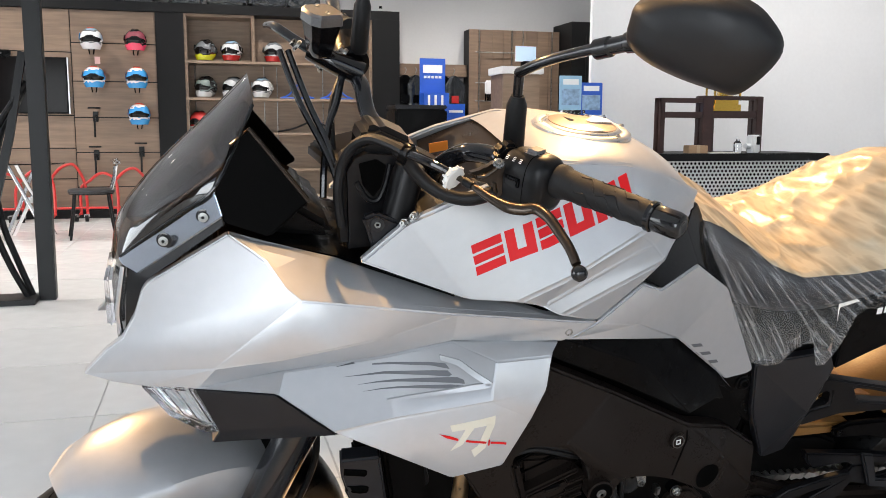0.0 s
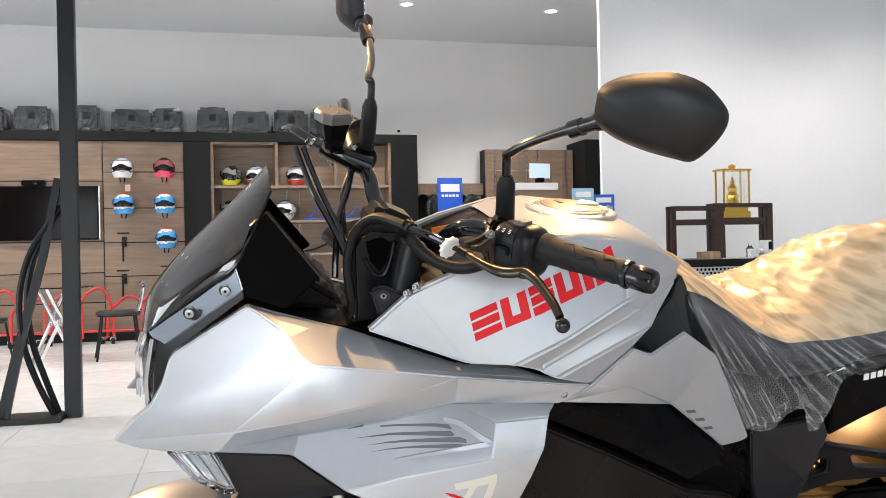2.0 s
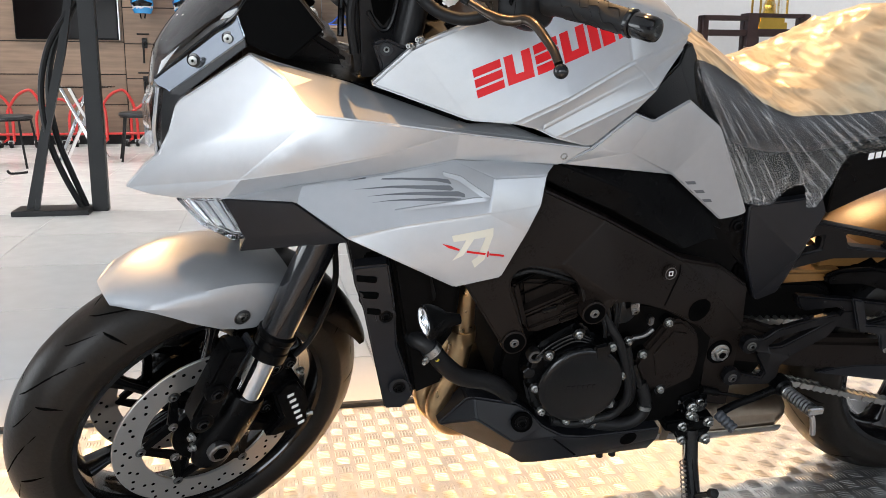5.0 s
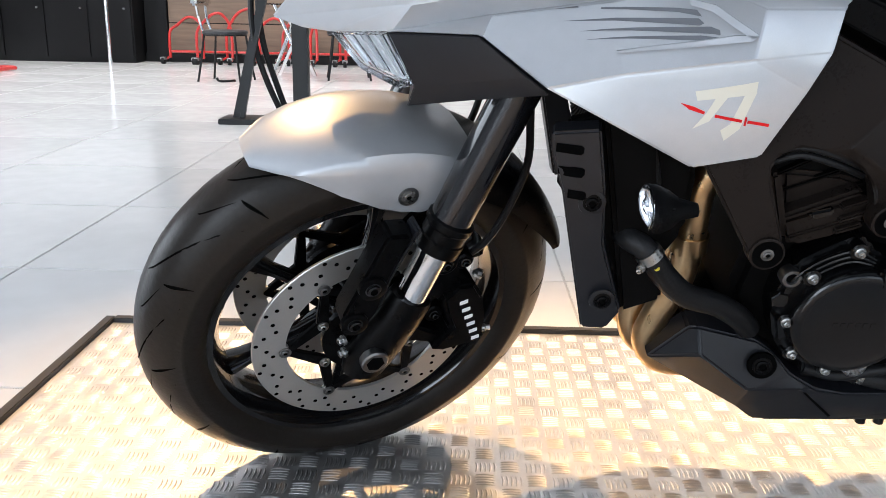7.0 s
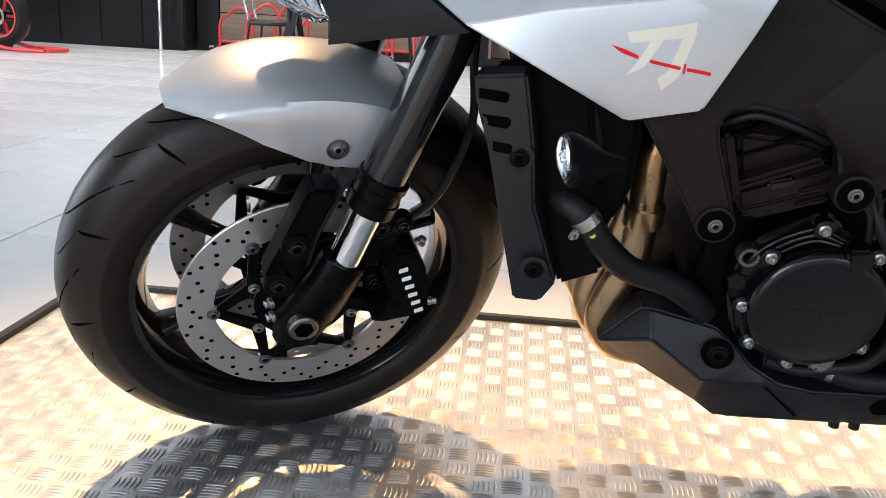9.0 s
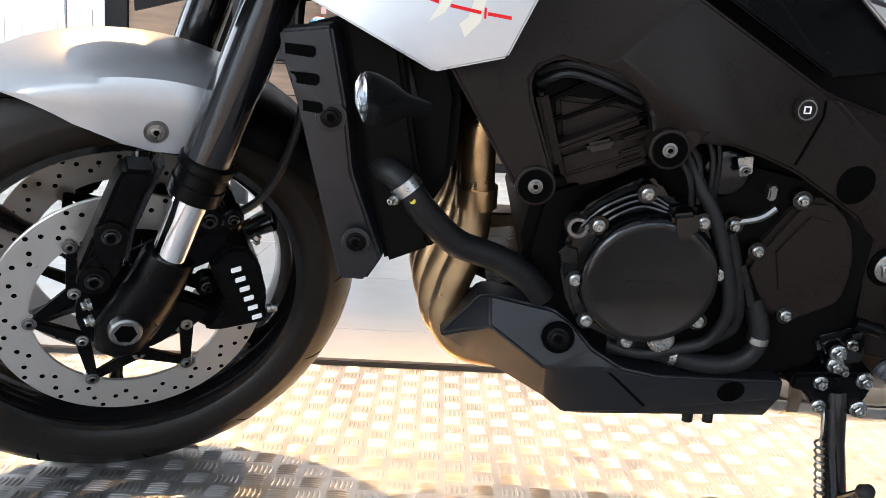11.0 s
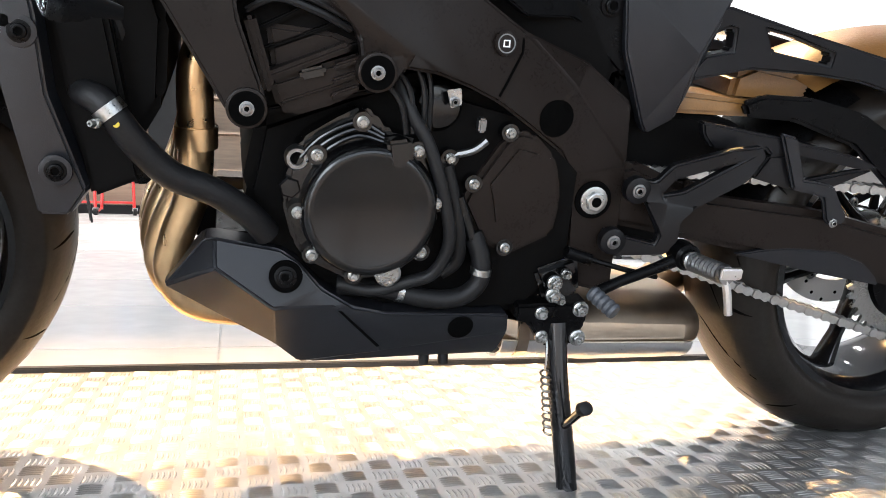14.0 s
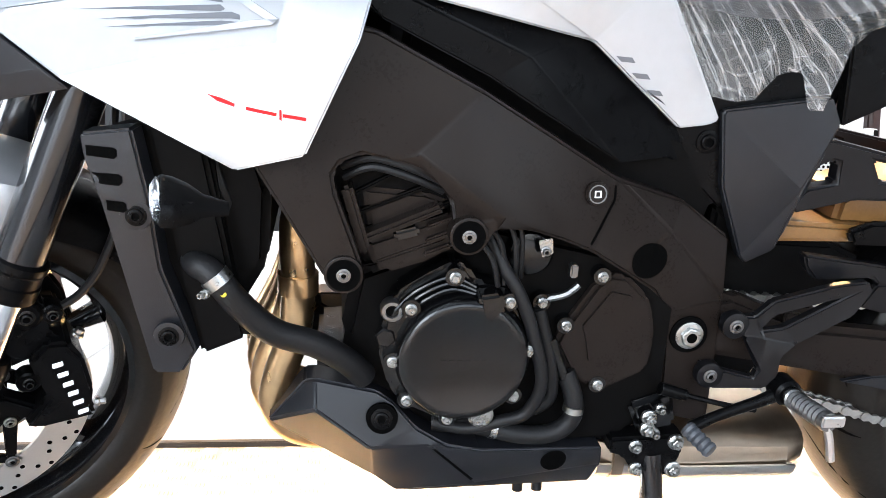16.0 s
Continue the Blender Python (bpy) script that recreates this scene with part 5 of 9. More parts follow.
part("display", box(0.206, 0.262, -0.07, 0.07, 0.968, 0.972), SCREEN, dash, "dark display glass", Matrix.Translation((0.235, 0, 0.97)) @ Matrix.Rotation(radians(32), 4, "Y") @ Matrix.Translation((-0.235, 0, -0.97)))
part("inner_trim", prism([(0.14, 0.930), (0.24, 0.915), (0.45, 0.860), (0.45, 0.790), (0.10, 0.750)], -0.118, 0.118, 0.006), BLACK_PLASTIC, moto)
part("inner_trim", shell(dict(a=(0.16, -0.112, 0.934), b=(0.31, -0.124, 0.896), c=(0.44, -0.165, 0.866), d=(0.42, -0.10, 0.850), e=(0.16, -0.09, 0.915)), ["a b c d e"], (0, 0.01, -0.012)), BLACK_PLASTIC, moto)
part("bracket", prism([(0.3183, 0.9604), (0.3359, 0.9674), (0.3617, 0.9569), (0.3952, 0.9482), (0.3900, 0.905), (0.3400, 0.895), (0.3262, 0.9396)], -0.136, -0.120, 0.004), GREY_PLASTIC, moto)
part("bolt_ring", lathe([(0, 0.0090), (0.003, 0.0088), (0.003, 0.0062)], (0.3376, -0.136, 0.9530), (-0.2, -1, 0.1), 24), GLOSS_BLACK, moto)
bolt("bracket_bolt", (0.3376, -0.137, 0.9530), (-0.2, -1, 0.1), 0.0060, 0.004, moto, STEEL, hexed=False)
part("head_tube_cover", lathe([(-0.07, 0.045), (0.05, 0.050), (0.08, 0.040)], (0.370, 0, 0.90), AXIS, 24), BLACK_PLASTIC, moto)
part("ignition_lock", lathe([(0, 0.026), (0.05, 0.026), (0.055, 0.02), (0.055, 0.0)], (0.405, 0, 0.955), AXIS, 24), BLACK_PLASTIC, moto)
part("warning_sticker", prism([(0.452, 0.985), (0.480, 0.990), (0.478, 1.004), (0.450, 0.999)], 0.060, 0.062), ORANGE, moto, "small orange warning label")

# tank
TOP = [(0.450, 0.146, 0.984, 0.990), (0.500, 0.144, 1.001, 1.016), (0.560, 0.141, 1.023, 1.0385), (0.620, 0.141, 1.030, 1.0445), (0.680, 0.141, 1.021, 1.040), (0.730, 0.137, 1.003, 1.031), (0.765, 0.127, 0.986, 1.015), (0.790, 0.112, 0.973, 0.990), (0.806, 0.087, 0.964, 0.967)]
rows = []
dense = [np.interp(np.linspace(0, len(TOP) - 1, 33), range(len(TOP)), [r[k] for r in TOP]) for k in range(4)]
for x, e, ez, tz in zip(*dense):
    rows.append([(x, e * math.copysign(abs(math.sin(a)) ** 0.85, a), ez + (tz - ez) * math.cos(a) ** 0.9 if abs(a) < 1.57 else ez) for a in (math.pi / 2 * (-1 + k / 12) for k in range(25))])
cut = 6
b = loft(rows[cut:], close=False)
for lo, hi in ((0, 4), (21, 25)):
    loft([r[lo:hi] for r in rows[:cut + 1]], b, close=False)
part("fuel_tank", b, SILVER, moto, "silver painted fuel tank", sharp=40)
hollow = [[(x, y * 0.985, z - 0.003 - 0.020 * math.sin(math.pi * k / 18) ** 0.6 * (1 - n / (cut + 1))) for k, (x, y, z) in enumerate(r[3:22])] for n, r in enumerate(rows[:cut + 2])]
part("tank_front_trim", loft(hollow, close=False), FRAME_BLACK, moto, "satin black hollow trim at the tank's front", sharp=40)
part("tank_core", prism([(0.46, 0.86), (0.48, 0.985), (0.56, 1.010), (0.70, 1.000), (0.79, 0.965), (0.80, 0.90), (0.70, 0.84)], -0.10, 0.10, 0.01), BLACK_PLASTIC, moto)
CAP_TAUPE = material("taupe_cap_metal", (0.16, 0.125, 0.10), 0.35, 0.8, grain=0.1, scale=200)
cap_c, cap_n = Vector((0.660, 0, 1.0405)), Vector((0.05, 0, 1))
cap = part("fuel_cap", lathe([(-0.004, 0.073), (0.001, 0.072), (0.003, 0.068), (0.003, 0.060), (0.001, 0.058), (0.004, 0.056), (0.006, 0.052), (0.006, 0.0)], cap_c, cap_n, 56), ALU, moto, "brushed metal fuel cap")
part("cap_lid", lathe([(0.004, 0.0505), (0.0068, 0.0500), (0.0074, 0.047), (0.0074, 0.0)], cap_c, cap_n, 48), CAP_TAUPE, cap, "taupe metal lid")
for k in range(3):
    a = 2.1 * k + 0.4
    p = [cap_c + cap_n * 0.0083 + Vector((r * math.cos(t), r * math.sin(t), 0)) for r, t in ((0.014, a - 0.3), (0.047, a - 0.42), (0.050, a), (0.047, a + 0.42), (0.014, a + 0.3))]
    bb = bmesh.new()
    bb.faces.new([bb.verts.new(q) for q in p])
    e = bmesh.ops.extrude_face_region(bb, geom=bb.faces[:])
    bmesh.ops.translate(bb, vec=(0, 0, -0.002), verts=[v for v in e["geom"] if isinstance(v, bmesh.types.BMVert)])
    part("cap_recess", bb, GLOSS_BLACK if k == 1 else ALU, cap, "wedge in the cap")
for k in range(6):
    a = k * math.pi / 3
    bolt("cap_bolt", cap_c + Vector((0.064 * math.cos(a), 0.064 * math.sin(a), 0.002)), (0, 0, 1), 0.004, 0.003, cap, STEEL, hexed=False)

# seat and its packing film
SEAT = [(0.800, 0.085, 0.960, 0.87), (0.840, 0.110, 0.950, 0.83), (0.872, 0.124, 0.934, 0.815), (0.905, 0.137, 0.911, 0.80), (0.935, 0.145, 0.891, 0.794), (0.962, 0.150, 0.881, 0.79), (0.995, 0.151, 0.890, 0.79), (1.040, 0.152, 0.915, 0.79), (1.100, 0.148, 0.952, 0.80), (1.160, 0.143, 0.980, 0.81), (1.200, 0.140, 0.990, 0.815), (1.300, 0.130, 0.994, 0.84), (1.400, 0.120, 1.000, 0.86), (1.560, 0.090, 1.000, 0.89)]


def edge(x):
    """Height of the seat's upper edge."""
    return float(np.interp(x, [0.80, 0.846, 0.917, 0.97, 1.13, 1.20, 1.40, 1.56], [0.935, 0.925, 0.876, 0.858, 0.862, 0.870, 0.895, 0.92]))


def seat_rows(out, low, n=40, m=29, rough=0.0):
    dense = [np.interp(np.linspace(0, len(SEAT) - 1, n), range(len(SEAT)), [r[k] for r in SEAT]) for k in range(4)]
    rows = []
    for x, w, top, bot in zip(*dense):
        row = []
        bottom = low(x, bot)
        for k in range(m):
            v = -1 + 2 * k / (m - 1)
            a = abs(v)
            if a < 0.55:
                q = a / 0.55
                y, z = w * q ** 0.9, top - (top - edge(x)) * q ** 2.2
            else:
                q = (a - 0.55) / 0.45
                y, z = w + 0.012 * math.sin(3.1 * q) - 0.02 * q * q, edge(x) + (bottom - edge(x)) * q
            p = Vector((x, math.copysign(y + out, v) if a > 0.02 else 0, z + out * (1 - a)))
            if rough:
                d = noise.noise(Vector((p.x * 9, p.y * 22, p.z * 9))) + 0.6 * noise.noise(Vector((p.x * 30 + 3, p.y * 34, p.z * 26)))
                ridge = 1 - abs(noise.noise(Vector((p.x * 14 + p.z * 11, p.y * 16, p.z * 5 - p.x * 6))))
                fan = noise.noise(Vector((math.atan2(p.z - 1.06, p.x - 0.74) * 9, math.hypot(p.z - 1.06, p.x - 0.74) * 3, p.y * 5)))
                p += Vector((0, math.copysign(1, v) * a, 1 - a)) * (rough * ((0.45 * d + 1.0 * ridge ** 6) * (1.15 - a) + 0.55 * (1 - abs(fan)) ** 4))
            row.append(tuple(p))
        rows.append(row)
    return rows


part("seat", loft(seat_rows(0.0, lambda x, bot: bot), close=False), SEAT_FOAM, moto, "dark vinyl seat", sharp=60)


def film_material(name, base, cover, crease, fine, hem=0.0, fan=13.0, along=4.0, bumpy=0.6, stretch=1.0, rough=0.14):
    """Thin clear film: see-through, with folds that fan out from the seat's front and fine crinkles."""
    m = material(name, base, rough, spec=0.6)
    t = m.node_tree
    N = lambda kind: t.nodes.new(kind)
    L = t.links.new

    def op(kind, a, b):
        n = N("ShaderNodeMath")
        n.operation = kind
        for k, v in enumerate((a, b)):
            if v is None:
                continue
            if isinstance(v, (int, float)):
                n.inputs[k].default_value = v
            else:
                L(v, n.inputs[k])
        return n.outputs[0]
    c, sp = N("ShaderNodeTexCoord"), N("ShaderNodeSeparateXYZ")
    L(c.outputs["Object"], sp.inputs[0])
    dx, dz = op("SUBTRACT", sp.outputs[0], 0.74), op("SUBTRACT", sp.outputs[2], 1.06)
    ang = op("ARCTAN2", dz, dx)
    rad = op("SQRT", op("ADD", op("MULTIPLY", dx, dx), op("MULTIPLY", dz, dz)), None)
    cb = N("ShaderNodeCombineXYZ")
    L(op("MULTIPLY", ang, fan), cb.inputs[0]), L(op("MULTIPLY", rad, along), cb.inputs[1]), L(op("MULTIPLY", sp.outputs[1], 9.0), cb.inputs[2])
    n1, n2 = N("ShaderNodeTexNoise"), N("ShaderNodeTexNoise")
    n1.inputs["Scale"].default_value, n1.inputs["Detail"].default_value, n1.inputs["Distortion"].default_value = 1.6, 5, 0.5
    L(cb.outputs[0], n1.inputs[0])
    n2.inputs["Scale"].default_value, n2.inputs["Detail"].default_value, n2.inputs["Distortion"].default_value = 34, 4, 1.2
    L(c.outputs["Object"], n2.inputs[0])

    def ridge(v, lo, hi):
        r = N("ShaderNodeMapRange")
        r.inputs["From Min"].default_value, r.inputs["From Max"].default_value = lo, hi
        L(op("ABSOLUTE", op("SUBTRACT", v, 0.5), None), r.inputs[0])
        return r.outputs[0]
    n1.inputs["Detail"].default_value, n1.inputs["Distortion"].default_value = 2, 0.15
    cracks = N("ShaderNodeTexVoronoi")
    cracks.feature = "DISTANCE_TO_EDGE"
    cracks.inputs["Scale"].default_value = 38.0
    tilt = N("ShaderNodeMapping")
    tilt.inputs["Rotation"].default_value, tilt.inputs["Scale"].default_value = (0.0, 0.5, 0.0), (0.45, 1.0, 1.0)
    L(c.outputs["Object"], tilt.inputs[0]), L(tilt.outputs[0], cracks.inputs["Vector"])
    edges = N("ShaderNodeMapRange")
    edges.inputs["From Min"].default_value, edges.inputs["From Max"].default_value = 0.035, 0.0
    L(cracks.outputs["Distance"], edges.inputs[0])
    folds, crinkles = ridge(n1.outputs[0], 0.040, 0.0), op("MULTIPLY", edges.outputs[0], n2.outputs[0])
    soft = ridge(n1.outputs[0], 0.20, 0.0)
    o = op("ADD", op("ADD", op("MULTIPLY", folds, crease), op("MULTIPLY", crinkles, fine)), op("ADD", op("MULTIPLY", soft, cover * 0.6), cover * 0.7))
    low = N("ShaderNodeMapRange")
    low.inputs["From Min"].default_value, low.inputs["From Max"].default_value = 0.83, 0.71
    L(sp.outputs[2], low.inputs[0])
    wide = op("MULTIPLY", edges.outputs[0], n2.outputs[0])
    o = op("ADD", o, op("MULTIPLY", op("MULTIPLY", op("ADD", wide, 0.25), low.outputs[0]), hem))
    cl = op("MINIMUM", o, 0.92)
    bp = N("ShaderNodeBump")
    bp.inputs["Strength"].default_value, bp.inputs["Distance"].default_value = bumpy, 0.006
    v1, v2 = N("ShaderNodeTexVoronoi"), N("ShaderNodeTexVoronoi")
    lengthwise = N("ShaderNodeMapping")
    lengthwise.inputs["Scale"].default_value, lengthwise.inputs["Rotation"].default_value = (stretch, 1.0, 1.0), (0.0, 0.35, 0.0)
    L(c.outputs["Object"], lengthwise.inputs[0])
    for v, scale in ((v1, 11.0), (v2, 31.0)):
        v.inputs["Scale"].default_value = scale
        L(lengthwise.outputs[0], v.inputs["Vector"])
    crumple = op("ADD", op("MULTIPLY", v1.outputs["Distance"], 1.5), op("MULTIPLY", v2.outputs["Distance"], 0.55))
    L(op("ADD", op("MULTIPLY", soft, 0.5), op("ADD", crumple, op("MULTIPLY", edges.outputs[0], 0.35))), bp.inputs["Height"])
    b = t.nodes["Principled BSDF"]
    L(bp.outputs[0], b.inputs["Normal"])
    tr, mx = N("ShaderNodeBsdfTransparent"), N("ShaderNodeMixShader")
    L(cl, mx.inputs[0]), L(tr.outputs[0], mx.inputs[1]), L(b.outputs[0], mx.inputs[2])
    L(mx.outputs[0], t.nodes["Material Output"].inputs[0])
    return m


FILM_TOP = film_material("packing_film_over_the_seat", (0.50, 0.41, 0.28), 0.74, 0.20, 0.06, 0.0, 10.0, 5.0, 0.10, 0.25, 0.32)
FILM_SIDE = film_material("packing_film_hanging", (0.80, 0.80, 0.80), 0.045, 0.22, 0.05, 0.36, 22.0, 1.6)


def film_low(x, bot):
    base = np.interp(x, [0.80, 0.83, 0.90, 0.935, 0.985, 1.008, 1.037, 1.050, 1.072, 1.082, 1.11, 1.164, 1.56], [0.90, 0.86, 0.77, 0.700, 0.700, 0.732, 0.732, 0.697, 0.693, 0.757, 0.783, 0.790, 0.86])
    return base + 0.006 * noise.noise(Vector((x * 31, 1.7, 0)))


film = thing("packing_film", "crumpled clear plastic film draped over the motorcycle's seat", "plastic film", STANDING)
rows = seat_rows(0.006, film_low, 190, 101, rough=0.009)
lo, hi = 22, 78
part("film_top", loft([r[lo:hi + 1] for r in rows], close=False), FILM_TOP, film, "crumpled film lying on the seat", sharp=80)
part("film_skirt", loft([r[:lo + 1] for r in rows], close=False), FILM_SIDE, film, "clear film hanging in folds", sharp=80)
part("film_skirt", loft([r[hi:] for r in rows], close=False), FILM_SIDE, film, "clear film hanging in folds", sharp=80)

# ---- frame, engine, running gear ----
FR = dict(T0=(0.443, -0.205, 0.784), T1=(0.563, -0.196, 0.766), T2=(0.675, -0.186, 0.709), T3=(0.837, -0.150, 0.612), T4=(0.928, -0.122, 0.580), K3=(0.995, -0.130, 0.458), K4=(0.994, -0.118, 0.534), X=(0.903, -0.158, 0.554), F1=(0.441, -0.226, 0.641), F2=(0.511, -0.231, 0.526), F3=(0.522, -0.231, 0.511), F3b=(0.538, -0.231, 0.506), F4=(0.553, -0.231, 0.517), F4b=(0.551, -0.228, 0.536), F5=(0.524, -0.224, 0.610), F5b=(0.521, -0.222, 0.629), F6=(0.528, -0.220, 0.640), F6b=(0.549, -0.216, 0.648), G1=(0.575, -0.208, 0.642), G1b=(0.607, -0.206, 0.631), G2=(0.631, -0.207, 0.615), G2b=(0.642, -0.212, 0.598), G3=(0.645, -0.220, 0.578), G3b=(0.646, -0.226, 0.554), G4=(0.662, -0.227, 0.545), G4b=(0.680, -0.226, 0.556), G5=(0.688, -0.216, 0.571), W=(0.693, -0.222, 0.586), W2=(0.605, -0.212, 0.650), G6=(0.730, -0.200, 0.565), G6b=(0.769, -0.190, 0.551), G7=(0.807, -0.180, 0.534), G7b=(0.854, -0.166, 0.504), G8=(0.895, -0.154, 0.477), G9=(0.916, -0.146, 0.448), K1=(0.929, -0.142, 0.307), K2=(0.994, -0.140, 0.291))
FR_FACES = ["T0 F1 F5 F5b F6 F6b T1", "F1 F2 F3 F3b F4 F4b F5", "T1 F6b G1 W2 T2", "W2 G1 G1b G2 G2b G3 W", "T2 W2 W G5 G6 G6b", "G3 G3b G4 G4b G5 W", "T2 G6b G7 T3", "T3 G7 G7b X", "T3 X T4", "X G7b G8", "X G8 G9 K3", "T4 X K3 K4", "G9 K1 K2 K3"]
for mir in (False, True):
    s = 1 if mir else -1
    frame_rail = part("frame_rail", shell(FR, FR_FACES, (0, 0.030, 0), 0.004, mirror=mir), FRAME_BLACK, moto, "satin black aluminium frame rail")
    part("air_box_cover", shell(dict(a=(0.545, -0.185, 0.800), b=(0.575, -0.186, 0.806), c=(0.790, -0.124, 0.764), d=(0.905, -0.098, 0.676), e=(0.960, -0.095, 0.676), f=(0.965, -0.090, 0.600), g=(0.905, -0.112, 0.628), h=(0.838, -0.146, 0.628), i=(0.680, -0.180, 0.722), j=(0.565, -0.190, 0.778), k=(0.72, -0.175, 0.745)), ["a b k i j", "b c k", "c d g h k", "k h i", "d e f g"], (0, 0.03, 0), mirror=mir), BLACK_PLASTIC, moto, "black air box cover")
    for x, y, z, r in ((0.5326, 0.2325, 0.5265, 0.015), (0.6597, 0.2275, 0.5675, 0.015)):
        part("engine_mount_boss", lathe([(-0.02, 0.0205), (0.0005, 0.0200), (0.0015, 0.0180)], (x, s * y, z), (0, s, 0), 28), FRAME_BLACK, frame_rail)
        # black disc round the bolt paints the recess's shade
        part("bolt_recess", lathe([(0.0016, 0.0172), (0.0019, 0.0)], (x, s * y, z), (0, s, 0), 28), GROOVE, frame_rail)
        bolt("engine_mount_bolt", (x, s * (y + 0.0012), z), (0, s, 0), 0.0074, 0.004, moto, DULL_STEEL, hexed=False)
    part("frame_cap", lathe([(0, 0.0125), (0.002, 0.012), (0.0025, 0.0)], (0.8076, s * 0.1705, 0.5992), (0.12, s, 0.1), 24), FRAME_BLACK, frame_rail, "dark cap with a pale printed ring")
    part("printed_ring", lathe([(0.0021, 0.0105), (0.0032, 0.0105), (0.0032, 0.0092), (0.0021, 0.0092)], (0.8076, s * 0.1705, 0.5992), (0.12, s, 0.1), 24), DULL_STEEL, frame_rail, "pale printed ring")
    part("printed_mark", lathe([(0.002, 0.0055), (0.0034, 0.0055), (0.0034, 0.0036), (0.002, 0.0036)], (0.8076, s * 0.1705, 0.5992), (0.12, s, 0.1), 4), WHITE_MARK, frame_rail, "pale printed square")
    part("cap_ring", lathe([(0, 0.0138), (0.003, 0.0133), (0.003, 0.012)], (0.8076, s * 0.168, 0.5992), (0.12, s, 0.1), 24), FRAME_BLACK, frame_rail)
    # hole and seam are dark decals, their shade put in the colour
    decal("frame_hole", [[(0.882 + 0.0225 * math.cos(q), 0.518 + 0.0220 * math.sin(q)) for q in (math.pi * k / 14 for k in range(28))]], [frame_rail], GROOVE, frame_rail, "round hole drawn with painted shade", lift=0.0010, cuts=2, side=s)
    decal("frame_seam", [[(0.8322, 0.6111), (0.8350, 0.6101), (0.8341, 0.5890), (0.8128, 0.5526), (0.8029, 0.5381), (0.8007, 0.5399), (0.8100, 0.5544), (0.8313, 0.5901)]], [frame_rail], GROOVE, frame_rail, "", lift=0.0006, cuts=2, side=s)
    bolt("pivot_nut", (0.9495, s * 0.1445, 0.4178), (0, s, 0), 0.0175, 0.012, moto, STEEL)
    part("pivot_washer", lathe([(0, 0.0240), (0.002, 0.0235), (0.003, 0.020)], (0.9495, s * 0.1440, 0.4178), (0, s, 0), 28), GROOVE, moto)
    part("nut_bore", lathe([(0, 0.0064), (0.0006, 0.0060), (0.0006, 0.0)], (0.9495, s * 0.1566, 0.4178), (0, s, 0), 20), GROOVE, moto)
    bolt("cover_bolt", (0.957, s * 0.098, 0.645), (0, s, 0), 0.014, 0.007, moto, BLACK_PLASTIC, hexed=False)
# dark filler added behind the engine, so that no light comes through
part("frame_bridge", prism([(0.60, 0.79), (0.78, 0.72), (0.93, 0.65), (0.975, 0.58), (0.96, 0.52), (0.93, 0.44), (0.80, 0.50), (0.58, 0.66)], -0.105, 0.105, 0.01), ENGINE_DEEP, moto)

eng = part("crankcase", prism([(0.545, 0.500), (0.700, 0.560), (0.860, 0.525), (0.935, 0.460), (0.935, 0.330), (0.880, 0.270), (0.640, 0.255), (0.560, 0.320), (0.530, 0.420)], -0.150, 0.160, 0.014), ENGINE_DEEP, moto, "black engine crankcase with shade in its colour")
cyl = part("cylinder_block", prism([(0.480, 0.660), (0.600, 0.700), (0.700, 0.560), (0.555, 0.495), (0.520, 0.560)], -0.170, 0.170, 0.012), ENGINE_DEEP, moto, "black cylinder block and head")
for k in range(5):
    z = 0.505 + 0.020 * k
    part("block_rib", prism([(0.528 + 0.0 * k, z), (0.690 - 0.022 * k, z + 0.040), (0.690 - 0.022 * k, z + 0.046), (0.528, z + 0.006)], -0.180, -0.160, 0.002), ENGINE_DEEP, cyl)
part("cam_cover", prism([(0.551, 0.604), (0.619, 0.599), (0.647, 0.589), (0.612, 0.569), (0.560, 0.554)], -0.178, -0.150, 0.005), FRAME_BLACK, cyl, "dull black cam cover")
part("head_face", prism([(0.555, 0.548), (0.648, 0.582), (0.653, 0.546), (0.625, 0.527), (0.579, 0.512), (0.565, 0.519)], -0.192, -0.160, 0.006), FRAME_BLACK, cyl, "dull black head casting")
part("head_ledge", prism([(0.552, 0.557), (0.634, 0.593), (0.639, 0.585), (0.554, 0.547)], -0.200, -0.170, 0.004), FRAME_BLACK, cyl)
part("cover_boss", prism([(0.584, 0.561), (0.610, 0.568), (0.613, 0.558), (0.587, 0.551)], -0.199, -0.180, 0.003), ENGINE_BLACK, cyl)
for k in range(3):
    part("head_fin", prism([(x - 0.001 * k, z - 0.015 * k) for x, z in [(0.619, 0.569), (0.647, 0.580), (0.649, 0.574), (0.620, 0.563)]], -0.200, -0.175, 0.002), FRAME_BLACK, cyl)
part("head_post", prism([(0.528, 0.610), (0.540, 0.613), (0.561, 0.543), (0.551, 0.535)], -0.204, -0.165, 0.004), FRAME_BLACK, cyl)
# generator cover
gc, gy = (0.666, 0.4155), -0.150
gen = part("generator_cover", lathe([(0, 0.0770), (0.030, 0.0770), (0.046, 0.0758), (0.055, 0.0735), (0.0600, 0.0700), (0.0617, 0.0650), (0.0612, 0.0615), (0.0605, 0.0600), (0.0605, 0.0)], (gc[0], gy, gc[1]), LEFT, 72), ENGINE_BLACK, moto, "round black generator cover", sharp=50)
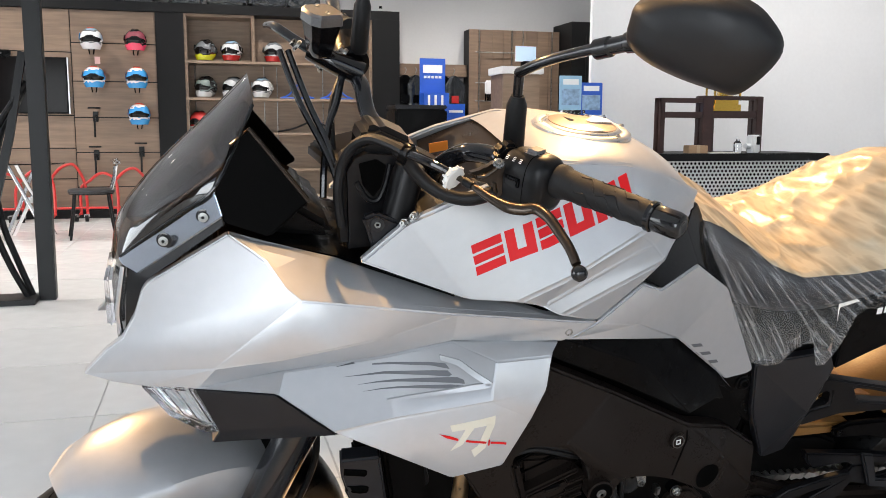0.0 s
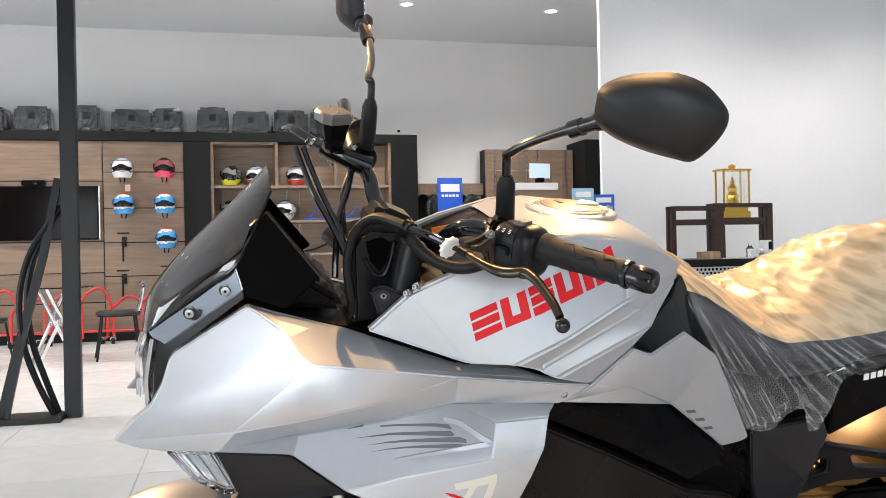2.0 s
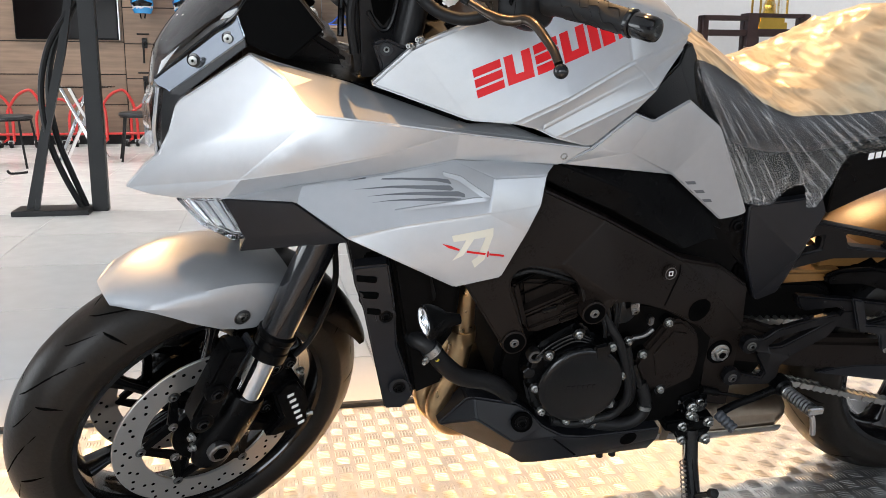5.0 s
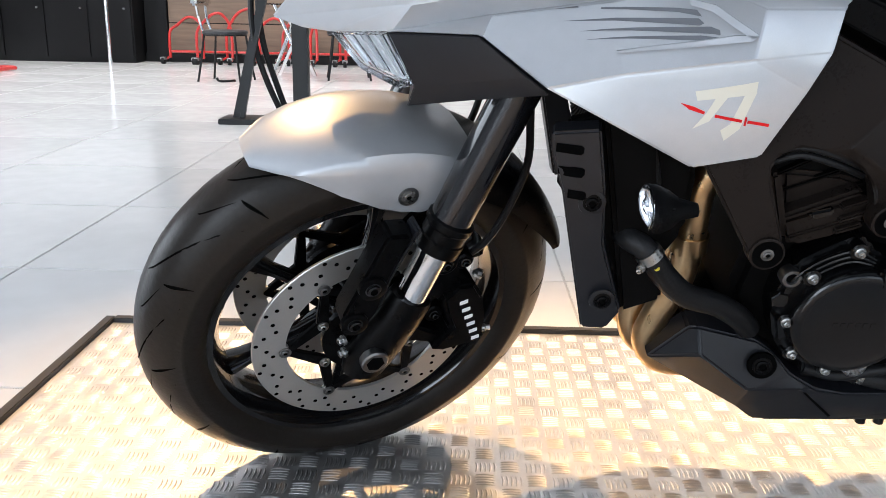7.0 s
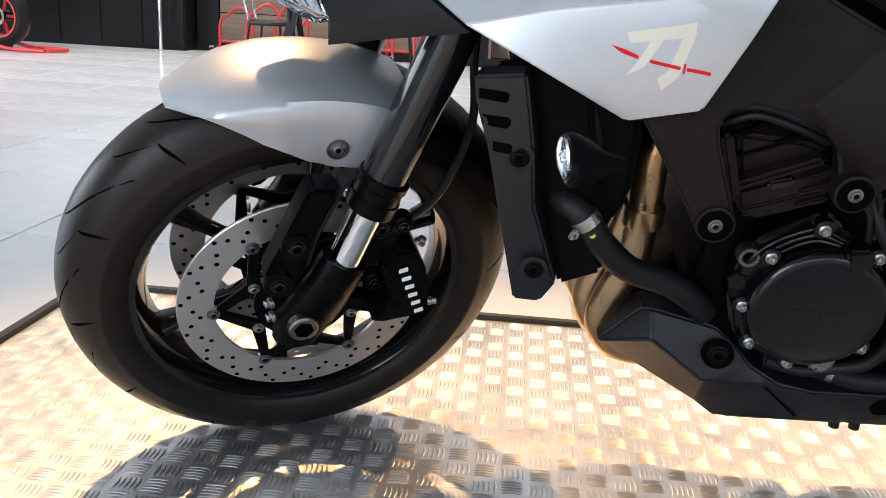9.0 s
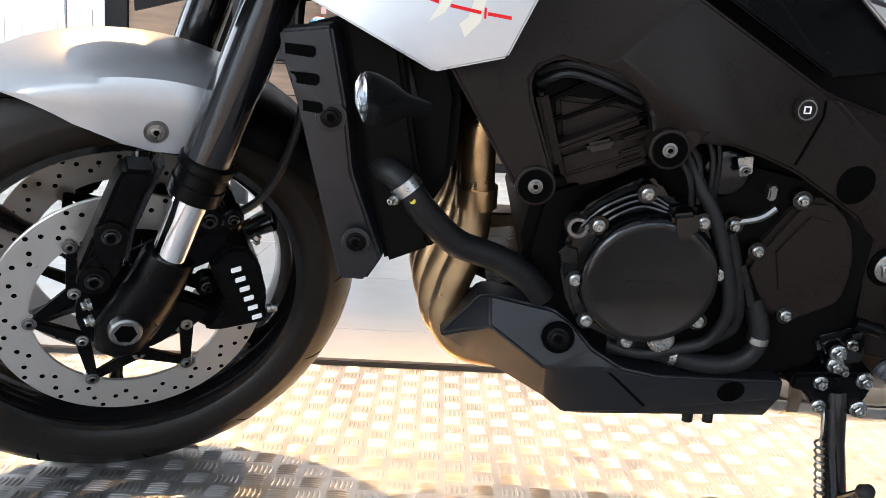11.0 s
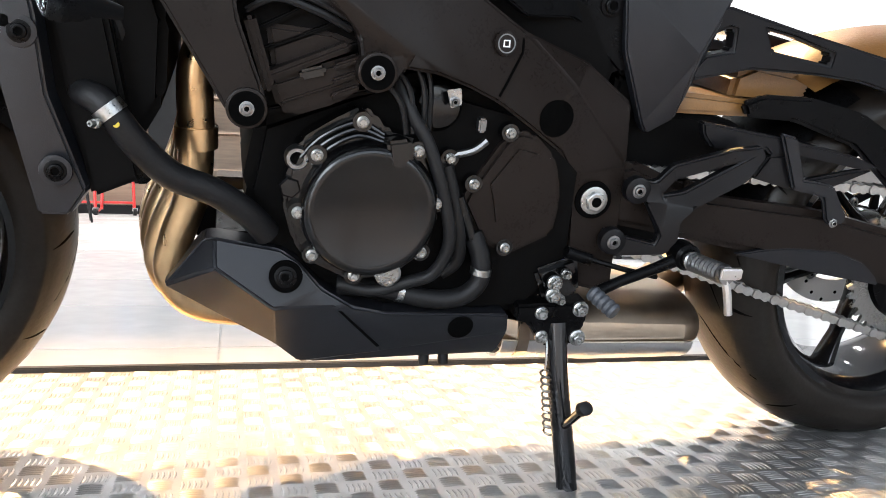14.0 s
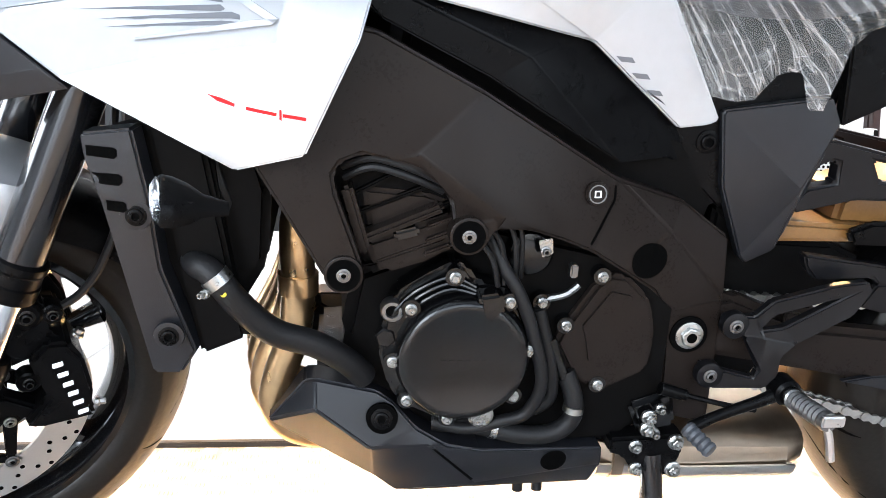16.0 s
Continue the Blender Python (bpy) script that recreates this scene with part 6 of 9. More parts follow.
part("cover_flange", prism([(0.584, 0.376), (0.572, 0.420), (0.577, 0.457), (0.590, 0.488), (0.607, 0.500), (0.633, 0.516), (0.653, 0.526), (0.668, 0.520), (0.681, 0.500), (0.702, 0.496), (0.722, 0.490), (0.744, 0.440), (0.747, 0.410), (0.735, 0.364), (0.700, 0.336), (0.652, 0.328), (0.600, 0.353)], -0.190, -0.140, 0.006), ENGINE_BLACK, moto)
part("pointer_rib", prism([(0.677, 0.494), (0.702, 0.498), (0.710, 0.480), (0.694, 0.460), (0.682, 0.468)], -0.2125, -0.185, 0.004), ENGINE_BLACK, gen)
for k in range(3):
    part("rib", tube([(0.590 + 0.006 * k, -0.191, 0.470 - 0.004 * k), (0.612 + 0.004 * k, -0.194, 0.494 - 0.006 * k), (0.648, -0.195, 0.510 - 0.007 * k), (0.676, -0.194, 0.498 - 0.004 * k)], 0.0026, 8), ENGINE_BLACK, gen)
for k in range(6):
    part("cover_mark_bar", box(0.640 + 0.0090 * k, 0.6462 + 0.0090 * k, -0.2112, -0.2100, 0.4120, 0.4190, 0.0005), ENGINE_BLACK, gen, "raised plain mark")
for x, z in ((0.652, 0.512), (0.714, 0.483), (0.739, 0.425), (0.726, 0.368), (0.652, 0.340), (0.605, 0.364), (0.588, 0.412), (0.606, 0.475)):
    part("bolt_boss", rod((x, -0.150, z), (x, -0.200, z), 0.0105, 18), ENGINE_BLACK, gen)
    bolt("cover_screw", (x, -0.200, z), LEFT, 0.0066, 0.008, moto, STEEL)
part("plug", lathe([(0, 0.0130), (0.012, 0.0130), (0.015, 0.0112), (0.015, 0.0075), (0.010, 0.0072)], (0.5863, -0.178, 0.4682), LEFT, 28), DULL_STEEL, eng, "hollow steel plug")
part("plug_hole", lathe([(0.0105, 0.0071), (0.0108, 0.0)], (0.5863, -0.178, 0.4682), LEFT, 20), GROOVE, eng)
part("oil_plug", lathe([(0, 0.0150), (0.010, 0.0150), (0.012, 0.012), (0.012, 0)], (0.692, -0.184, 0.339), LEFT, 24), STEEL, eng)
part("hex_plug", lathe([(0, 0.012), (0.012, 0.012), (0.014, 0.010), (0.014, 0)], (0.580, -0.178, 0.436), LEFT, 6), ENGINE_BLACK, eng)
# sprocket cover
spr = part("sprocket_cover", prism([(0.786, 0.432), (0.822, 0.490), (0.838, 0.502), (0.858, 0.500), (0.886, 0.474), (0.896, 0.448), (0.901, 0.418), (0.896, 0.378), (0.841, 0.350), (0.802, 0.372), (0.779, 0.415)], -0.164, -0.120, 0.006), FRAME_BLACK, moto, "black sprocket cover")
part("raised_panel", prism([(0.806, 0.440), (0.838, 0.486), (0.866, 0.480), (0.882, 0.446), (0.887, 0.412), (0.842, 0.382), (0.818, 0.392), (0.812, 0.420)], -0.1675, -0.160, 0.004), FRAME_BLACK, spr)
for x, z in ((0.827, 0.500), (0.790, 0.439), (0.836, 0.362), (0.759, 0.468)):
    part("bolt_boss", rod((x, -0.12, z), (x, -0.165, z), 0.0105, 18), ENGINE_BLACK, spr)
    bolt("cover_screw", (x, -0.165, z), LEFT, 0.0064, 0.008, moto, STEEL)
part("breather_pipe", tube([(0.760, -0.160, 0.470), (0.785, -0.165, 0.478), (0.800, -0.165, 0.490)], 0.0045, 8), DULL_STEEL, moto, "thin steel pipe")
part("shift_shaft", rod((0.772, -0.170, 0.425), (0.793, -0.170, 0.375), 0.0068, 12), ENGINE_BLACK, moto)
part("sensor_tab", box(0.787, 0.796, -0.172, -0.158, 0.500, 0.516, 0.002), DULL_STEEL, moto, "small metal sensor tab")
part("earth_tab", prism([(0.746, 0.546), (0.762, 0.549), (0.764, 0.531), (0.752, 0.526)], -0.176, -0.173, 0.001), STEEL, moto, "bright metal tab")
bolt("tab_bolt", (0.755, -0.176, 0.534), LEFT, 0.006, 0.006, moto, DULL_STEEL, hexed=False)
part("starter_motor", lathe([(-0.05, 0.029), (0.022, 0.029), (0.030, 0.024), (0.034, 0.012), (0.034, 0.0)], (0.742, -0.130, 0.525), LEFT, 28), ENGINE_BLACK, moto)
part("oil_hose", tube([(0.684, -0.160, 0.580), (0.695, -0.180, 0.545), (0.707, -0.190, 0.519), (0.725, -0.196, 0.491), (0.744, -0.198, 0.443), (0.759, -0.196, 0.382), (0.746, -0.190, 0.340), (0.717, -0.185, 0.326), (0.678, -0.178, 0.313), (0.640, -0.170, 0.318)], 0.0075, 12), RUBBER_SOFT, moto, "black rubber hose")
part("oil_hose", tube([(0.795, -0.165, 0.380), (0.806, -0.172, 0.350), (0.806, -0.174, 0.322), (0.785, -0.174, 0.303), (0.745, -0.172, 0.300), (0.690, -0.168, 0.312), (0.640, -0.160, 0.312)], 0.0115, 12), RUBBER_SOFT, moto, "black rubber hose")
part("cooling_hose", tube([(0.755, -0.165, 0.460), (0.772, -0.170, 0.400), (0.778, -0.168, 0.350), (0.760, -0.164, 0.330)], 0.009, 12), RUBBER_SOFT, moto)
for p in ([(0.668, -0.19, 0.560), (0.690, -0.2, 0.535), (0.700, -0.195, 0.500)], [(0.680, -0.18, 0.575), (0.702, -0.19, 0.545), (0.708, -0.19, 0.500)], [(0.700, -0.17, 0.585), (0.718, -0.18, 0.550), (0.722, -0.18, 0.500)], [(0.715, -0.16, 0.585), (0.728, -0.17, 0.55), (0.730, -0.17, 0.50)]):
    part("cable", tube(p, 0.0032, 6), RUBBER_SOFT, moto)
for x, y, z, d in ((0.807, -0.174, 0.336, (0.1, 0, 1)), (0.712, -0.170, 0.308, (1, 0, -0.2))):
    part("hose_clip", lathe([(-0.004, 0.0128), (0.004, 0.0128)], (x, y, z), d, 18), STEEL, moto, "zinc hose clip")
part("head_rib", prism([(0.567, 0.528), (0.638, 0.555), (0.640, 0.551), (0.569, 0.523)], -0.196, -0.175, 0.003), FRAME_BLACK, cyl)
for p in ([(0.530, -0.185, 0.628), (0.560, -0.196, 0.640), (0.600, -0.196, 0.630), (0.640, -0.190, 0.612)], [(0.532, -0.185, 0.616), (0.560, -0.194, 0.630), (0.600, -0.194, 0.620), (0.636, -0.188, 0.604)]):
    part("cable", tube(p, 0.0042, 8), RUBBER_SOFT, moto)

# radiator, hoses, exhaust
rad = part("radiator", prism([(0.335, 0.690), (0.372, 0.700), (0.420, 0.440), (0.378, 0.420)], -0.170, 0.170, 0.004), ENGINE_BLACK, moto, "black radiator")
for k in range(26):
    u = k / 25
    x, z = 0.330 + 0.044 * u, 0.682 - 0.250 * u
    part("fin", box(x - 0.0012, x + 0.001, -0.160, 0.160, z - 0.001, z + 0.001), ENGINE_DEEP, rad)
for mir in (False, True):
    s = 1 if mir else -1
    shroud = part("radiator_shroud", shell(dict(a=(0.284, -0.222, 0.664), b=(0.334, -0.232, 0.672), c=(0.346, -0.230, 0.600), d=(0.352, -0.226, 0.530), e=(0.382, -0.220, 0.436), f=(0.366, -0.222, 0.411), g=(0.337, -0.220, 0.411), h=(0.300, -0.226, 0.595), i=(0.286, -0.222, 0.640), j=(0.322, -0.232, 0.600)), ["a b c j i", "i j h", "h j c d e f g"], (0.004, 0.030, 0), 0.003, mirror=mir), GREY_PLASTIC, moto, "dark grey radiator side shroud")
    # slots are dark sheets on the solid shroud, painted as shade
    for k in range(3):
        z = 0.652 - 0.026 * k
        decal("shroud_slot", [[(0.290 + 0.004 * k, z - 0.009), (0.316 + 0.003 * k, z - 0.011), (0.319 + 0.003 * k, z - 0.008), (0.319 + 0.003 * k, z - 0.002), (0.316 + 0.003 * k, z), (0.290 + 0.004 * k, z + 0.001)]], [shroud], GROOVE, shroud, "slot drawn with painted shade", lift=0.0010, cuts=2, side=s)
    for x, z in ((0.333, 0.586), (0.357, 0.458)):
        part("bolt_well", lathe([(0, 0.0155), (0.002, 0.0150), (0.0025, 0.0125)], (x, s * 0.2285, z), (0, s, 0), 24), GREY_PLASTIC, shroud)
        bolt("shroud_bolt", (x, s * 0.2295, z), (0, s, 0), 0.0105, 0.005, shroud, BLACK_PLASTIC, hexed=False)
    face = Vector((-0.88, s * 0.40, 0.24)).normalized()
    up = Vector((-0.20, -s * 0.60, 0.75))
    up = (up - face * up.dot(face)).normalized()
    wide = up.cross(face) * (1 if s < 0 else -1)
    heart = Vector((0.371, s * 0.318, 0.629))
    leaf = spline([(u, v, 0) for u, v in ((0.0, -0.027), (0.010, -0.014), (0.012, 0.008), (0.007, 0.021), (-0.004, 0.024), (-0.011, 0.013), (-0.010, -0.008), (0.0, -0.027))], 3)[:-1]

    def slice_at(k, depth):
        return [heart + wide * (p.x * k * 0.88) + up * (p.y * k * 0.95) - face * (depth * 0.8) for p in leaf]
    ind = part("indicator", loft([slice_at(0.94, 0.001), slice_at(1.04, 0.004), slice_at(1.02, 0.016), slice_at(0.82, 0.034), slice_at(0.48, 0.050), slice_at(0.30, 0.080)]), BLACK_PLASTIC, moto, "black indicator with a clear lens", sharp=40)
    part("lens", loft([slice_at(0.15, -0.007), slice_at(0.62, -0.006), slice_at(0.92, -0.002), slice_at(0.95, 0.0005)]), CLEAR, ind, "clear indicator lens", sharp=50)
    part("reflector", loft([slice_at(0.80, -0.0005), slice_at(0.45, 0.0004), slice_at(0.10, -0.003)]), CHROME, ind, "bright indicator reflector", sharp=10)
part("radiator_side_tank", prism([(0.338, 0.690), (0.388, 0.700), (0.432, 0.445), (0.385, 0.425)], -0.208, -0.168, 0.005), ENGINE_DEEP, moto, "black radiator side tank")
# dark plate added to close the bright gap beside the fins
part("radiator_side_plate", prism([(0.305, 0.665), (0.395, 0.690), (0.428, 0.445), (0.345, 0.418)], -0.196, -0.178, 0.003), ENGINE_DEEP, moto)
part("radiator_fan_shroud", prism([(0.370, 0.680), (0.432, 0.690), (0.458, 0.600), (0.454, 0.520), (0.425, 0.470), (0.405, 0.460)], -0.180, 0.150, 0.01), ENGINE_DEEP, moto, "black fan shroud behind the radiator, with shade in its colour")
for p, r in (([(0.395, -0.17, 0.650), (0.405, -0.18, 0.610), (0.415, -0.17, 0.570), (0.405, -0.15, 0.540)], 0.007), ([(0.385, -0.16, 0.640), (0.398, -0.175, 0.600), (0.420, -0.165, 0.580)], 0.005), ([(0.41, -0.15, 0.66), (0.43, -0.16, 0.62), (0.425, -0.15, 0.58)], 0.004)):
    part("cable", tube(p, r, 8), RUBBER_SOFT, moto)
hose = part("radiator_hose", tube([(0.365, -0.150, 0.530), (0.382, -0.205, 0.529), (0.397, -0.218, 0.525), (0.410, -0.221, 0.511), (0.429, -0.214, 0.483), (0.460, -0.203, 0.450), (0.503, -0.190, 0.429), (0.537, -0.178, 0.403), (0.559, -0.165, 0.376)], [0.013, 0.0135, 0.014, 0.0145, 0.0148, 0.0150, 0.0150, 0.0150, 0.015], 18), RUBBER_SOFT, moto, "thick black radiator hose")
part("hose_clamp", lathe([(-0.006, 0.0160), (0.006, 0.0160)], (0.406, -0.221, 0.516), (0.60, -0.10, -0.74), 24), STEEL, hose, "steel hose clamp")
bolt("clamp_screw", (0.396, -0.233, 0.506), (-0.4, -0.8, 0.1), 0.005, 0.012, hose, STEEL)
part("paint_dot", lathe([(0, 0.0036), (0.0008, 0.003), (0.0008, 0)], (0.413, -0.234, 0.506), (-0.1, -1, 0.1), 12), flat("yellow_paint", (0.45, 0.36, 0.02), 0.5), hose, "yellow paint dot")
part("drain_bracket", lathe([(-0.01, 0.012), (0.008, 0.012), (0.010, 0.008)], (0.428, -0.155, 0.440), LEFT, 20), BLACK_PLASTIC, moto)
fan = (0.0, -0.014, -0.024, -0.030)
for k, y in enumerate((-0.115, -0.060, 0.030, 0.100)):
    f = fan[k]
    part("exhaust_header", tube([(0.505, y, 0.595), (0.482, y, 0.548), (0.482 + 0.3 * f, y * 0.96, 0.463), (0.477 + 0.7 * f, y * 0.90, 0.402), (0.459 + f, y * 0.84, 0.345), (0.453 + f, y * 0.78, 0.298), (0.480 + f, y * 0.70, 0.258), (0.550, y * 0.55, 0.240), (0.640, y * 0.4, 0.240)], 0.0198, 18, steps=8), HEADER, moto, "heat-tinted steel exhaust header")
    part("header_flange", lathe([(-0.008, 0.032), (0.006, 0.032)], (0.503, y, 0.590), (0.5, 0, 0.6), 20), HEADER, moto)
part("header_joint", lathe([(-0.012, 0.0238), (0.012, 0.0238)], (0.482, -0.110, 0.470), (0.0, 0, 1), 20), HEADER, moto)
muf = part("silencer_box", loft([[(x, 0.01 + w * math.cos(a), z + h * math.copysign(abs(math.sin(a)) ** 0.7, math.sin(a))) for a in (2 * math.pi * k / 24 for k in range(24))] for x, w, h, z in ((0.700, 0.05, 0.025, 0.235), (0.830, 0.08, 0.035, 0.225), (0.890, 0.115, 0.048, 0.218), (1.000, 0.120, 0.052, 0.215), (1.140, 0.110, 0.046, 0.208), (1.180, 0.080, 0.034, 0.204), (1.190, 0.05, 0.02, 0.204))]), MUFFLER, moto, "dull steel silencer box under the engine")
part("heat_shield", loft([[(x, 0.01 + w * math.cos(a), z + h * math.sin(a)) for a in (math.pi + math.pi * k / 14 for k in range(15))] + [(x, 0.01 + (w - 0.004) * math.cos(a), z + (h - 0.004) * math.sin(a)) for a in (2 * math.pi - math.pi * k / 14 for k in range(15))] for x, w, h, z in ((0.870, 0.118, 0.056, 0.212), (1.0, 0.126, 0.060, 0.210), (1.150, 0.118, 0.054, 0.204))]), ALU, muf, "bright lower heat shield")
part("silencer_band", loft([[(x, 0.01 + 0.117 * k * math.cos(a), 0.217 + 0.051 * k * math.copysign(abs(math.sin(a)) ** 0.7, math.sin(a))) for a in (2 * math.pi * n / 24 for n in range(24))] for x, k in ((0.890, 1.0), (0.890, 1.05), (0.905, 1.05), (0.905, 1.0))]), MUFFLER, muf)
part("outlet_pipe", tube([(1.15, 0.06, 0.21), (1.22, 0.11, 0.22), (1.34, 0.15, 0.26)], 0.035, 18), MUFFLER, moto)

# belly pan
PAN = dict(a=(0.446, -0.130, 0.300), b=(0.490, -0.145, 0.361), b2=(0.502, -0.150, 0.365), c=(0.574, -0.168, 0.358), d=(0.593, -0.176, 0.347), e=(0.620, -0.184, 0.318), f=(0.656, -0.186, 0.296), g=(0.697, -0.184, 0.287), h=(0.852, -0.165, 0.275), i=(0.855, -0.160, 0.248), j=(0.845, -0.150, 0.216), k=(0.601, -0.146, 0.207), l=(0.572, -0.150, 0.233), m=(0.566, -0.192, 0.296), n=(0.503, -0.176, 0.339), o=(0.633, -0.190, 0.299), p=(0.695, -0.172, 0.231), q=(0.638, -0.189, 0.292))
PAN_FACES = ["a b b2 n", "b2 c d e m n", "a n m l", "e f o m", "f g q o", "m o q p k l", "q g h i p", "p i j k"]
for mir in (False, True):
    s = 1 if mir else -1
    pan = part("belly_pan", shell(PAN, PAN_FACES, (0, 0.04, 0), 0.004, mirror=mir), GREY_PLASTIC, moto, "dark grey faceted belly pan")
    # well, slot and hole: black sheets that paint shade on the pan
    part("bolt_well", lathe([(-0.003, 0.0185), (0.0012, 0.0180), (0.0014, 0.0)], (0.579, s * 0.1868, 0.333), (-0.1, s, 0.2), 28), GROOVE, pan, "bolt recess drawn with painted shade")
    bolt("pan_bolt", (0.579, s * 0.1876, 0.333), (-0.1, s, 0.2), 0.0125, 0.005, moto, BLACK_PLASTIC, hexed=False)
    decal("pan_slot", [[(0.639, 0.292), (0.643, 0.292), (0.692, 0.241), (0.689, 0.239)]], [pan], GROOVE, pan, "narrow slot drawn with painted shade", lift=0.0010, cuts=2, side=s)
    decal("pan_hole", [[(0.791 + 0.0165 * math.cos(q), 0.261 + 0.0155 * math.sin(q)) for q in (math.pi * k / 12 for k in range(24))]], [pan], GROOVE, pan, "round hole drawn with painted shade", lift=0.0010, cuts=2, side=s)
part("pan_floor", box(0.60, 0.82, -0.130, 0.130, 0.226, 0.262, 0.01), BLACK_PLASTIC, moto)
part("pan_front", prism([(0.500, 0.350), (0.520, 0.285), (0.60, 0.245), (0.60, 0.36)], -0.10, 0.10, 0.01), BLACK_PLASTIC, moto)
for x in (0.757, 0.782):
    part("drain_tube", rod((x, -0.13, 0.235), (x + 0.001, -0.135, 0.196), 0.0068, 14), RUBBER_SOFT, moto)

# side stand, controls
stand = part("side_stand", tube([(0.918, -0.158, 0.262), (0.922, -0.175, 0.200), (0.935, -0.215, 0.085), (0.945, -0.250, -0.024)], [0.0145, 0.0140, 0.0135, 0.0125], 14, smooth=False), GLOSS_BLACK, moto, "gloss black side stand")
part("stand_bracket", prism([(0.860, 0.288), (0.955, 0.292), (0.955, 0.262), (0.940, 0.232), (0.900, 0.232), (0.880, 0.262), (0.860, 0.268)], -0.168, -0.135, 0.004), BLACK_PLASTIC, stand, "black stand bracket")
part("stand_foot", box(0.925, 0.985, -0.275, -0.235, -0.054, -0.046, 0.002), GLOSS_BLACK, stand)
part("kick_peg", tube([(0.928, -0.200, 0.134), (0.930, -0.225, 0.161), (0.928, -0.255, 0.192)], 0.0055, 10), GLOSS_BLACK, stand, "short kick peg")
part("peg_tip", lathe([(-0.008, 0.005), (-0.006, 0.0085), (0.006, 0.0085), (0.008, 0.005)], (0.928, -0.255, 0.192), (0.05, -0.4, 0.3), 14), RUBBER_SOFT, stand)
spring = [(0.903 + 0.0052 * math.cos(q * 0.9), -0.180 - 0.0006 * q + 0.0052 * math.sin(q * 0.9), 0.205 - 0.0011 * q) for q in range(64)]
part("return_spring", tube(spring, 0.0016, 6, smooth=False), STEEL, stand, "coiled steel return spring")
part("spring_hook", tube([(0.905, -0.165, 0.250), (0.904, -0.178, 0.225), (0.903, -0.182, 0.205)], 0.0016, 6), STEEL, stand)
for x, z, r in ((0.945, 0.244, 0.013), (0.897, 0.246, 0.0105), (0.893, 0.278, 0.0105), (0.944, 0.283, 0.0125), (0.915, 0.296, 0.008), (0.905, 0.318, 0.012), (0.918, 0.330, 0.008), (0.905, 0.302, 0.012)):
    bolt("bracket_bolt", (x, -0.166, z), LEFT, r * 0.82, 0.012, moto, STEEL)
part("linkage_cover", prism([(0.880, 0.330), (0.935, 0.350), (0.945, 0.300), (0.900, 0.285)], -0.160, -0.120, 0.006), ENGINE_BLACK, moto)
part("shift_link", rod((0.912, -0.172, 0.360), (0.945, -0.172, 0.350), 0.0075, 14), BLACK_PLASTIC, moto)
part("link_rod", tube([(0.925, -0.172, 0.356), (0.990, -0.172, 0.338), (1.040, -0.168, 0.326)], 0.0035, 8), BLACK_PLASTIC, moto)
shift = part("shift_lever", tube([(1.066, -0.180, 0.358), (1.035, -0.178, 0.343), (0.985, -0.176, 0.322), (0.955, -0.180, 0.310)], [0.010, 0.0075, 0.007, 0.008], 12), BLACK_PLASTIC, moto, "black gear shift lever")
part("toe_rubber", lathe([(k * 0.004, 0.0105 if k % 2 else 0.0090) for k in range(11)], (0.948, -0.183, 0.312), (0.50, -0.80, -0.35), 18), material("grey_blue_rubber", (0.040, 0.044, 0.052), 0.5, grain=0.1, scale=300), shift, "ribbed toe rubber")
part("lever_boss", lathe([(-0.012, 0.017), (0.012, 0.017), (0.016, 0.013)], (1.067, -0.176, 0.359), LEFT, 24), BLACK_PLASTIC, shift)
bolt("boss_bolt", (1.067, -0.192, 0.359), LEFT, 0.009, 0.005, shift, STEEL, hexed=False)
HANGER_BLACK = material("satin_black_cast_hanger", (0.0050, 0.0050, 0.0058), 0.32, grain=0.15, scale=400, rough_var=0.05, spec=0.16)
HANG = dict(b0=(0.990, -0.150, 0.445), b1=(0.988, -0.150, 0.425), b2=(1.016, -0.152, 0.421), c=(1.026, -0.156, 0.446), d=(1.041, -0.164, 0.469), e=(1.113, -0.170, 0.492), f=(1.151, -0.172, 0.498), g=(1.159, -0.172, 0.484), h=(1.139, -0.174, 0.454), i=(1.076, -0.174, 0.418), j=(1.037, -0.166, 0.423), p=(1.033, -0.160, 0.429), q=(1.046, -0.165, 0.451), r=(1.125, -0.171, 0.477), s=(1.056, -0.168, 0.436), k=(1.058, -0.174, 0.400), k1=(1.058, -0.174, 0.374), l=(1.047, -0.170, 0.356), m=(0.987, -0.152, 0.347), n=(0.967, -0.150, 0.355), o=(0.969, -0.150, 0.382), w0=(0.992, -0.152, 0.374), w=(1.032, -0.164, 0.368), v=(1.036, -0.166, 0.380), u=(1.018, -0.156, 0.416))
HANG_FACES = ["b0 c p j b2 b1", "c d q p", "d e r q", "e f g h r", "h i s r", "i j p s", "b2 j v u", "j i k v", "k k1 v", "k1 l w v", "l m w0 w", "m n o w0"]
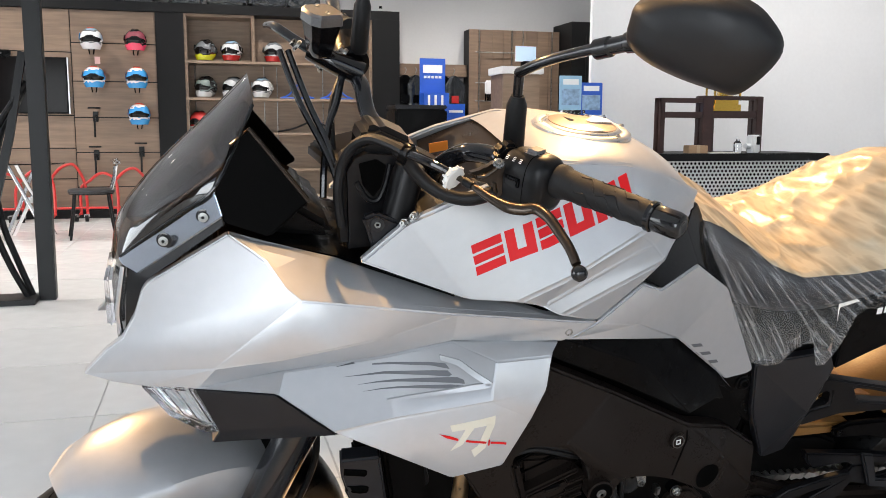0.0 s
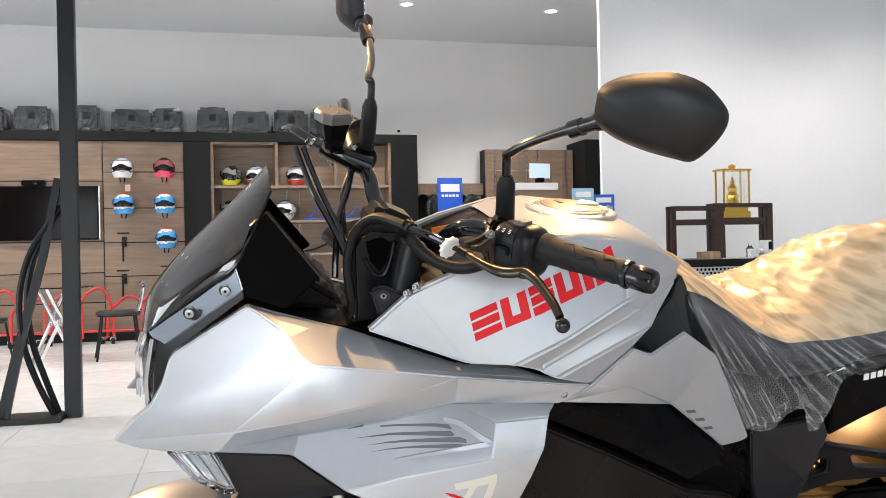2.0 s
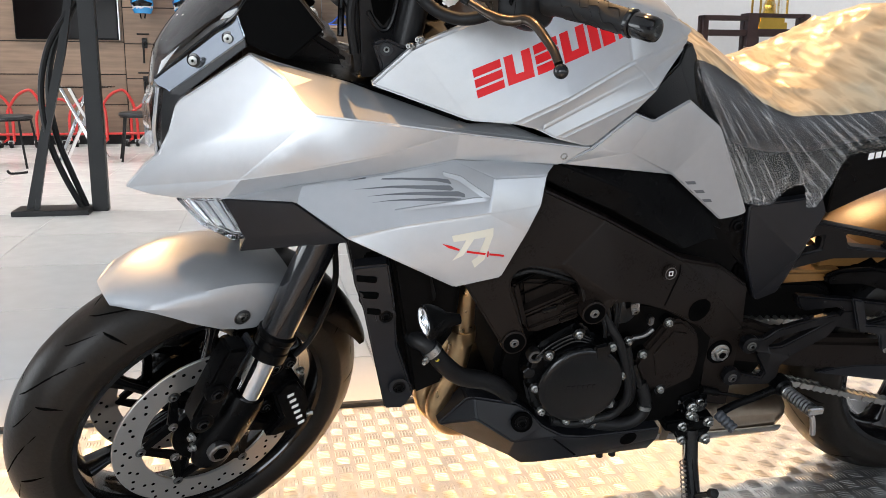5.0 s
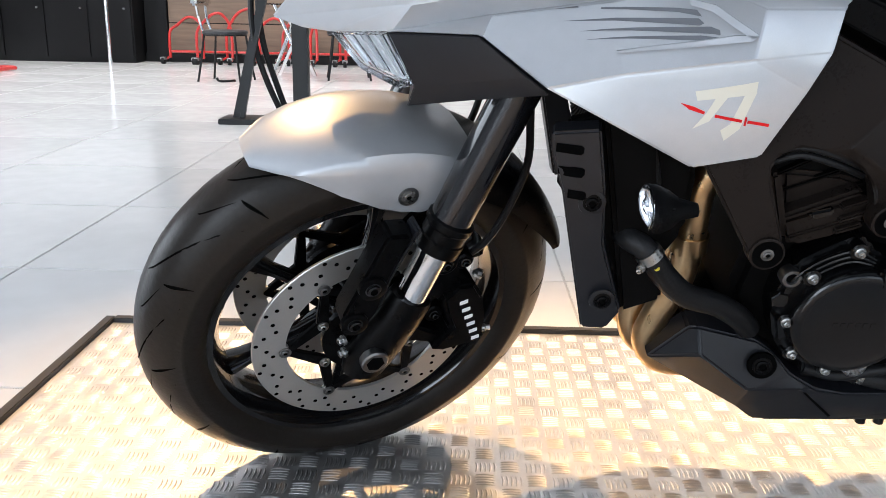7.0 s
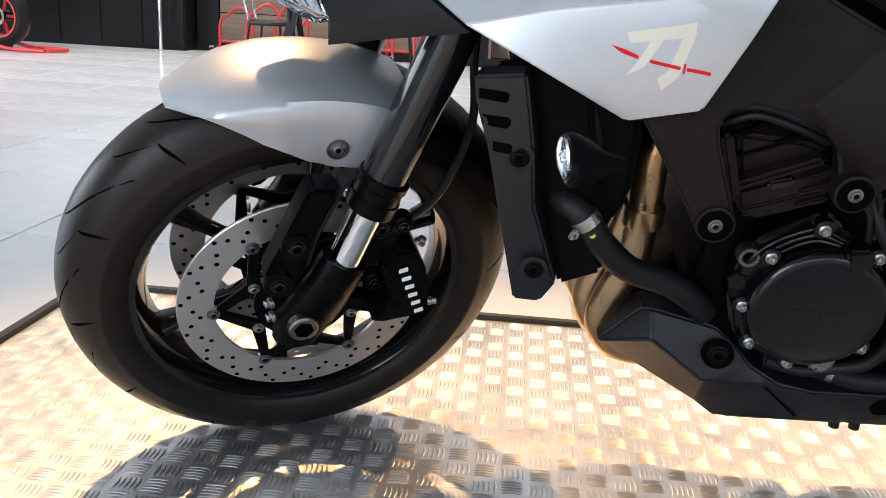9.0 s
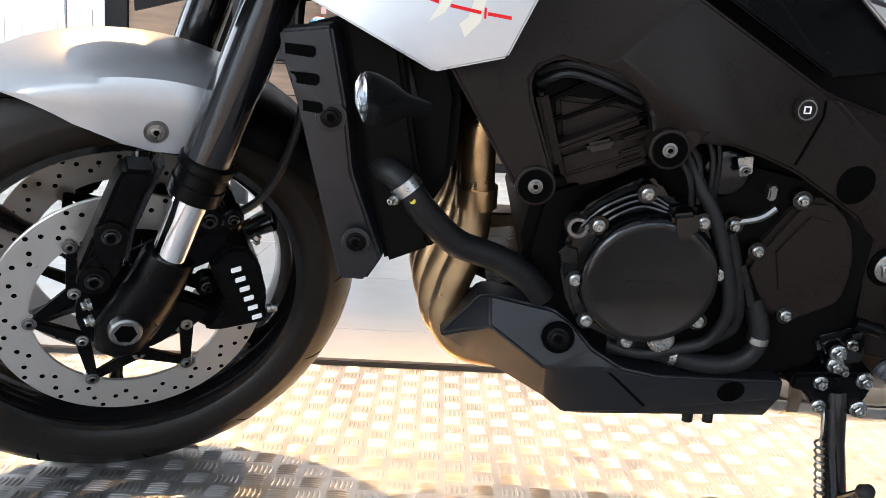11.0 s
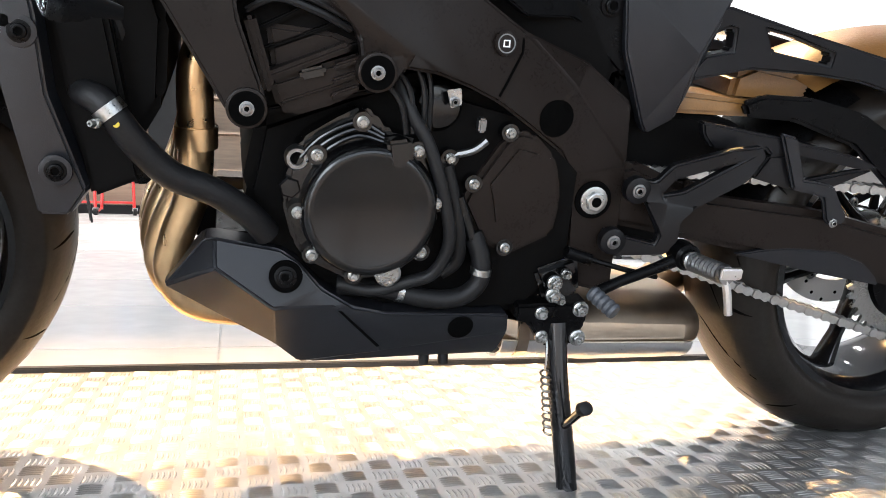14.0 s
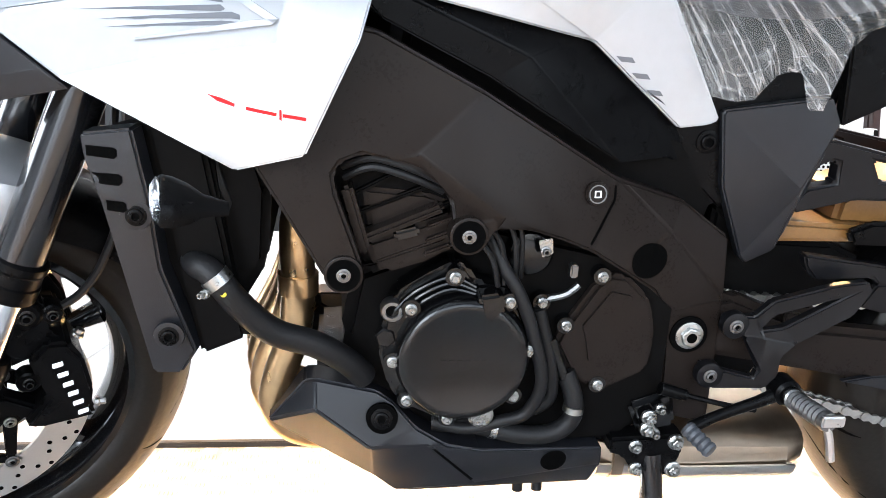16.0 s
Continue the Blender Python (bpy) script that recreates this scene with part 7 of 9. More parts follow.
for mir in (False, True):
    s = 1 if mir else -1
    hang = part("foot_peg_hanger", shell(HANG, HANG_FACES, (0, 0.014, 0), 0.0025, mirror=mir), HANGER_BLACK, moto, "dark cast foot-peg hanger")
    for x, z in ((1.0026, 0.4336), (0.9799, 0.3674)):
        part("mount_boss", lathe([(-0.008, 0.017), (0.004, 0.0165), (0.005, 0.014)], (x, s * 0.152, z), (0, s, 0), 22), HANGER_BLACK, hang)
        bolt("hanger_bolt", (x, s * 0.1565, z), (0, s, 0), 0.0088, 0.005, moto, DULL_STEEL, hexed=False)
    peg = part("foot_peg", lathe([(0, 0.009), (0.004, 0.0125)] + [(0.006 + 0.004 * k, 0.0125 if k % 2 else 0.0105) for k in range(16)] + [(0.072, 0.011)], (1.067, s * 0.196, 0.358), (0.08, s, 0.12), 16), DULL_STEEL, moto, "ribbed metal foot peg")
    part("peg_feeler", tube([(1.072, s * 0.262, 0.364), (1.078, s * 0.266, 0.345), (1.084, s * 0.268, 0.318)], 0.005, 8), ALU, peg)
    part("peg_end", box(1.062, 1.090, s * 0.268 - 0.004, s * 0.268 + 0.004, 0.362, 0.376, 0.002), ALU, peg)

# rear wheel, chain, swing arm
rc = (1.505, 0, 0.311)
tyre("rear_tyre", rc, 0.311, 0.190, moto, None)
wheel("rear_wheel", rc, 0.150, moto, None, 6, 0.050, 0.065)
brake_disc(rc, 0.075, -1, moto, None, 0.125, 0.085, 6, 30)
for y0, y1 in ((-0.128, -0.092), (0.092, 0.128)):
    part("swing_arm", prism([(0.955, 0.455), (1.010, 0.462), (1.120, 0.420), (1.300, 0.402), (1.440, 0.372), (1.570, 0.345), (1.580, 0.300), (1.545, 0.275), (1.440, 0.293), (1.270, 0.330), (1.090, 0.362), (0.960, 0.385)], y0, y1, 0.010), FRAME_BLACK, moto, "black box-section swing arm")
# dark plate added behind the hanger's opening, in place of shade
part("pivot_plate", prism([(0.930, 0.450), (1.040, 0.450), (1.075, 0.380), (1.050, 0.335), (0.960, 0.330)], -0.112, -0.104, 0.003), ENGINE_DEEP, moto)
part("swing_arm_bridge", box(1.00, 1.14, -0.10, 0.10, 0.375, 0.445, 0.012), FRAME_BLACK, moto)
part("arm_tab", prism([(1.075, 0.444), (1.098, 0.440), (1.100, 0.424), (1.088, 0.414), (1.076, 0.424)], -0.136, -0.128, 0.002), FRAME_BLACK, moto)


def chain():
    """Roller chain: each link a pair of plates with two rollers."""
    c0, r0, c1, r1 = Vector((0.880, 0, 0.418)), 0.036, Vector((1.505, 0, 0.311)), 0.112
    d = c1 - c0
    L = d.length
    a = math.atan2(d.z, d.x)
    off = math.asin((r1 - r0) / L)
    top0, top1 = a + math.pi / 2 + off, a + math.pi / 2 + off
    bot = a - math.pi / 2 - off
    P = lambda c, r, t: Vector((c.x + r * math.cos(t), 0, c.z + r * math.sin(t)))
    path = [P(c0, r0, top0), P(c1, r1, top1)]
    n = 14
    path += [P(c1, r1, top1 - (top1 - bot) * k / n) for k in range(1, n + 1)]
    path += [P(c0, r0, bot)]
    path += [P(c0, r0, bot - (2 * math.pi - (top0 - bot)) * k / 8) for k in range(1, 9)]
    seg = [0.0]
    for p, q in zip(path, path[1:]):
        seg.append(seg[-1] + (q - p).length)
    total, pitch = seg[-1], 0.015875
    count = round(total / pitch)
    pts = []
    for k in range(count):
        u = total * k / count
        i = max(j for j in range(len(seg)) if seg[j] <= u + 1e-9)
        i = min(i, len(path) - 2)
        pts.append(path[i].lerp(path[i + 1], (u - seg[i]) / max(seg[i + 1] - seg[i], 1e-9)))
    h = 0.0062
    out = [(0.0068 * math.cos(t), 0.0068 * math.sin(t)) for t in (math.pi / 2 + math.pi * k / 6 for k in range(7))]
    out += [(pitch / 2, -0.0044)] + [(pitch + 0.0068 * math.cos(t), 0.0068 * math.sin(t)) for t in (-math.pi / 2 + math.pi * k / 6 for k in range(7))] + [(pitch / 2, 0.0044)]
    meshes = []
    for wide in (0.0095, 0.0070):
        b = prism(out, -wide - 0.0016, -wide)
        prism(out, wide, wide + 0.0016, bm=b)
        for q in (0, pitch):
            lathe([(-0.011, 0.003), (0.011, 0.003)], (q, 0, 0), (0, 1, 0), 8, b)
            lathe([(-0.007, 0.0050), (0.007, 0.0050)], (q, 0, 0), (0, 1, 0), 10, b)
        meshes.append(finish("chain_link", b, CHAIN))
    ch = new("drive_chain")
    ch.parent = moto
    tagged(ch, "greased steel roller drive chain")
    for k, p in enumerate(pts):
        q = pts[(k + 1) % count]
        t = math.atan2(q.z - p.z, q.x - p.x)
        o = new("chain_link", meshes[k % 2])
        o.parent = ch
        o.matrix_local = pose(p.x, -0.090, p.z, 0, -math.degrees(t), 0)


CHAIN = material("greased_chain_steel", (0.40, 0.39, 0.37), 0.38, 1.0, grain=0.2, scale=300, rough_var=0.1)
chain()
teeth = []
for k in range(44):
    a = 2 * math.pi * k / 44
    for da, r in ((-0.045, 0.106), (-0.015, 0.115), (0.015, 0.115), (0.045, 0.106)):
        teeth.append((rc[0] + r * math.cos(a + da), rc[2] + r * math.sin(a + da)))
spk = part("rear_sprocket", prism(teeth, -0.093, -0.087), STEEL, moto, "steel rear sprocket")
part("sprocket_carrier", lathe([(0, 0.085), (0.012, 0.080), (0.012, 0.03), (0.02, 0.025), (0.02, 0)], (rc[0], -0.088, rc[2]), LEFT, 36), BLACK_PLASTIC, spk)
# chain guard and hugger
guard = part("chain_guard", prism([(1.085, 0.518), (1.187, 0.5046), (1.311, 0.484), (1.365, 0.466), (1.330, 0.4648), (1.2346, 0.4806), (1.190, 0.479), (1.180, 0.488), (1.105, 0.4853), (1.090, 0.5005)], -0.135, -0.118, 0.003), HANGER_BLACK, moto, "black chain guard")
part("guard_web", prism([(1.1715, 0.4484), (1.190, 0.4788), (1.2344, 0.4804), (1.2515, 0.4485), (1.330, 0.4646), (1.352, 0.4640), (1.2698, 0.4282), (1.2294, 0.4348)], -0.133, -0.120, 0.003), HANGER_BLACK, guard)
part("guard_arm", prism([(1.1929, 0.510), (1.2188, 0.5052), (1.2404, 0.4509), (1.264, 0.4486), (1.2896, 0.4432), (1.3205, 0.3985), (1.3148, 0.3904), (1.2981, 0.387), (1.2868, 0.3963), (1.2762, 0.4258), (1.2619, 0.4309), (1.228, 0.4369)], -0.143, -0.134, 0.003), GREY_PLASTIC, guard, "dark grey guard arm")
bolt("guard_bolt", (1.2985, -0.143, 0.3935), LEFT, 0.0062, 0.005, moto, STEEL, hexed=False)
# raised grey oval paints the light on a hollow facet of the arm
part("arm_facet", prism([(1.172, 0.343), (1.215, 0.350), (1.2562, 0.3527), (1.3285, 0.3483), (1.375, 0.333), (1.403, 0.310), (1.410, 0.298), (1.3116, 0.3150)], -0.1302, -0.120, 0.002), GREY_PLASTIC, moto, "oval facet on the swing arm, its light put in the grey")
for a0, a1, reach, mat, name, label in ((62, 135, [(62, 0.338), (100, 0.340), (110, 0.346), (121, 0.358), (135, 0.378)], UNDER, "rear_mudguard", "inner mudguard over the rear tyre, warm light in its tan colour"), (126, 172, [(126, 0.328), (172, 0.336)], BLACK_PLASTIC, "rear_hugger", "black rear tyre hugger")):
    rows = []
    for i in range(19):
        deg = a0 + (a1 - a0) * i / 18
        a, r = radians(deg), float(np.interp(deg, [q[0] for q in reach], [q[1] for q in reach]))
        rows.append([(rc[0] + (r - 0.028 * abs(v) ** 2.5) * math.cos(a), 0.102 * v, rc[2] + (r - 0.028 * abs(v) ** 2.5) * math.sin(a)) for v in (-1 + k / 6 for k in range(13))])
    b = loft(rows, close=False)
    bmesh.ops.solidify(b, geom=b.faces[:], thickness=0.003)
    part(name, b, mat, moto, label, sharp=40)
part("brake_hose", tube([(1.06, -0.06, 0.55), (1.12, -0.07, 0.535), (1.20, -0.06, 0.540), (1.30, -0.03, 0.56)], 0.006, 8), RUBBER_SOFT, moto)
part("shock_absorber", rod((1.02, 0.02, 0.62), (1.06, 0.02, 0.43), 0.03, 20), BLACK_PLASTIC, moto)
part("battery_tray", prism([(0.94, 0.69), (1.08, 0.76), (1.20, 0.80), (1.46, 0.87), (1.46, 0.84), (1.22, 0.770), (1.08, 0.72), (0.95, 0.665)], -0.05, 0.045, 0.008), BLACK_PLASTIC, moto)
SUB = dict(a=(1.060, -0.125, 0.575), b=(1.077, -0.125, 0.597), c=(1.112, -0.126, 0.605), d=(1.167, -0.127, 0.608), e=(1.251, -0.128, 0.596), f=(1.252, -0.128, 0.610), g=(1.193, -0.128, 0.626), h=(1.154, -0.127, 0.633), i=(1.111, -0.126, 0.630), j=(1.103, -0.126, 0.632), k=(1.084, -0.125, 0.622),
           A=(1.068, -0.124, 0.566), B=(1.142, -0.126, 0.584), C=(1.236, -0.127, 0.582), D=(1.301, -0.127, 0.577), E=(1.400, -0.126, 0.556), F=(1.410, -0.126, 0.595), G=(1.348, -0.128, 0.607), H=(1.206, -0.129, 0.634), I=(1.098, -0.127, 0.657), J=(1.070, -0.125, 0.650))
for mir in (False, True):
    part("subframe", shell(SUB, ["a b c B A", "c d C B", "d e D C", "e f G F E D", "f g H G", "g h i j I H", "c i h d", "j k J I"], (0, 0.024, 0), 0.0035, mirror=mir), HANGER_BLACK, moto, "black cast subframe truss")
part("side_filler", prism([(0.890, 0.640), (0.900, 0.835), (1.100, 0.830), (1.120, 0.720), (1.090, 0.600), (0.980, 0.560)], -0.098, 0.098, 0.008), BLACK_PLASTIC, moto, "black panel under the seat")
part("inner_fender", prism([(0.985, 0.455), (0.985, 0.565), (1.050, 0.520), (1.150, 0.515), (1.195, 0.495), (1.195, 0.440), (1.100, 0.430)], -0.085, 0.085, 0.006), ENGINE_DEEP, moto, "black inner fender with shade in its colour")
# undertray and box: golden lamplight painted as their own colour
part("undertray", prism([(1.040, 0.520), (1.060, 0.548), (1.200, 0.540), (1.215, 0.520)], -0.095, 0.095, 0.006), UNDER, moto, "plastic undertray with warm light in its tan colour")
part("fuse_box", prism([(1.150, 0.536), (1.155, 0.572), (1.185, 0.585), (1.260, 0.575), (1.275, 0.552), (1.240, 0.535)], -0.075, 0.040, 0.008), UNDER, moto, "plastic box on the undertray, warm light in its tan colour")
part("tail_underside", prism([(1.150, 0.765), (1.300, 0.805), (1.500, 0.850), (1.62, 0.890), (1.62, 0.930), (1.46, 0.90), (1.15, 0.80)], -0.095, 0.095, 0.014), BLACK_PLASTIC, moto, "black underside of the tail")
part("hugger_flange", prism([(1.150, 0.540), (1.180, 0.552), (1.250, 0.552), (1.335, 0.535), (1.425, 0.490), (1.470, 0.430), (1.415, 0.425), (1.330, 0.490), (1.230, 0.520), (1.160, 0.522)], -0.112, -0.098, 0.005), BLACK_PLASTIC, moto, "black side of the tyre hugger")
grooves(fc, 0.307, 0.120, moto, STEER, 36, -1)
grooves(rc, 0.311, 0.190, moto, None, 27, 1)
tiles()

# ---- things in the showroom ----


def ellipsoid(c, r, seg=24, rings=14, lo=0.0, hi=math.pi, bm=None):
    return lathe([(-r[2] * math.cos(t), max(r[0] * math.sin(t), 0.0)) for t in (lo + (hi - lo) * k / rings for k in range(rings + 1))], c, (0, 0, 1), seg, bm)


def graphic(name, crown, middle, chin, accent, seed):
    """Glossy helmet paint: a crown, a middle and a chin colour with slanting accent fields between them."""
    m = material(name, middle, 0.22, coat=0.5)
    t = m.node_tree
    c, n, r = t.nodes.new("ShaderNodeTexCoord"), t.nodes.new("ShaderNodeTexNoise"), t.nodes.new("ShaderNodeValToRGB")
    mp, sp = t.nodes.new("ShaderNodeMapping"), t.nodes.new("ShaderNodeSeparateXYZ")
    mp.inputs["Location"].default_value = (seed, seed * 0.7, seed * 1.3)
    n.inputs["Scale"].default_value, n.inputs["Detail"].default_value, n.inputs["Distortion"].default_value = 9, 0.5, 0.8
    level, mix = t.nodes.new("ShaderNodeMapRange"), t.nodes.new("ShaderNodeMath")
    level.inputs["From Min"].default_value, level.inputs["From Max"].default_value = -0.14, 0.20
    mix.operation = "MULTIPLY_ADD"
    mix.inputs[1].default_value = 0.30
    r.color_ramp.interpolation = "CONSTANT"
    e = r.color_ramp.elements
    e[0].position, e[0].color = 0.0, (*chin, 1)
    e[1].position, e[1].color = 0.52, (*middle, 1)
    for pos, col in ((0.46, accent), (0.86, accent), (0.91, crown)):
        q = e.new(pos)
        q.color = (*col, 1)
    L = t.links.new
    L(c.outputs["Object"], mp.inputs[0]), L(mp.outputs[0], n.inputs[0]), L(c.outputs["Object"], sp.inputs[0]), L(sp.outputs[2], level.inputs[0])
    L(n.outputs[0], mix.inputs[0]), L(level.outputs[0], mix.inputs[2]), L(mix.outputs[0], r.inputs[0])
    L(r.outputs[0], t.nodes["Principled BSDF"].inputs["Base Color"])
    return m


INK, PAPER = (0.012, 0.012, 0.014), (0.72, 0.72, 0.72)



def helmet(m, colours, strap, group, label):
    """A full-face helmet that looks along -y."""
    h = thing("helmet", label, "helmet", m, group)
    main, second, third = colours
    b = ellipsoid((0, 0, 0.015), (0.125, 0, 0.135), 28, 18, 0.62)
    for v in b.verts:
        v.co.y *= 1.16
        if v.co.z < -0.02 and v.co.y < 0:
            v.co.y *= 1.07
        v.co.x *= 1.0 - 0.12 * max(0, -v.co.z) / 0.12
    part("shell", b, main, h)
    b = bmesh.new()
    rows = []
    for i in range(6):
        z = 0.045 - 0.075 * i / 5
        rows.append([(0.127 * math.sin(a) * (1 - 0.25 * abs(z) / 0.1), -0.152 * math.cos(a) * (1 - 0.2 * abs(z) / 0.1), z + 0.012) for a in (radians(-66 + 132 * k / 12) for k in range(13))])
    part("visor", loft(rows, close=False), GLOSS_BLACK, h, "dark visor")
    rows = []
    for i in range(5):
        z = -0.038 - 0.062 * i / 4
        rows.append([((0.124 - 0.030 * i / 4) * math.sin(a), -(0.158 - 0.016 * i / 4) * math.cos(a), z) for a in (radians(-80 + 160 * k / 14) for k in range(15))])
    part("chin_bar", loft(rows, close=False), second, h)
    rows = []
    for i in range(9):
        t = radians(58 + 100 * i / 8)
        rows.append([(x, -0.150 * math.cos(t), 0.0165 + 0.1375 * math.sin(t)) for x in (-0.035, 0.035)])
    part("stripe", loft(rows, close=False), third, h)
    for s in (-1, 1):
        part("side_flash", loft([[(s * (0.1275 - 0.004 * i), y, 0.02 + 0.022 * i - 0.25 * (y + 0.05)) for y in (-0.07, -0.03, 0.01, 0.06)] for i in range(4)], close=False), third, h)
    if strap:
        for x in (-0.028, 0.028):
            part("strap", tube([(x, -0.03, -0.09), (x * 0.9, -0.035, -0.125), (x * 0.7, -0.04, -0.155)], 0.009, 6, flat_by=0.3), BLACK_PLASTIC, h)
    return h


paint = lambda n, c: material(n + "_gloss_paint", c, 0.18, grain=0.04, scale=60, coat=0.6)
P_ORANGE, P_BLACK, P_RED = (paint(n, c) for n, c in (("orange_red", (0.60, 0.07, 0.04)), ("black", (0.02, 0.02, 0.022)), ("red", (0.45, 0.02, 0.02))))
CORAL, SKY, SMOKY = (0.62, 0.10, 0.07), (0.04, 0.30, 0.66), (0.16, 0.17, 0.18)
P_WHITE = graphic("white_helmet_paint", (0.30, 0.46, 0.60), PAPER, (0.66, 0.64, 0.66), SMOKY, 1.0)
P_PINK = graphic("pink_helmet_paint", INK, (0.22, 0.05, 0.07), (0.72, 0.06, 0.13), INK, 2.0)
P_SKY = graphic("sky_blue_helmet_paint", CORAL, SKY, SKY, PAPER, 3.0)
P_YELLOW = graphic("yellow_helmet_paint", INK, SMOKY, (0.60, 0.60, 0.03), INK, 4.0)
P_GREY = graphic("grey_helmet_paint", SMOKY, (0.46, 0.47, 0.48), (0.58, 0.59, 0.60), SMOKY, 5.0)
P_GREEN = graphic("grey_green_helmet_paint", INK, (0.16, 0.20, 0.19), (0.40, 0.42, 0.42), INK, 6.0)
HY = WY - 0.13
for x, z, cols, lab in ((-1.11, 1.99, (P_WHITE, P_WHITE, P_SKY), "white and pale blue full-face helmet hung on an oak panel"), (-0.63, 1.99, (P_PINK, P_PINK, P_BLACK), "pink-red and black full-face helmet hung on an oak panel"),
                        (-1.10, 1.56, (P_SKY, P_SKY, P_ORANGE), "sky-blue helmet with an orange crown hung on an oak panel"), (-0.63, 1.56, (P_SKY, P_SKY, P_ORANGE), "sky-blue helmet with an orange crown hung on an oak panel"), (-0.62, 1.14, (P_SKY, P_SKY, P_ORANGE), "sky-blue helmet with an orange crown hung on an oak panel")):
    helmet(pose(x, HY, z), cols, True, "helmets on the oak panels", lab)
for x, z, cols, turn, lab in ((0.16, 1.81, (P_YELLOW, P_YELLOW, P_BLACK), -35, "yellow and black full-face helmet on an oak shelf"), (0.47, 1.81, (P_WHITE, P_RED, P_BLACK), -25, "white, black and red full-face helmet on an oak shelf"), (0.98, 1.81, (P_GREY, P_RED, P_BLACK), -20, "grey, black and red full-face helmet on an oak shelf"),
                              (0.15, 1.37, (P_GREEN, P_GREY, P_BLACK), -40, "grey-green full-face helmet on an oak shelf"), (0.48, 1.37, (P_GREY, P_WHITE, P_GREEN), -50, "silver-grey full-face helmet on an oak shelf"), (0.83, 1.37, (P_WHITE, P_GREY, P_GREY), -30, "pale silver full-face helmet on an oak shelf"), (0.06, 0.95, (P_RED, P_WHITE, P_BLACK), -30, "red and white full-face helmet on a low shelf")):
    helmet(pose(x, WY + 0.19, z + 0.112, 0, 0, turn), cols, False, "helmets on the shelves", lab)
for x, z in ((-1.12, 1.07), (-1.13, 0.62), (-0.62, 0.66)):
    h = thing("helmet_hook", "empty black steel helmet hook on an oak panel", "hook", pose(x, WY + 0.02, z), "helmet hooks")
    part("plate", box(-0.03, 0.03, -0.02, 0, 0.0, 0.12, 0.003), BLACK_STEEL, h)
    part("arm", tube([(0, -0.02, 0.06), (0, -0.14, 0.05), (0, -0.15, -0.18)], 0.012, 8, smooth=False), BLACK_STEEL, h)
    part("cross_bar", rod((-0.07, -0.12, 0.16), (0.07, -0.12, 0.16), 0.010, 8), BLACK_STEEL, h)
solid("price_tag", box(-1.08, -1.02, HY - 0.05, HY - 0.048, 1.73, 1.81), material("pink_card", (0.62, 0.38, 0.36), 0.6, grain=0.05, scale=30), "small pink price tag hung under a helmet", "price tag")

# wrapped cases on top of the wall unit
WRAP = material("black_shrink_film", (0.014, 0.017, 0.021), 0.12, grain=0.2, scale=9, bump=0.035, rough_var=0.05, coat=1.0)
case_x = [(-2.60, 0.40), (-2.14, 0.42), (-1.52, 0.32), (-1.02, 0.50), (-0.58, 0.38), (-0.06, 0.40), (0.42, 0.47), (0.90, 0.45), (1.36, 0.40), (-3.05, 0.42), (-3.52, 0.40)]
for k, (x, w) in enumerate(case_x):
    hgt = 0.28 + 0.04 * ((k * 7) % 3) / 2
    c = thing("luggage_case", "black motorcycle luggage case wrapped in shiny film", "luggage case", pose(x, WY + 0.20, 2.47, 0, 0, (-4, 3, -2, 5)[k % 4]), "wrapped cases on the wall unit")
    b = box(-w / 2, w / 2, -0.19, 0.19, 0, hgt, 0.035)
    bmesh.ops.subdivide_edges(b, edges=b.edges[:], cuts=3, use_grid_fill=True)
    for v in b.verts:
        n = noise.noise(Vector((v.co.x * 14 + k, v.co.y * 9, v.co.z * 14)))
        v.co += Vector((v.co.x, v.co.y, 0)).normalized() * 0.012 * n + Vector((0, 0, 0.008 * n * (v.co.z / hgt)))
        v.co.x *= 1 - 0.08 * v.co.z / hgt
        v.co.z = max(v.co.z, 0.0)
    part("body", b, WRAP, c, "film-wrapped shell", sharp=40)
    part("lid", box(-w / 2 * 0.93, w / 2 * 0.93, -0.18, 0.18, hgt * 0.62, hgt * 0.66, 0.006), BLACK_PLASTIC, c)
    part("latch", box(-0.04, 0.04, -0.205, -0.19, hgt * 0.45, hgt * 0.72, 0.006), GREY_PLASTIC, c)
    for q in range(5):
        xx = w * (-0.38 + 0.19 * q)
        part("film_fold", tube([(xx, -0.197, hgt * (0.95 - 0.05 * q)), (xx + 0.03, -0.203, hgt * 0.55), (xx - 0.01 * q, -0.198, hgt * 0.1)], 0.004, 5), WRAP, c)
dev = thing("small_router", "small dark device on top of the wall unit", "device", pose(2.33, WY + 0.15, 2.47))
part("body", box(-0.03, 0.03, -0.03, 0.03, 0, 0.05, 0.008), material("off_white_plastic", (0.6, 0.6, 0.58), 0.4, grain=0.05, scale=50), dev)
part("cap", lathe([(0, 0.022), (0.03, 0.018), (0.035, 0)], (0, 0, 0.05), (0, 0, 1), 16), BLACK_PLASTIC, dev)

# blue cable racks on the shelf
for x in (1.25, 1.75):
    r = thing("blue_stand", "blue painted wire bicycle-style stand on an oak shelf", "stand", pose(x, WY + 0.17, 1.37))
    P_BL = BLUE
    part("left_bar", tube([(-0.20, 0, 0.012), (-0.10, 0, 0.05), (0.0, 0, 0.16), (0.02, 0, 0.17)], 0.010, 8), BLUE, r)
    part("right_bar", tube([(0.22, 0, 0.012), (0.12, 0, 0.05), (0.03, 0, 0.14)], 0.010, 8), BLUE, r)
    part("base_bar", tube([(-0.2, 0, 0.012), (0, -0.05, 0.012), (0.22, 0, 0.012)], 0.010, 8), BLUE, r)
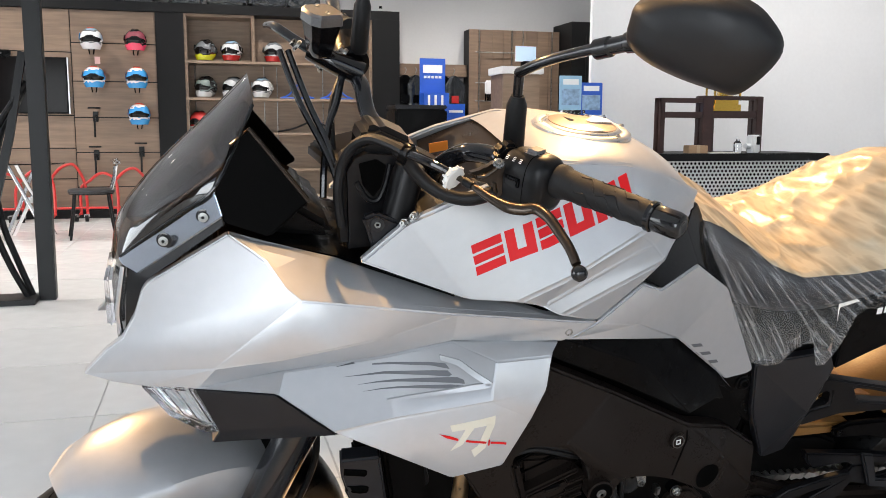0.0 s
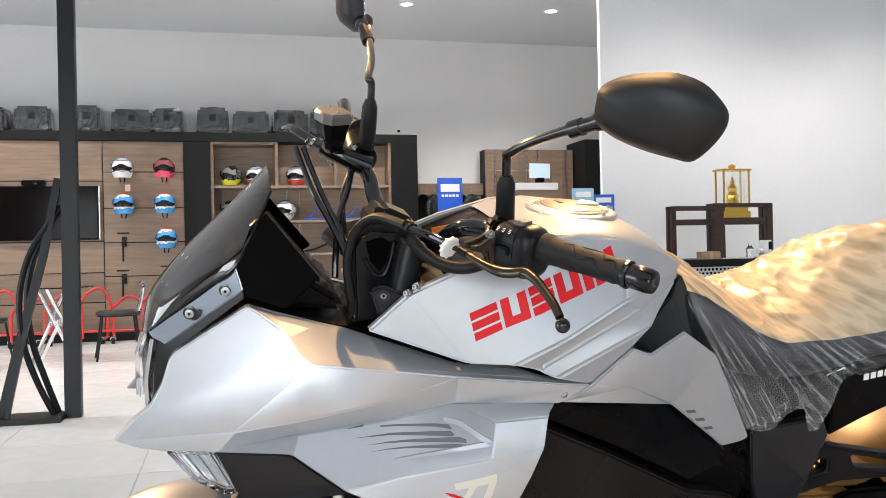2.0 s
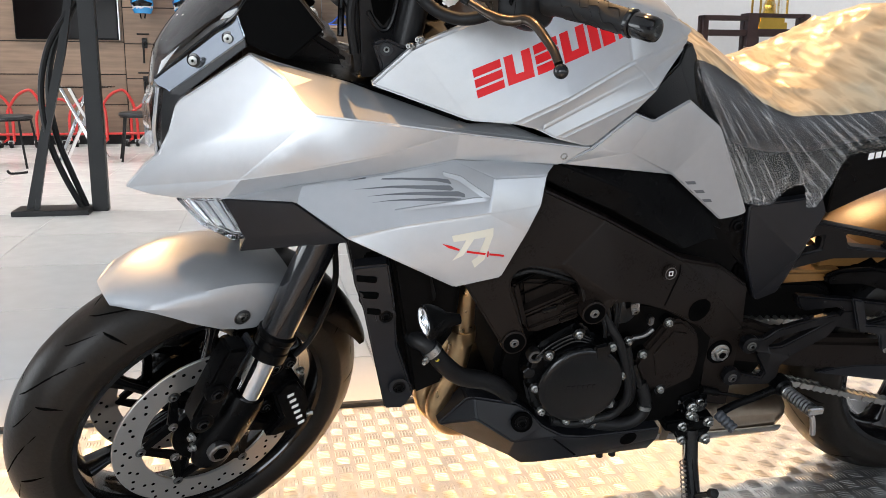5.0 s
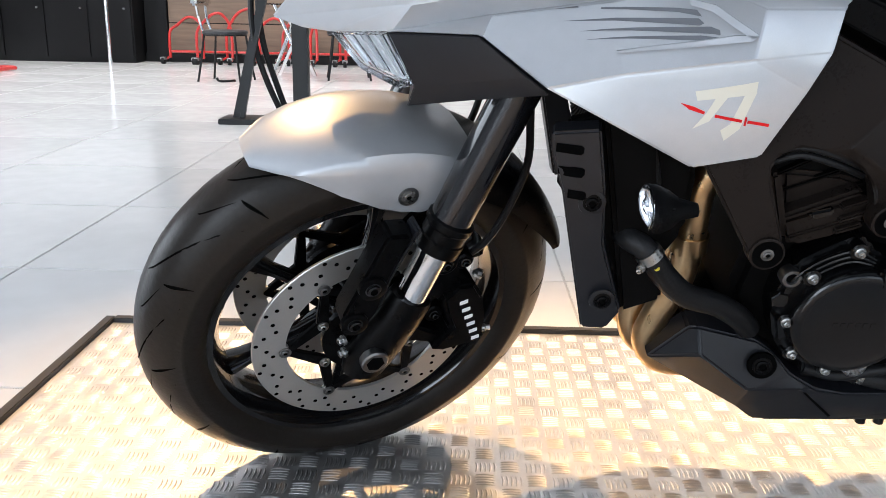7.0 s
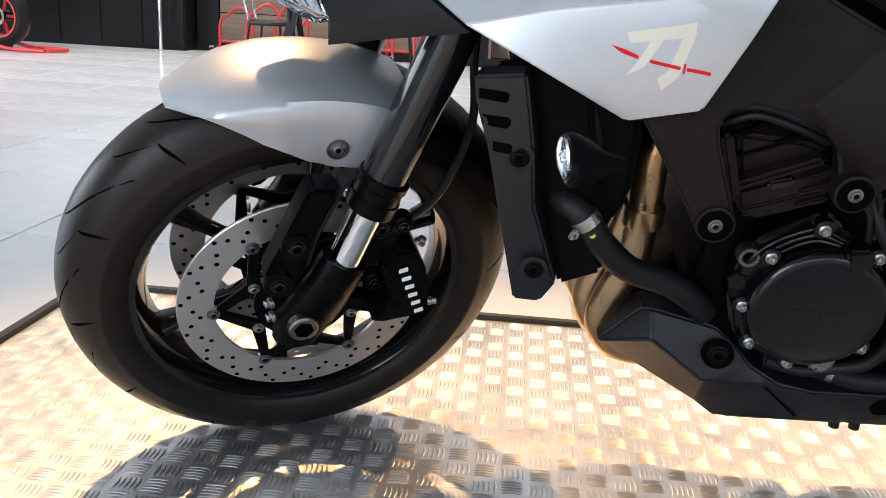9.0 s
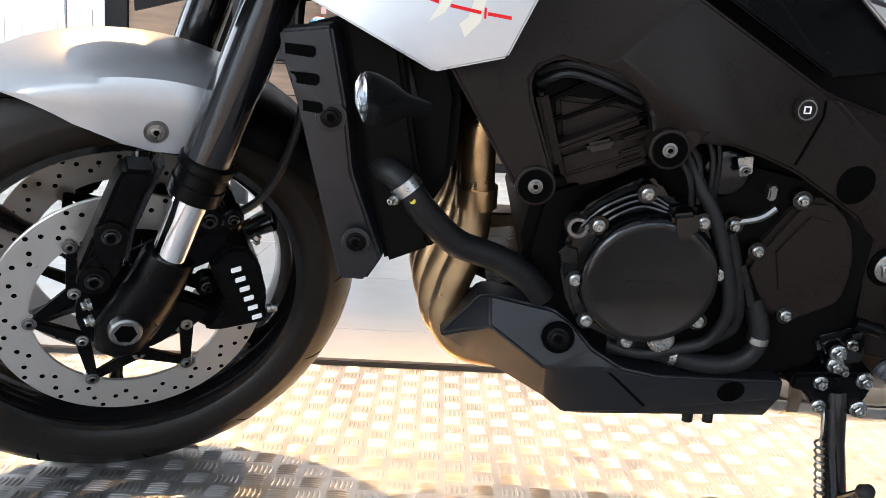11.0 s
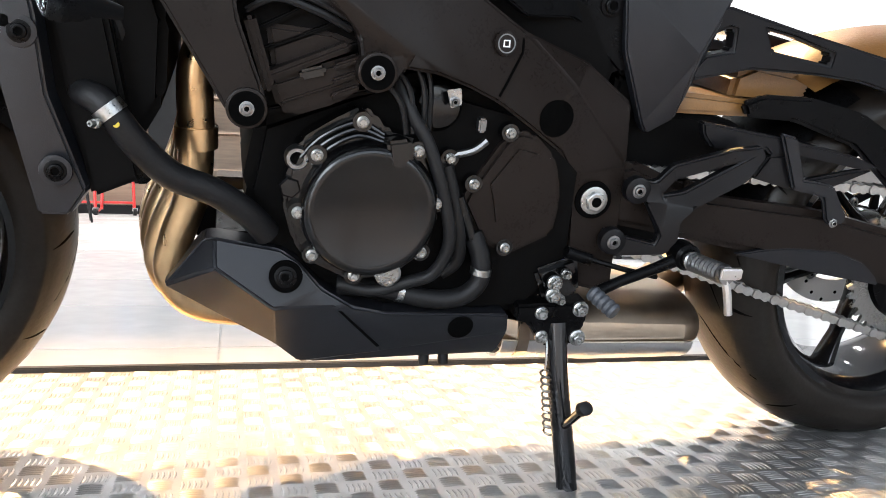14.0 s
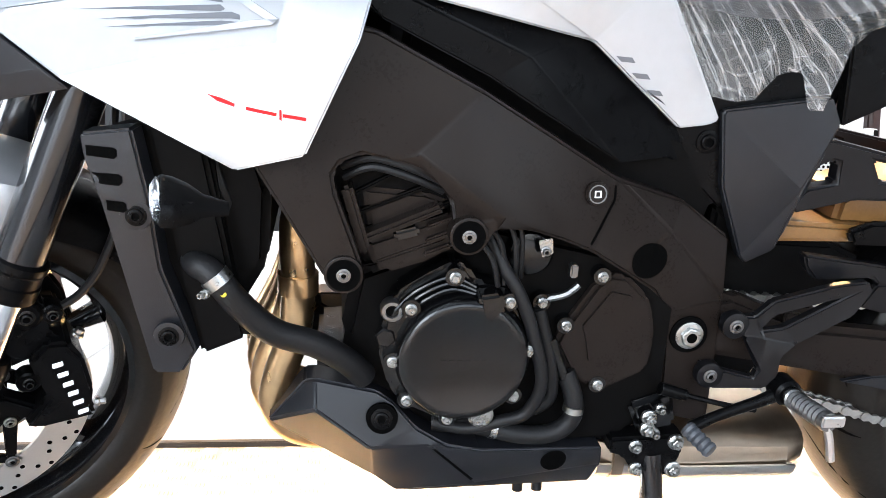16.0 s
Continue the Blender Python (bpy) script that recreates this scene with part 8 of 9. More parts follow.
gl = thing("bent_tube_rack", "dark bent tube rack lying on a shelf", "rack", pose(1.35, WY + 0.15, 0.95))
part("tube", tube([(-0.35, 0, 0.012), (-0.15, 0.02, 0.05), (0.02, 0, 0.12), (0.12, 0, 0.15), (0.3, 0, 0.06)], 0.012, 8), BLACK_STEEL, gl)

# red paddock stands in a row


def paddock_stand(m, k):
    s = thing("paddock_stand", "red tubular paddock stand with small black wheels", "paddock stand", m, "paddock stands along the wall")
    lean = 0.05 * (k % 3 - 1)
    part("arch", tube([(-0.20, 0, 0.06), (-0.20, 0.02, 0.36), (-0.11, 0.05, 0.50 + lean), (0.0, 0.06, 0.585 + lean), (0.10, 0.06, 0.58 + lean), (0.20, 0.05, 0.42), (0.22, 0, 0.06)], 0.017, 10, steps=5), RED_STEEL, s)
    part("cross_tube", rod((-0.20, 0.01, 0.14), (0.22, 0.01, 0.14), 0.014, 10), RED_STEEL, s)
    part("long_leg", tube([(-0.20, 0, 0.08), (-0.21, -0.14, 0.05), (-0.20, -0.20, 0.05)], 0.013, 8), RED_STEEL, s)
    part("long_leg", tube([(0.22, 0, 0.08), (0.23, -0.14, 0.05), (0.22, -0.20, 0.05)], 0.013, 8), RED_STEEL, s)
    for x in (-0.20, 0.22):
        w = part("wheel", lathe([(-0.018, 0.044), (0.018, 0.044), (0.018, 0.02), (0.022, 0.016), (0.022, 0)], (x, -0.20, 0.044), (1, 0, 0), 18), RUBBER_SOFT, s)
        part("bracket", box(x - 0.03, x + 0.03, -0.23, -0.17, 0.05, 0.085, 0.005), STEEL, s)


for k in range(8):
    paddock_stand(pose(-3.18 + 0.345 * k, WY - 0.20, FZ, 0, 0, (-6, 4, -10, 8)[k % 4]), k)


def bar_chair(m, label):
    c = thing("chair", label, "chair", m, "chairs at the chrome table")
    part("seat", lathe([(0, 0.20), (0.006, 0.215), (0.030, 0.215), (0.040, 0.195), (0.042, 0)], (0, 0, 0.44), (0, 0, 1), 28), material("black_vinyl", (0.02, 0.02, 0.022), 0.45, grain=0.15, scale=200), c, "round black padded seat")
    for x, y in ((-0.17, -0.15), (0.17, -0.15), (-0.17, 0.15), (0.17, 0.15)):
        part("leg", tube([(x * 0.9, y * 0.9, 0.44), (x * 1.05, y * 1.05, 0.22), (x * 1.25, y * 1.25, 0.0)], 0.011, 8), BLACK_STEEL, c)
    for x in (-0.09, 0.09):
        part("back_post", tube([(0.17, x, 0.44), (0.215, x, 0.58), (0.235, x * 1.15, 0.72)], 0.012, 8), CHROME, c, "chrome back post")
    b = box(0.195, 0.265, -0.17, 0.17, 0.70, 0.775, 0.02)
    part("backrest", b, CHROME, c, "curved chrome backrest")
    part("seat_ring", lathe([(-0.006, 0.19), (-0.006, 0.205), (0.006, 0.205), (0.006, 0.19)], (0, 0, 0.435), (0, 0, 1), 28, closed=True), BLACK_STEEL, c)


bar_chair(pose(-0.97, 7.62, FZ, 0, 0, 10), "black round-seated chair with a chrome back beside a table")
bar_chair(pose(-2.10, 7.18, FZ, 0, 0, 172), "black round-seated chair with a chrome back turned to a table")
tb = thing("table", "glass-topped table on a crossed chrome tube base", "table", pose(-1.56, 7.75, FZ))
part("top", lathe([(0, 0.34), (0.006, 0.345), (0.012, 0.34)], (0, 0, 0.72), (0, 0, 1), 40), CLEAR, tb, "round clear glass top")
for k in range(4):
    a = math.pi / 4 + math.pi / 2 * k
    part("leg", rod((0.27 * math.cos(a), 0.27 * math.sin(a), 0.0), (-0.20 * math.cos(a + 0.5), -0.20 * math.sin(a + 0.5), 0.72), 0.019, 14), CHROME, tb, "chrome tube leg")
part("hub", lathe([(-0.03, 0.05), (0.03, 0.05)], (0.01, 0.0, 0.37), (0, 0, 1), 18), CHROME, tb)

# black display frame: a tall post with a leaning foot and curved bars
df = thing("steel_stand", "black steel stand with curved bars on a flat foot", "stand")
part("post", box(-0.905, -0.805, 4.32, 4.40, FZ, 3.85, 0.004), BLACK_STEEL, df, "tall square black post")
part("foot", box(-1.36, -0.90, 4.17, 4.42, FZ, FZ + 0.035, 0.004), BLACK_STEEL, df)
part("leaning_bar", tube([(-1.27, 4.30, FZ + 0.03), (-1.16, 4.32, 0.42), (-1.02, 4.35, 0.95), (-0.925, 4.37, 1.45)], 0.030, 4, smooth=False), BLACK_STEEL, df)
part("leaning_bar", tube([(-1.22, 4.24, FZ + 0.03), (-1.13, 4.27, 0.42), (-1.00, 4.31, 0.95), (-0.915, 4.35, 1.44)], 0.020, 4, smooth=False), BLACK_STEEL, df)
for dy, dx in ((0.0, 0.0), (0.06, 0.04)):
    part("curved_bar", tube([(-0.96 + dx * 0.4, 4.30 + dy, FZ + 0.03), (-1.06 + dx, 4.30 + dy, 0.18), (-1.135 + dx, 4.31 + dy, 0.42), (-1.155 + dx * 0.8, 4.32 + dy, 0.70), (-1.10 + dx * 0.6, 4.34 + dy, 0.96), (-0.99 + dx * 0.4, 4.35 + dy, 1.15), (-0.91, 4.36, 1.27)], 0.020, 8), BLACK_STEEL, df)
for x, y, z in ((-1.36, 4.20, 0.20),):
    part("hook", tube([(x + 0.10, y + 0.06, z), (x + 0.02, y, z), (x, y, z + 0.02)], 0.008, 6), BLACK_STEEL, df)

# black showcase with goods, left of the wall unit
SX0, SX1, SY = -7.4, -3.75, 9.25
sc = thing("showcase", "long black showcase with a wire-backed glass upper part", "showcase")
part("base", box(SX0, SX1, SY, 10.1, FZ, 0.72, 0.006), BLACK_BOARD, sc, "matt black base")
for k in range(7):
    x = SX0 + 0.52 * (k + 0.5)
    part("door", box(x - 0.253, x + 0.253, SY - 0.018, SY, FZ + 0.06, 0.70, 0.003), BLACK_BOARD, sc)
    part("knob", rod((x + 0.18, SY - 0.045, 0.56), (x + 0.18, SY - 0.018, 0.56), 0.012, 10), STEEL, sc, "bright knob")
part("glass_front", box(SX0, SX1 - 0.02, SY + 0.01, SY + 0.016, 0.73, 1.7), glass("clear_glass", (0.97, 0.98, 0.98), 0.0, 0.8), sc, "clear glass front")
part("back_panel", box(SX0, SX1, 9.9, 9.92, 0.72, 2.2), WALL_WHITE, sc, "white back panel")
for k in range(16):
    part("back_wire", rod((SX0 + 0.22 * (k + 0.5), 9.87, 0.73), (SX0 + 0.22 * (k + 0.5), 9.87, 1.7), 0.004, 6), STEEL, sc)
for k in range(7):
    x = SX0 + 0.55 * k + 0.22
    col = ((0.55, 0.50, 0.30), (0.6, 0.6, 0.6), (0.30, 0.34, 0.36), (0.55, 0.25, 0.2))[k % 4]
    g = thing("boxed_goods", ("pale yellow", "white", "dark grey", "red-brown")[k % 4] + " carton standing in the showcase", "carton", pose(x, 9.5, 0.72, 0, 0, 6 * (k % 3) - 6), "cartons in the showcase")
    w, hh = 0.13 + 0.03 * (k % 3), 0.16 + 0.06 * ((k * 5) % 4)
    part("box", box(-w, w, -0.1, 0.1, 0, hh, 0.003), material("carton_colour", col, 0.6, grain=0.08, scale=30), g)
    part("flap", box(-w, w, -0.102, -0.1, hh * 0.72, hh * 0.74), WHITE_MARK, g)
solid("steel_post", rod((-3.98, 9.05, FZ), (-3.98, 9.05, 2.2), 0.025, 14), CHROME, "slim bright steel post beside the showcase", "post", m=None)

# red-wheeled motorcycle far off, on a paddock stand
rm = thing("parked_motorcycle", "far-off motorcycle with red wheels on a red paddock stand", "motorcycle", pose(-5.15, 7.75, FZ + 0.035, 0, 0, -8))
part("tyre", lathe([(p.x, p.y) for p in spline([(-0.085, 0.225, 0), (-0.095, 0.26, 0), (-0.07, 0.295, 0), (0, 0.315, 0), (0.07, 0.295, 0), (0.095, 0.26, 0), (0.085, 0.225, 0)], 3)], (0, 0, 0.315), (0, 1, 0), 48, closed=True), RUBBER, rm)
rw = part("wheel", lathe([(-0.08, 0.228), (-0.08, 0.205), (-0.05, 0.195), (0.05, 0.195), (0.08, 0.205), (0.08, 0.228)], (0, 0, 0.315), (0, 1, 0), 48, closed=True), RED_STEEL, rm, "red wheel rim")
for k in range(5):
    a = 2 * math.pi * k / 5
    part("spoke", rod((0.05 * math.cos(a), 0, 0.315 + 0.05 * math.sin(a)), (0.2 * math.cos(a), 0, 0.315 + 0.2 * math.sin(a)), 0.016, 8), RED_STEEL, rw)
part("hub", rod((0, -0.09, 0.315), (0, 0.09, 0.315), 0.055, 24), BLACK_PLASTIC, rw)
part("sprocket", lathe([(-0.105, 0.10), (-0.098, 0.10), (-0.098, 0.07), (-0.105, 0.07)], (0, 0, 0.315), (0, 1, 0), 40, closed=True), STEEL, rm)
part("swing_arm", prism([(0.06, 0.36), (-0.62, 0.45), (-0.62, 0.38), (-0.3, 0.30), (0.06, 0.27)], -0.16, -0.11, 0.01), ALU, rm)
part("body", prism([(-0.15, 0.78), (-0.5, 0.62), (-1.25, 0.55), (-1.35, 0.9), (-0.6, 1.02), (0.25, 1.0), (0.3, 0.9)], -0.14, 0.14, 0.03), P_BLACK, rm)
part("tail", prism([(-0.55, 0.66), (0.28, 0.86), (0.30, 0.80), (-0.3, 0.60)], -0.10, 0.10, 0.01), P_RED, rm)
part("engine", prism([(-0.62, 0.28), (-1.15, 0.25), (-1.25, 0.55), (-0.62, 0.6)], -0.17, 0.17, 0.03), ENGINE_BLACK, rm)
part("front_tyre", lathe([(-0.05, 0.225), (-0.06, 0.27), (0, 0.30), (0.06, 0.27), (0.05, 0.225)], (-1.42, 0, 0.30), (0, 1, 0), 40, closed=True), RUBBER, rm)
ps = thing("paddock_stand", "low red paddock stand holding up a rear wheel", "paddock stand", pose(-5.15, 7.75, FZ, 0, 0, -8), "paddock stands along the wall")
part("side_tube", tube([(0.62, -0.18, 0.03), (0.2, -0.20, 0.03), (-0.10, -0.20, 0.08), (-0.16, -0.19, 0.30)], 0.022, 10, smooth=False), RED_STEEL, ps)
part("side_tube", tube([(0.62, 0.18, 0.03), (0.2, 0.20, 0.03), (-0.10, 0.20, 0.08), (-0.16, 0.19, 0.30)], 0.022, 10, smooth=False), RED_STEEL, ps)
part("handle", rod((0.62, -0.18, 0.03), (0.62, 0.18, 0.03), 0.022, 10), RED_STEEL, ps)
for s in (-1, 1):
    part("wheel", lathe([(-0.02, 0.055), (0.02, 0.055)], (-0.14, s * 0.23, 0.055), (0, 1, 0), 20), RUBBER_SOFT, ps)

# counter, wooden stand and gold figure
ct = thing("counter", "black-topped counter with a perforated white metal front", "counter")
part("top", box(3.00, 4.53, 3.95, 4.60, 0.785, 0.838, 0.006), BLACK_BOARD, ct, "black worktop")
part("front", box(3.04, 4.50, 4.02, 4.035, FZ + 0.02, 0.785), material("white_perforated_metal", (0.62, 0.62, 0.62), 0.4, grain=0.05, scale=40), ct, "perforated pale metal front")
b = bmesh.new()
for i in range(46):
    for j in range(22):
        x, z = 3.06 + 0.0312 * i + 0.0156 * (j % 2), 0.765 - 0.027 * j
        vs = [b.verts.new((x + 0.0105 * math.cos(t), 4.0185, z + 0.0105 * math.sin(t))) for t in (math.pi / 3 * q for q in range(6))]
        b.faces.new(vs)
# flat black hexagons paint the shade of the punched holes
o = part("perforation", b, GROOVE, ct, "rows of small holes drawn with painted shade")
tagged(o, kind="stuff")
for x in (3.03, 4.49):
    part("leg", box(x - 0.02, x + 0.02, 4.02, 4.55, FZ, 0.785, 0.003), BLACK_STEEL, ct)
part("back", box(3.04, 4.50, 4.53, 4.55, FZ + 0.02, 0.785), BLACK_BOARD, ct)
st = thing("wooden_stand", "dark wooden two-part display stand on the counter", "stand", pose(0.093, 4.22, 0.838) @ Matrix.Diagonal((0.958, 1, 0.92, 1)))


def timber(x0, x1, y0, y1, z0, z1):
    part("timber", box(x0, x1, y0, y1, z0, z1, 0.004), DARK_WOOD, st)


for y in (-0.12, -0.06):
    timber(3.26, 3.295, y - 0.02, y + 0.02, 0.0, 0.42)
    timber(3.26, 3.605, y - 0.018, y + 0.018, 0.385, 0.42)
    timber(3.295, 3.605, y - 0.016, y + 0.016, 0.27, 0.315)
    timber(3.605, 3.69, y - 0.025, y + 0.025, 0.0, 0.44)
    timber(4.06, 4.115, y - 0.025, y + 0.025, 0.0, 0.44)
    timber(3.69, 4.06, y - 0.02, y + 0.02, 0.41, 0.44)
    timber(3.69, 4.06, y - 0.02, y + 0.02, 0.27, 0.325)
timber(3.70, 3.75, -0.07, 0.0, 0.0, 0.27)
timber(3.69, 4.06, -0.10, 0.10, 0.275, 0.30)
timber(3.295, 3.605, -0.10, 0.0, 0.285, 0.305)
gcase = thing("gold_figure_case", "gold trophy ornament in a brass-framed glass case", "ornament case", pose(3.755, 4.16, 1.115) @ Matrix.Diagonal((0.74, 0.6, 0.92, 1)))
part("base", box(-0.15, 0.15, -0.10, 0.10, 0, 0.075, 0.004), GOLD, gcase, "gold plinth")
part("base_step", box(-0.13, 0.13, -0.085, 0.085, 0.075, 0.115, 0.003), GOLD, gcase)
for x in (-0.14, 0.14):
    for y in (-0.09, 0.09):
        part("corner_post", box(x - 0.008, x + 0.008, y - 0.008, y + 0.008, 0.115, 0.40), GOLD, gcase, "brass corner post")
part("roof", box(-0.165, 0.165, -0.115, 0.115, 0.40, 0.415, 0.003), GOLD, gcase)
part("roof_ornament", ellipsoid((0, 0, 0.435), (0.04, 0, 0.022), 12, 8), GOLD, gcase)
part("pane", box(-0.132, 0.132, -0.0905, -0.0885, 0.115, 0.40), glass("case_glass", (0.97, 0.97, 0.95), 0.0, 0.85), gcase, "clear pane")
part("figure", lathe([(0, 0.075), (0.02, 0.07), (0.05, 0.06), (0.08, 0.062), (0.11, 0.045), (0.14, 0.05), (0.17, 0.025), (0.20, 0.022), (0.225, 0.008), (0.24, 0.0)], (0, 0, 0.125), (0, 0, 1), 12), GOLD, gcase, "plain gold ornament")
part("figure_base", box(-0.09, 0.09, -0.06, 0.06, 0.115, 0.14, 0.003), BLACK_BOARD, gcase)
d = thing("card_reader", "white and black card reader on the counter", "card reader", pose(3.955, 4.06, 0.838, 0, 0, 20))
part("body", box(-0.045, 0.045, -0.03, 0.03, 0, 0.13, 0.008), WHITE_MARK, d)
part("screen", box(-0.005, 0.04, -0.032, -0.028, 0.06, 0.12, 0.002), SCREEN, d)
part("paper_roll", lathe([(-0.03, 0.02), (0.03, 0.02)], (-0.06, 0.0, 0.05), (1, 0, 0), 14), WHITE_MARK, d)
d = thing("clear_bottle", "small clear plastic bottle on the counter", "bottle", pose(3.825, 4.06, 0.838))
part("body", lathe([(0, 0.028), (0.07, 0.03), (0.085, 0.014), (0.10, 0.012)], (0, 0, 0), (0, 0, 1), 18), CLEAR, d)
part("cap", lathe([(0.10, 0.014), (0.118, 0.014)], (0, 0, 0), (0, 0, 1), 14), WHITE_MARK, d)
d = thing("cardboard_box", "small brown cardboard box on the counter", "box", pose(3.475, 4.04, 0.838, 0, 0, -8))
part("body", box(-0.07, 0.07, -0.05, 0.05, 0, 0.055, 0.003), material("brown_card", (0.36, 0.23, 0.13), 0.7, grain=0.12, scale=40), d)
part("tape", box(-0.012, 0.012, -0.051, 0.051, 0.0, 0.0565), material("parcel_tape", (0.45, 0.33, 0.2), 0.3), d)
d = thing("paper_stack", "papers lying on the counter", "papers", pose(3.66, 4.02, 0.838, 0, 0, 4))
for k in range(4):
    part("sheet", box(-0.12, 0.12, -0.07, 0.07, 0.002 * k, 0.002 * k + 0.0015), (WHITE_MARK, OAK_LIGHT, WHITE_MARK, CREAM)[k], d).rotation_euler = (0, 0, 0.1 * k)

# right part of the back wall
rp_ = thing("slat_wall", "brown oak slat wall with steel display rails", "wall panel")
for k in range(8):
    x = 3.55 + 0.161 * k
    part("board", box(x, x + 0.159, 9.84, 9.86, 1.0, 2.32, 0.002), OAK, rp_)
part("back", box(3.55, 4.84, 9.865, 10.1, FZ, 2.32), BLACK_BOARD, rp_)
for x in (3.68, 4.14, 4.30, 4.72):
    part("rail", box(x, x + 0.012, 9.825, 9.84, 1.05, 2.32), STEEL, rp_, "steel rail")
for z in (2.02, 1.62, 1.38):
    part("cross_rail", rod((3.62, 9.78, z), (4.33, 9.78, z), 0.008, 8), STEEL, rp_)
wk = thing("black_cabinet", "tall matt black cabinet beside the slat wall", "cabinet")
part("body", box(4.85, 5.6, 9.45, 10.1, FZ, 2.42, 0.004), BLACK_BOARD, wk)
part("door", box(5.05, 5.50, 9.43, 9.45, 0.1, 2.25, 0.003), BLACK_BOARD, wk)
gl = thing("glove", "black and white riding glove hung on a rail", "glove", pose(3.80, 9.74, 1.62))
part("palm", box(-0.06, 0.06, -0.02, 0.02, -0.16, 0.03, 0.018), WHITE_MARK, gl)
for q in range(4):
    part("finger", tube([(-0.045 + 0.03 * q, 0, -0.15), (-0.05 + 0.033 * q, -0.01, -0.24)], 0.013, 8), BLACK_PLASTIC, gl)
ds = thing("reception_desk", "oak-fronted reception desk with a white counter top", "desk")
part("front", box(3.36, 3.80, 7.90, 7.94, FZ, 1.62, 0.004), OAK_LIGHT, ds)
part("top", box(3.33, 3.83, 7.85, 8.35, 1.62, 1.70, 0.006), WALL_WHITE, ds, "white raised top")
part("side", box(3.36, 3.40, 7.94, 8.33, FZ, 1.62), OAK, ds)
mo = thing("monitor", "monitor showing a pale blue screen on the desk", "monitor", pose(3.70, 8.10, 1.70, 0, 0, 10) @ Matrix.Diagonal((0.55, 0.55, 0.55, 1)))
part("screen", box(-0.24, 0.24, -0.012, -0.008, 0.14, 0.44), glow("lit_screen", (0.45, 0.58, 0.72), 0.7), mo, "lit pale blue screen")
part("frame", box(-0.25, 0.25, -0.008, 0.02, 0.13, 0.45, 0.004), WHITE_MARK, mo)
part("foot", box(-0.08, 0.08, -0.06, 0.08, 0, 0.14, 0.01), BLACK_PLASTIC, mo)
bd = thing("blue_display", "blue cardboard product display with white lettering as bars", "display stand", pose(2.90, 9.3, 0.90))
part("header", box(-0.16, 0.17, -0.01, 0.01, 0.55, 0.98, 0.003), BLUE, bd)
part("body", box(-0.16, 0.17, -0.20, 0.02, 0.0, 0.55, 0.004), BLUE, bd)
part("brand_bar", box(-0.12, 0.13, -0.014, -0.010, 0.80, 0.90), WHITE_MARK, bd, "plain white bar")
for k in range(5):
    part("text_bar", box(-0.11 + 0.048 * k, -0.075 + 0.048 * k, -0.014, -0.010, 0.735, 0.765), WHITE_MARK, bd, "plain white bar")
for k in range(3):
    part("can", rod((-0.09 + 0.085 * k, -0.17, 0.32), (-0.09 + 0.085 * k, -0.17, 0.52), 0.034, 16), WHITE_MARK, bd, "white can")
part("wing", box(0.17, 0.42, -0.06, -0.04, 0.10, 0.42, 0.003), BLUE, bd)
part("wing_bar", box(0.20, 0.39, -0.064, -0.060, 0.31, 0.34), WHITE_MARK, bd)
rk = thing("clothes_rail", "wall rail with dark jackets in clear covers", "clothes rail")
part("rail", box(2.54, 3.55, 9.95, 10.1, 1.70, 1.86, 0.003), OAK, rk)
for k, x in enumerate((2.66, 2.80, 3.18, 3.32)):
    j = thing("jacket", "dark riding jacket on a hanger in clear film", "jacket", pose(x, 9.80, 1.70, 0, 0, 8 * (k % 2) - 4), "jackets on the rail")
    part("body", loft([[(w * math.cos(a), 0.06 * math.sin(a) * (1 + 0.3 * math.cos(3 * a)), z) for a in (2 * math.pi * q / 16 for q in range(16))] for z, w in ((0.0, 0.03), (-0.05, 0.10), (-0.12, 0.17), (-0.40, 0.15), (-0.75, 0.17), (-0.78, 0.16))]), WRAP if k % 2 else BLACK_PLASTIC, j)
    part("hanger", tube([(0, 0, 0.10), (0.02, 0, 0.07), (0, 0, 0.02)], 0.005, 6), STEEL, j)
    part("badge", box(-0.05, 0.05, -0.08, -0.07, -0.36, -0.26, 0.003), P_RED if k == 3 else BLACK_PLASTIC, j)
tbl = thing("display_table", "table with folded clothes on brown paper", "table")
part("top", box(2.30, 2.90, 8.6, 9.1, 1.10, 1.14, 0.004), OAK_LIGHT, tbl)
part("body", box(2.34, 2.86, 8.65, 9.05, FZ, 1.10, 0.004), BLACK_BOARD, tbl)
for k in range(3):
    f = thing("folded_shirt", "folded tan and orange garment on a table", "garment", pose(2.45 + 0.12 * k, 8.85, 1.14 + 0.0 * k, 0, 0, 14 * k - 12), "garments on the table")
    part("cloth", box(-0.16, 0.16, -0.14, 0.14, 0.0, 0.05 + 0.03 * k, 0.015), material("tan_cloth", ((0.42, 0.26, 0.14), (0.5, 0.32, 0.18), (0.46, 0.20, 0.08))[k], 0.8, grain=0.1, scale=60), f)
    part("collar", box(-0.05, 0.05, -0.16, -0.10, 0.03 + 0.03 * k, 0.062 + 0.03 * k, 0.008), P_WHITE, f)
pr = thing("office_printer", "dark office printer on a low cupboard", "printer", pose(2.22, 7.3, 0.15))
part("body", box(-0.27, 0.27, -0.22, 0.22, 0.78, 1.05, 0.02), BLACK_PLASTIC, pr)
part("lid", box(-0.27, 0.27, -0.22, 0.22, 1.05, 1.09, 0.01), GREY_PLASTIC, pr)
part("cupboard", box(-0.32, 0.32, -0.25, 0.25, FZ - 0.15, 0.78, 0.006), BLACK_BOARD, pr)
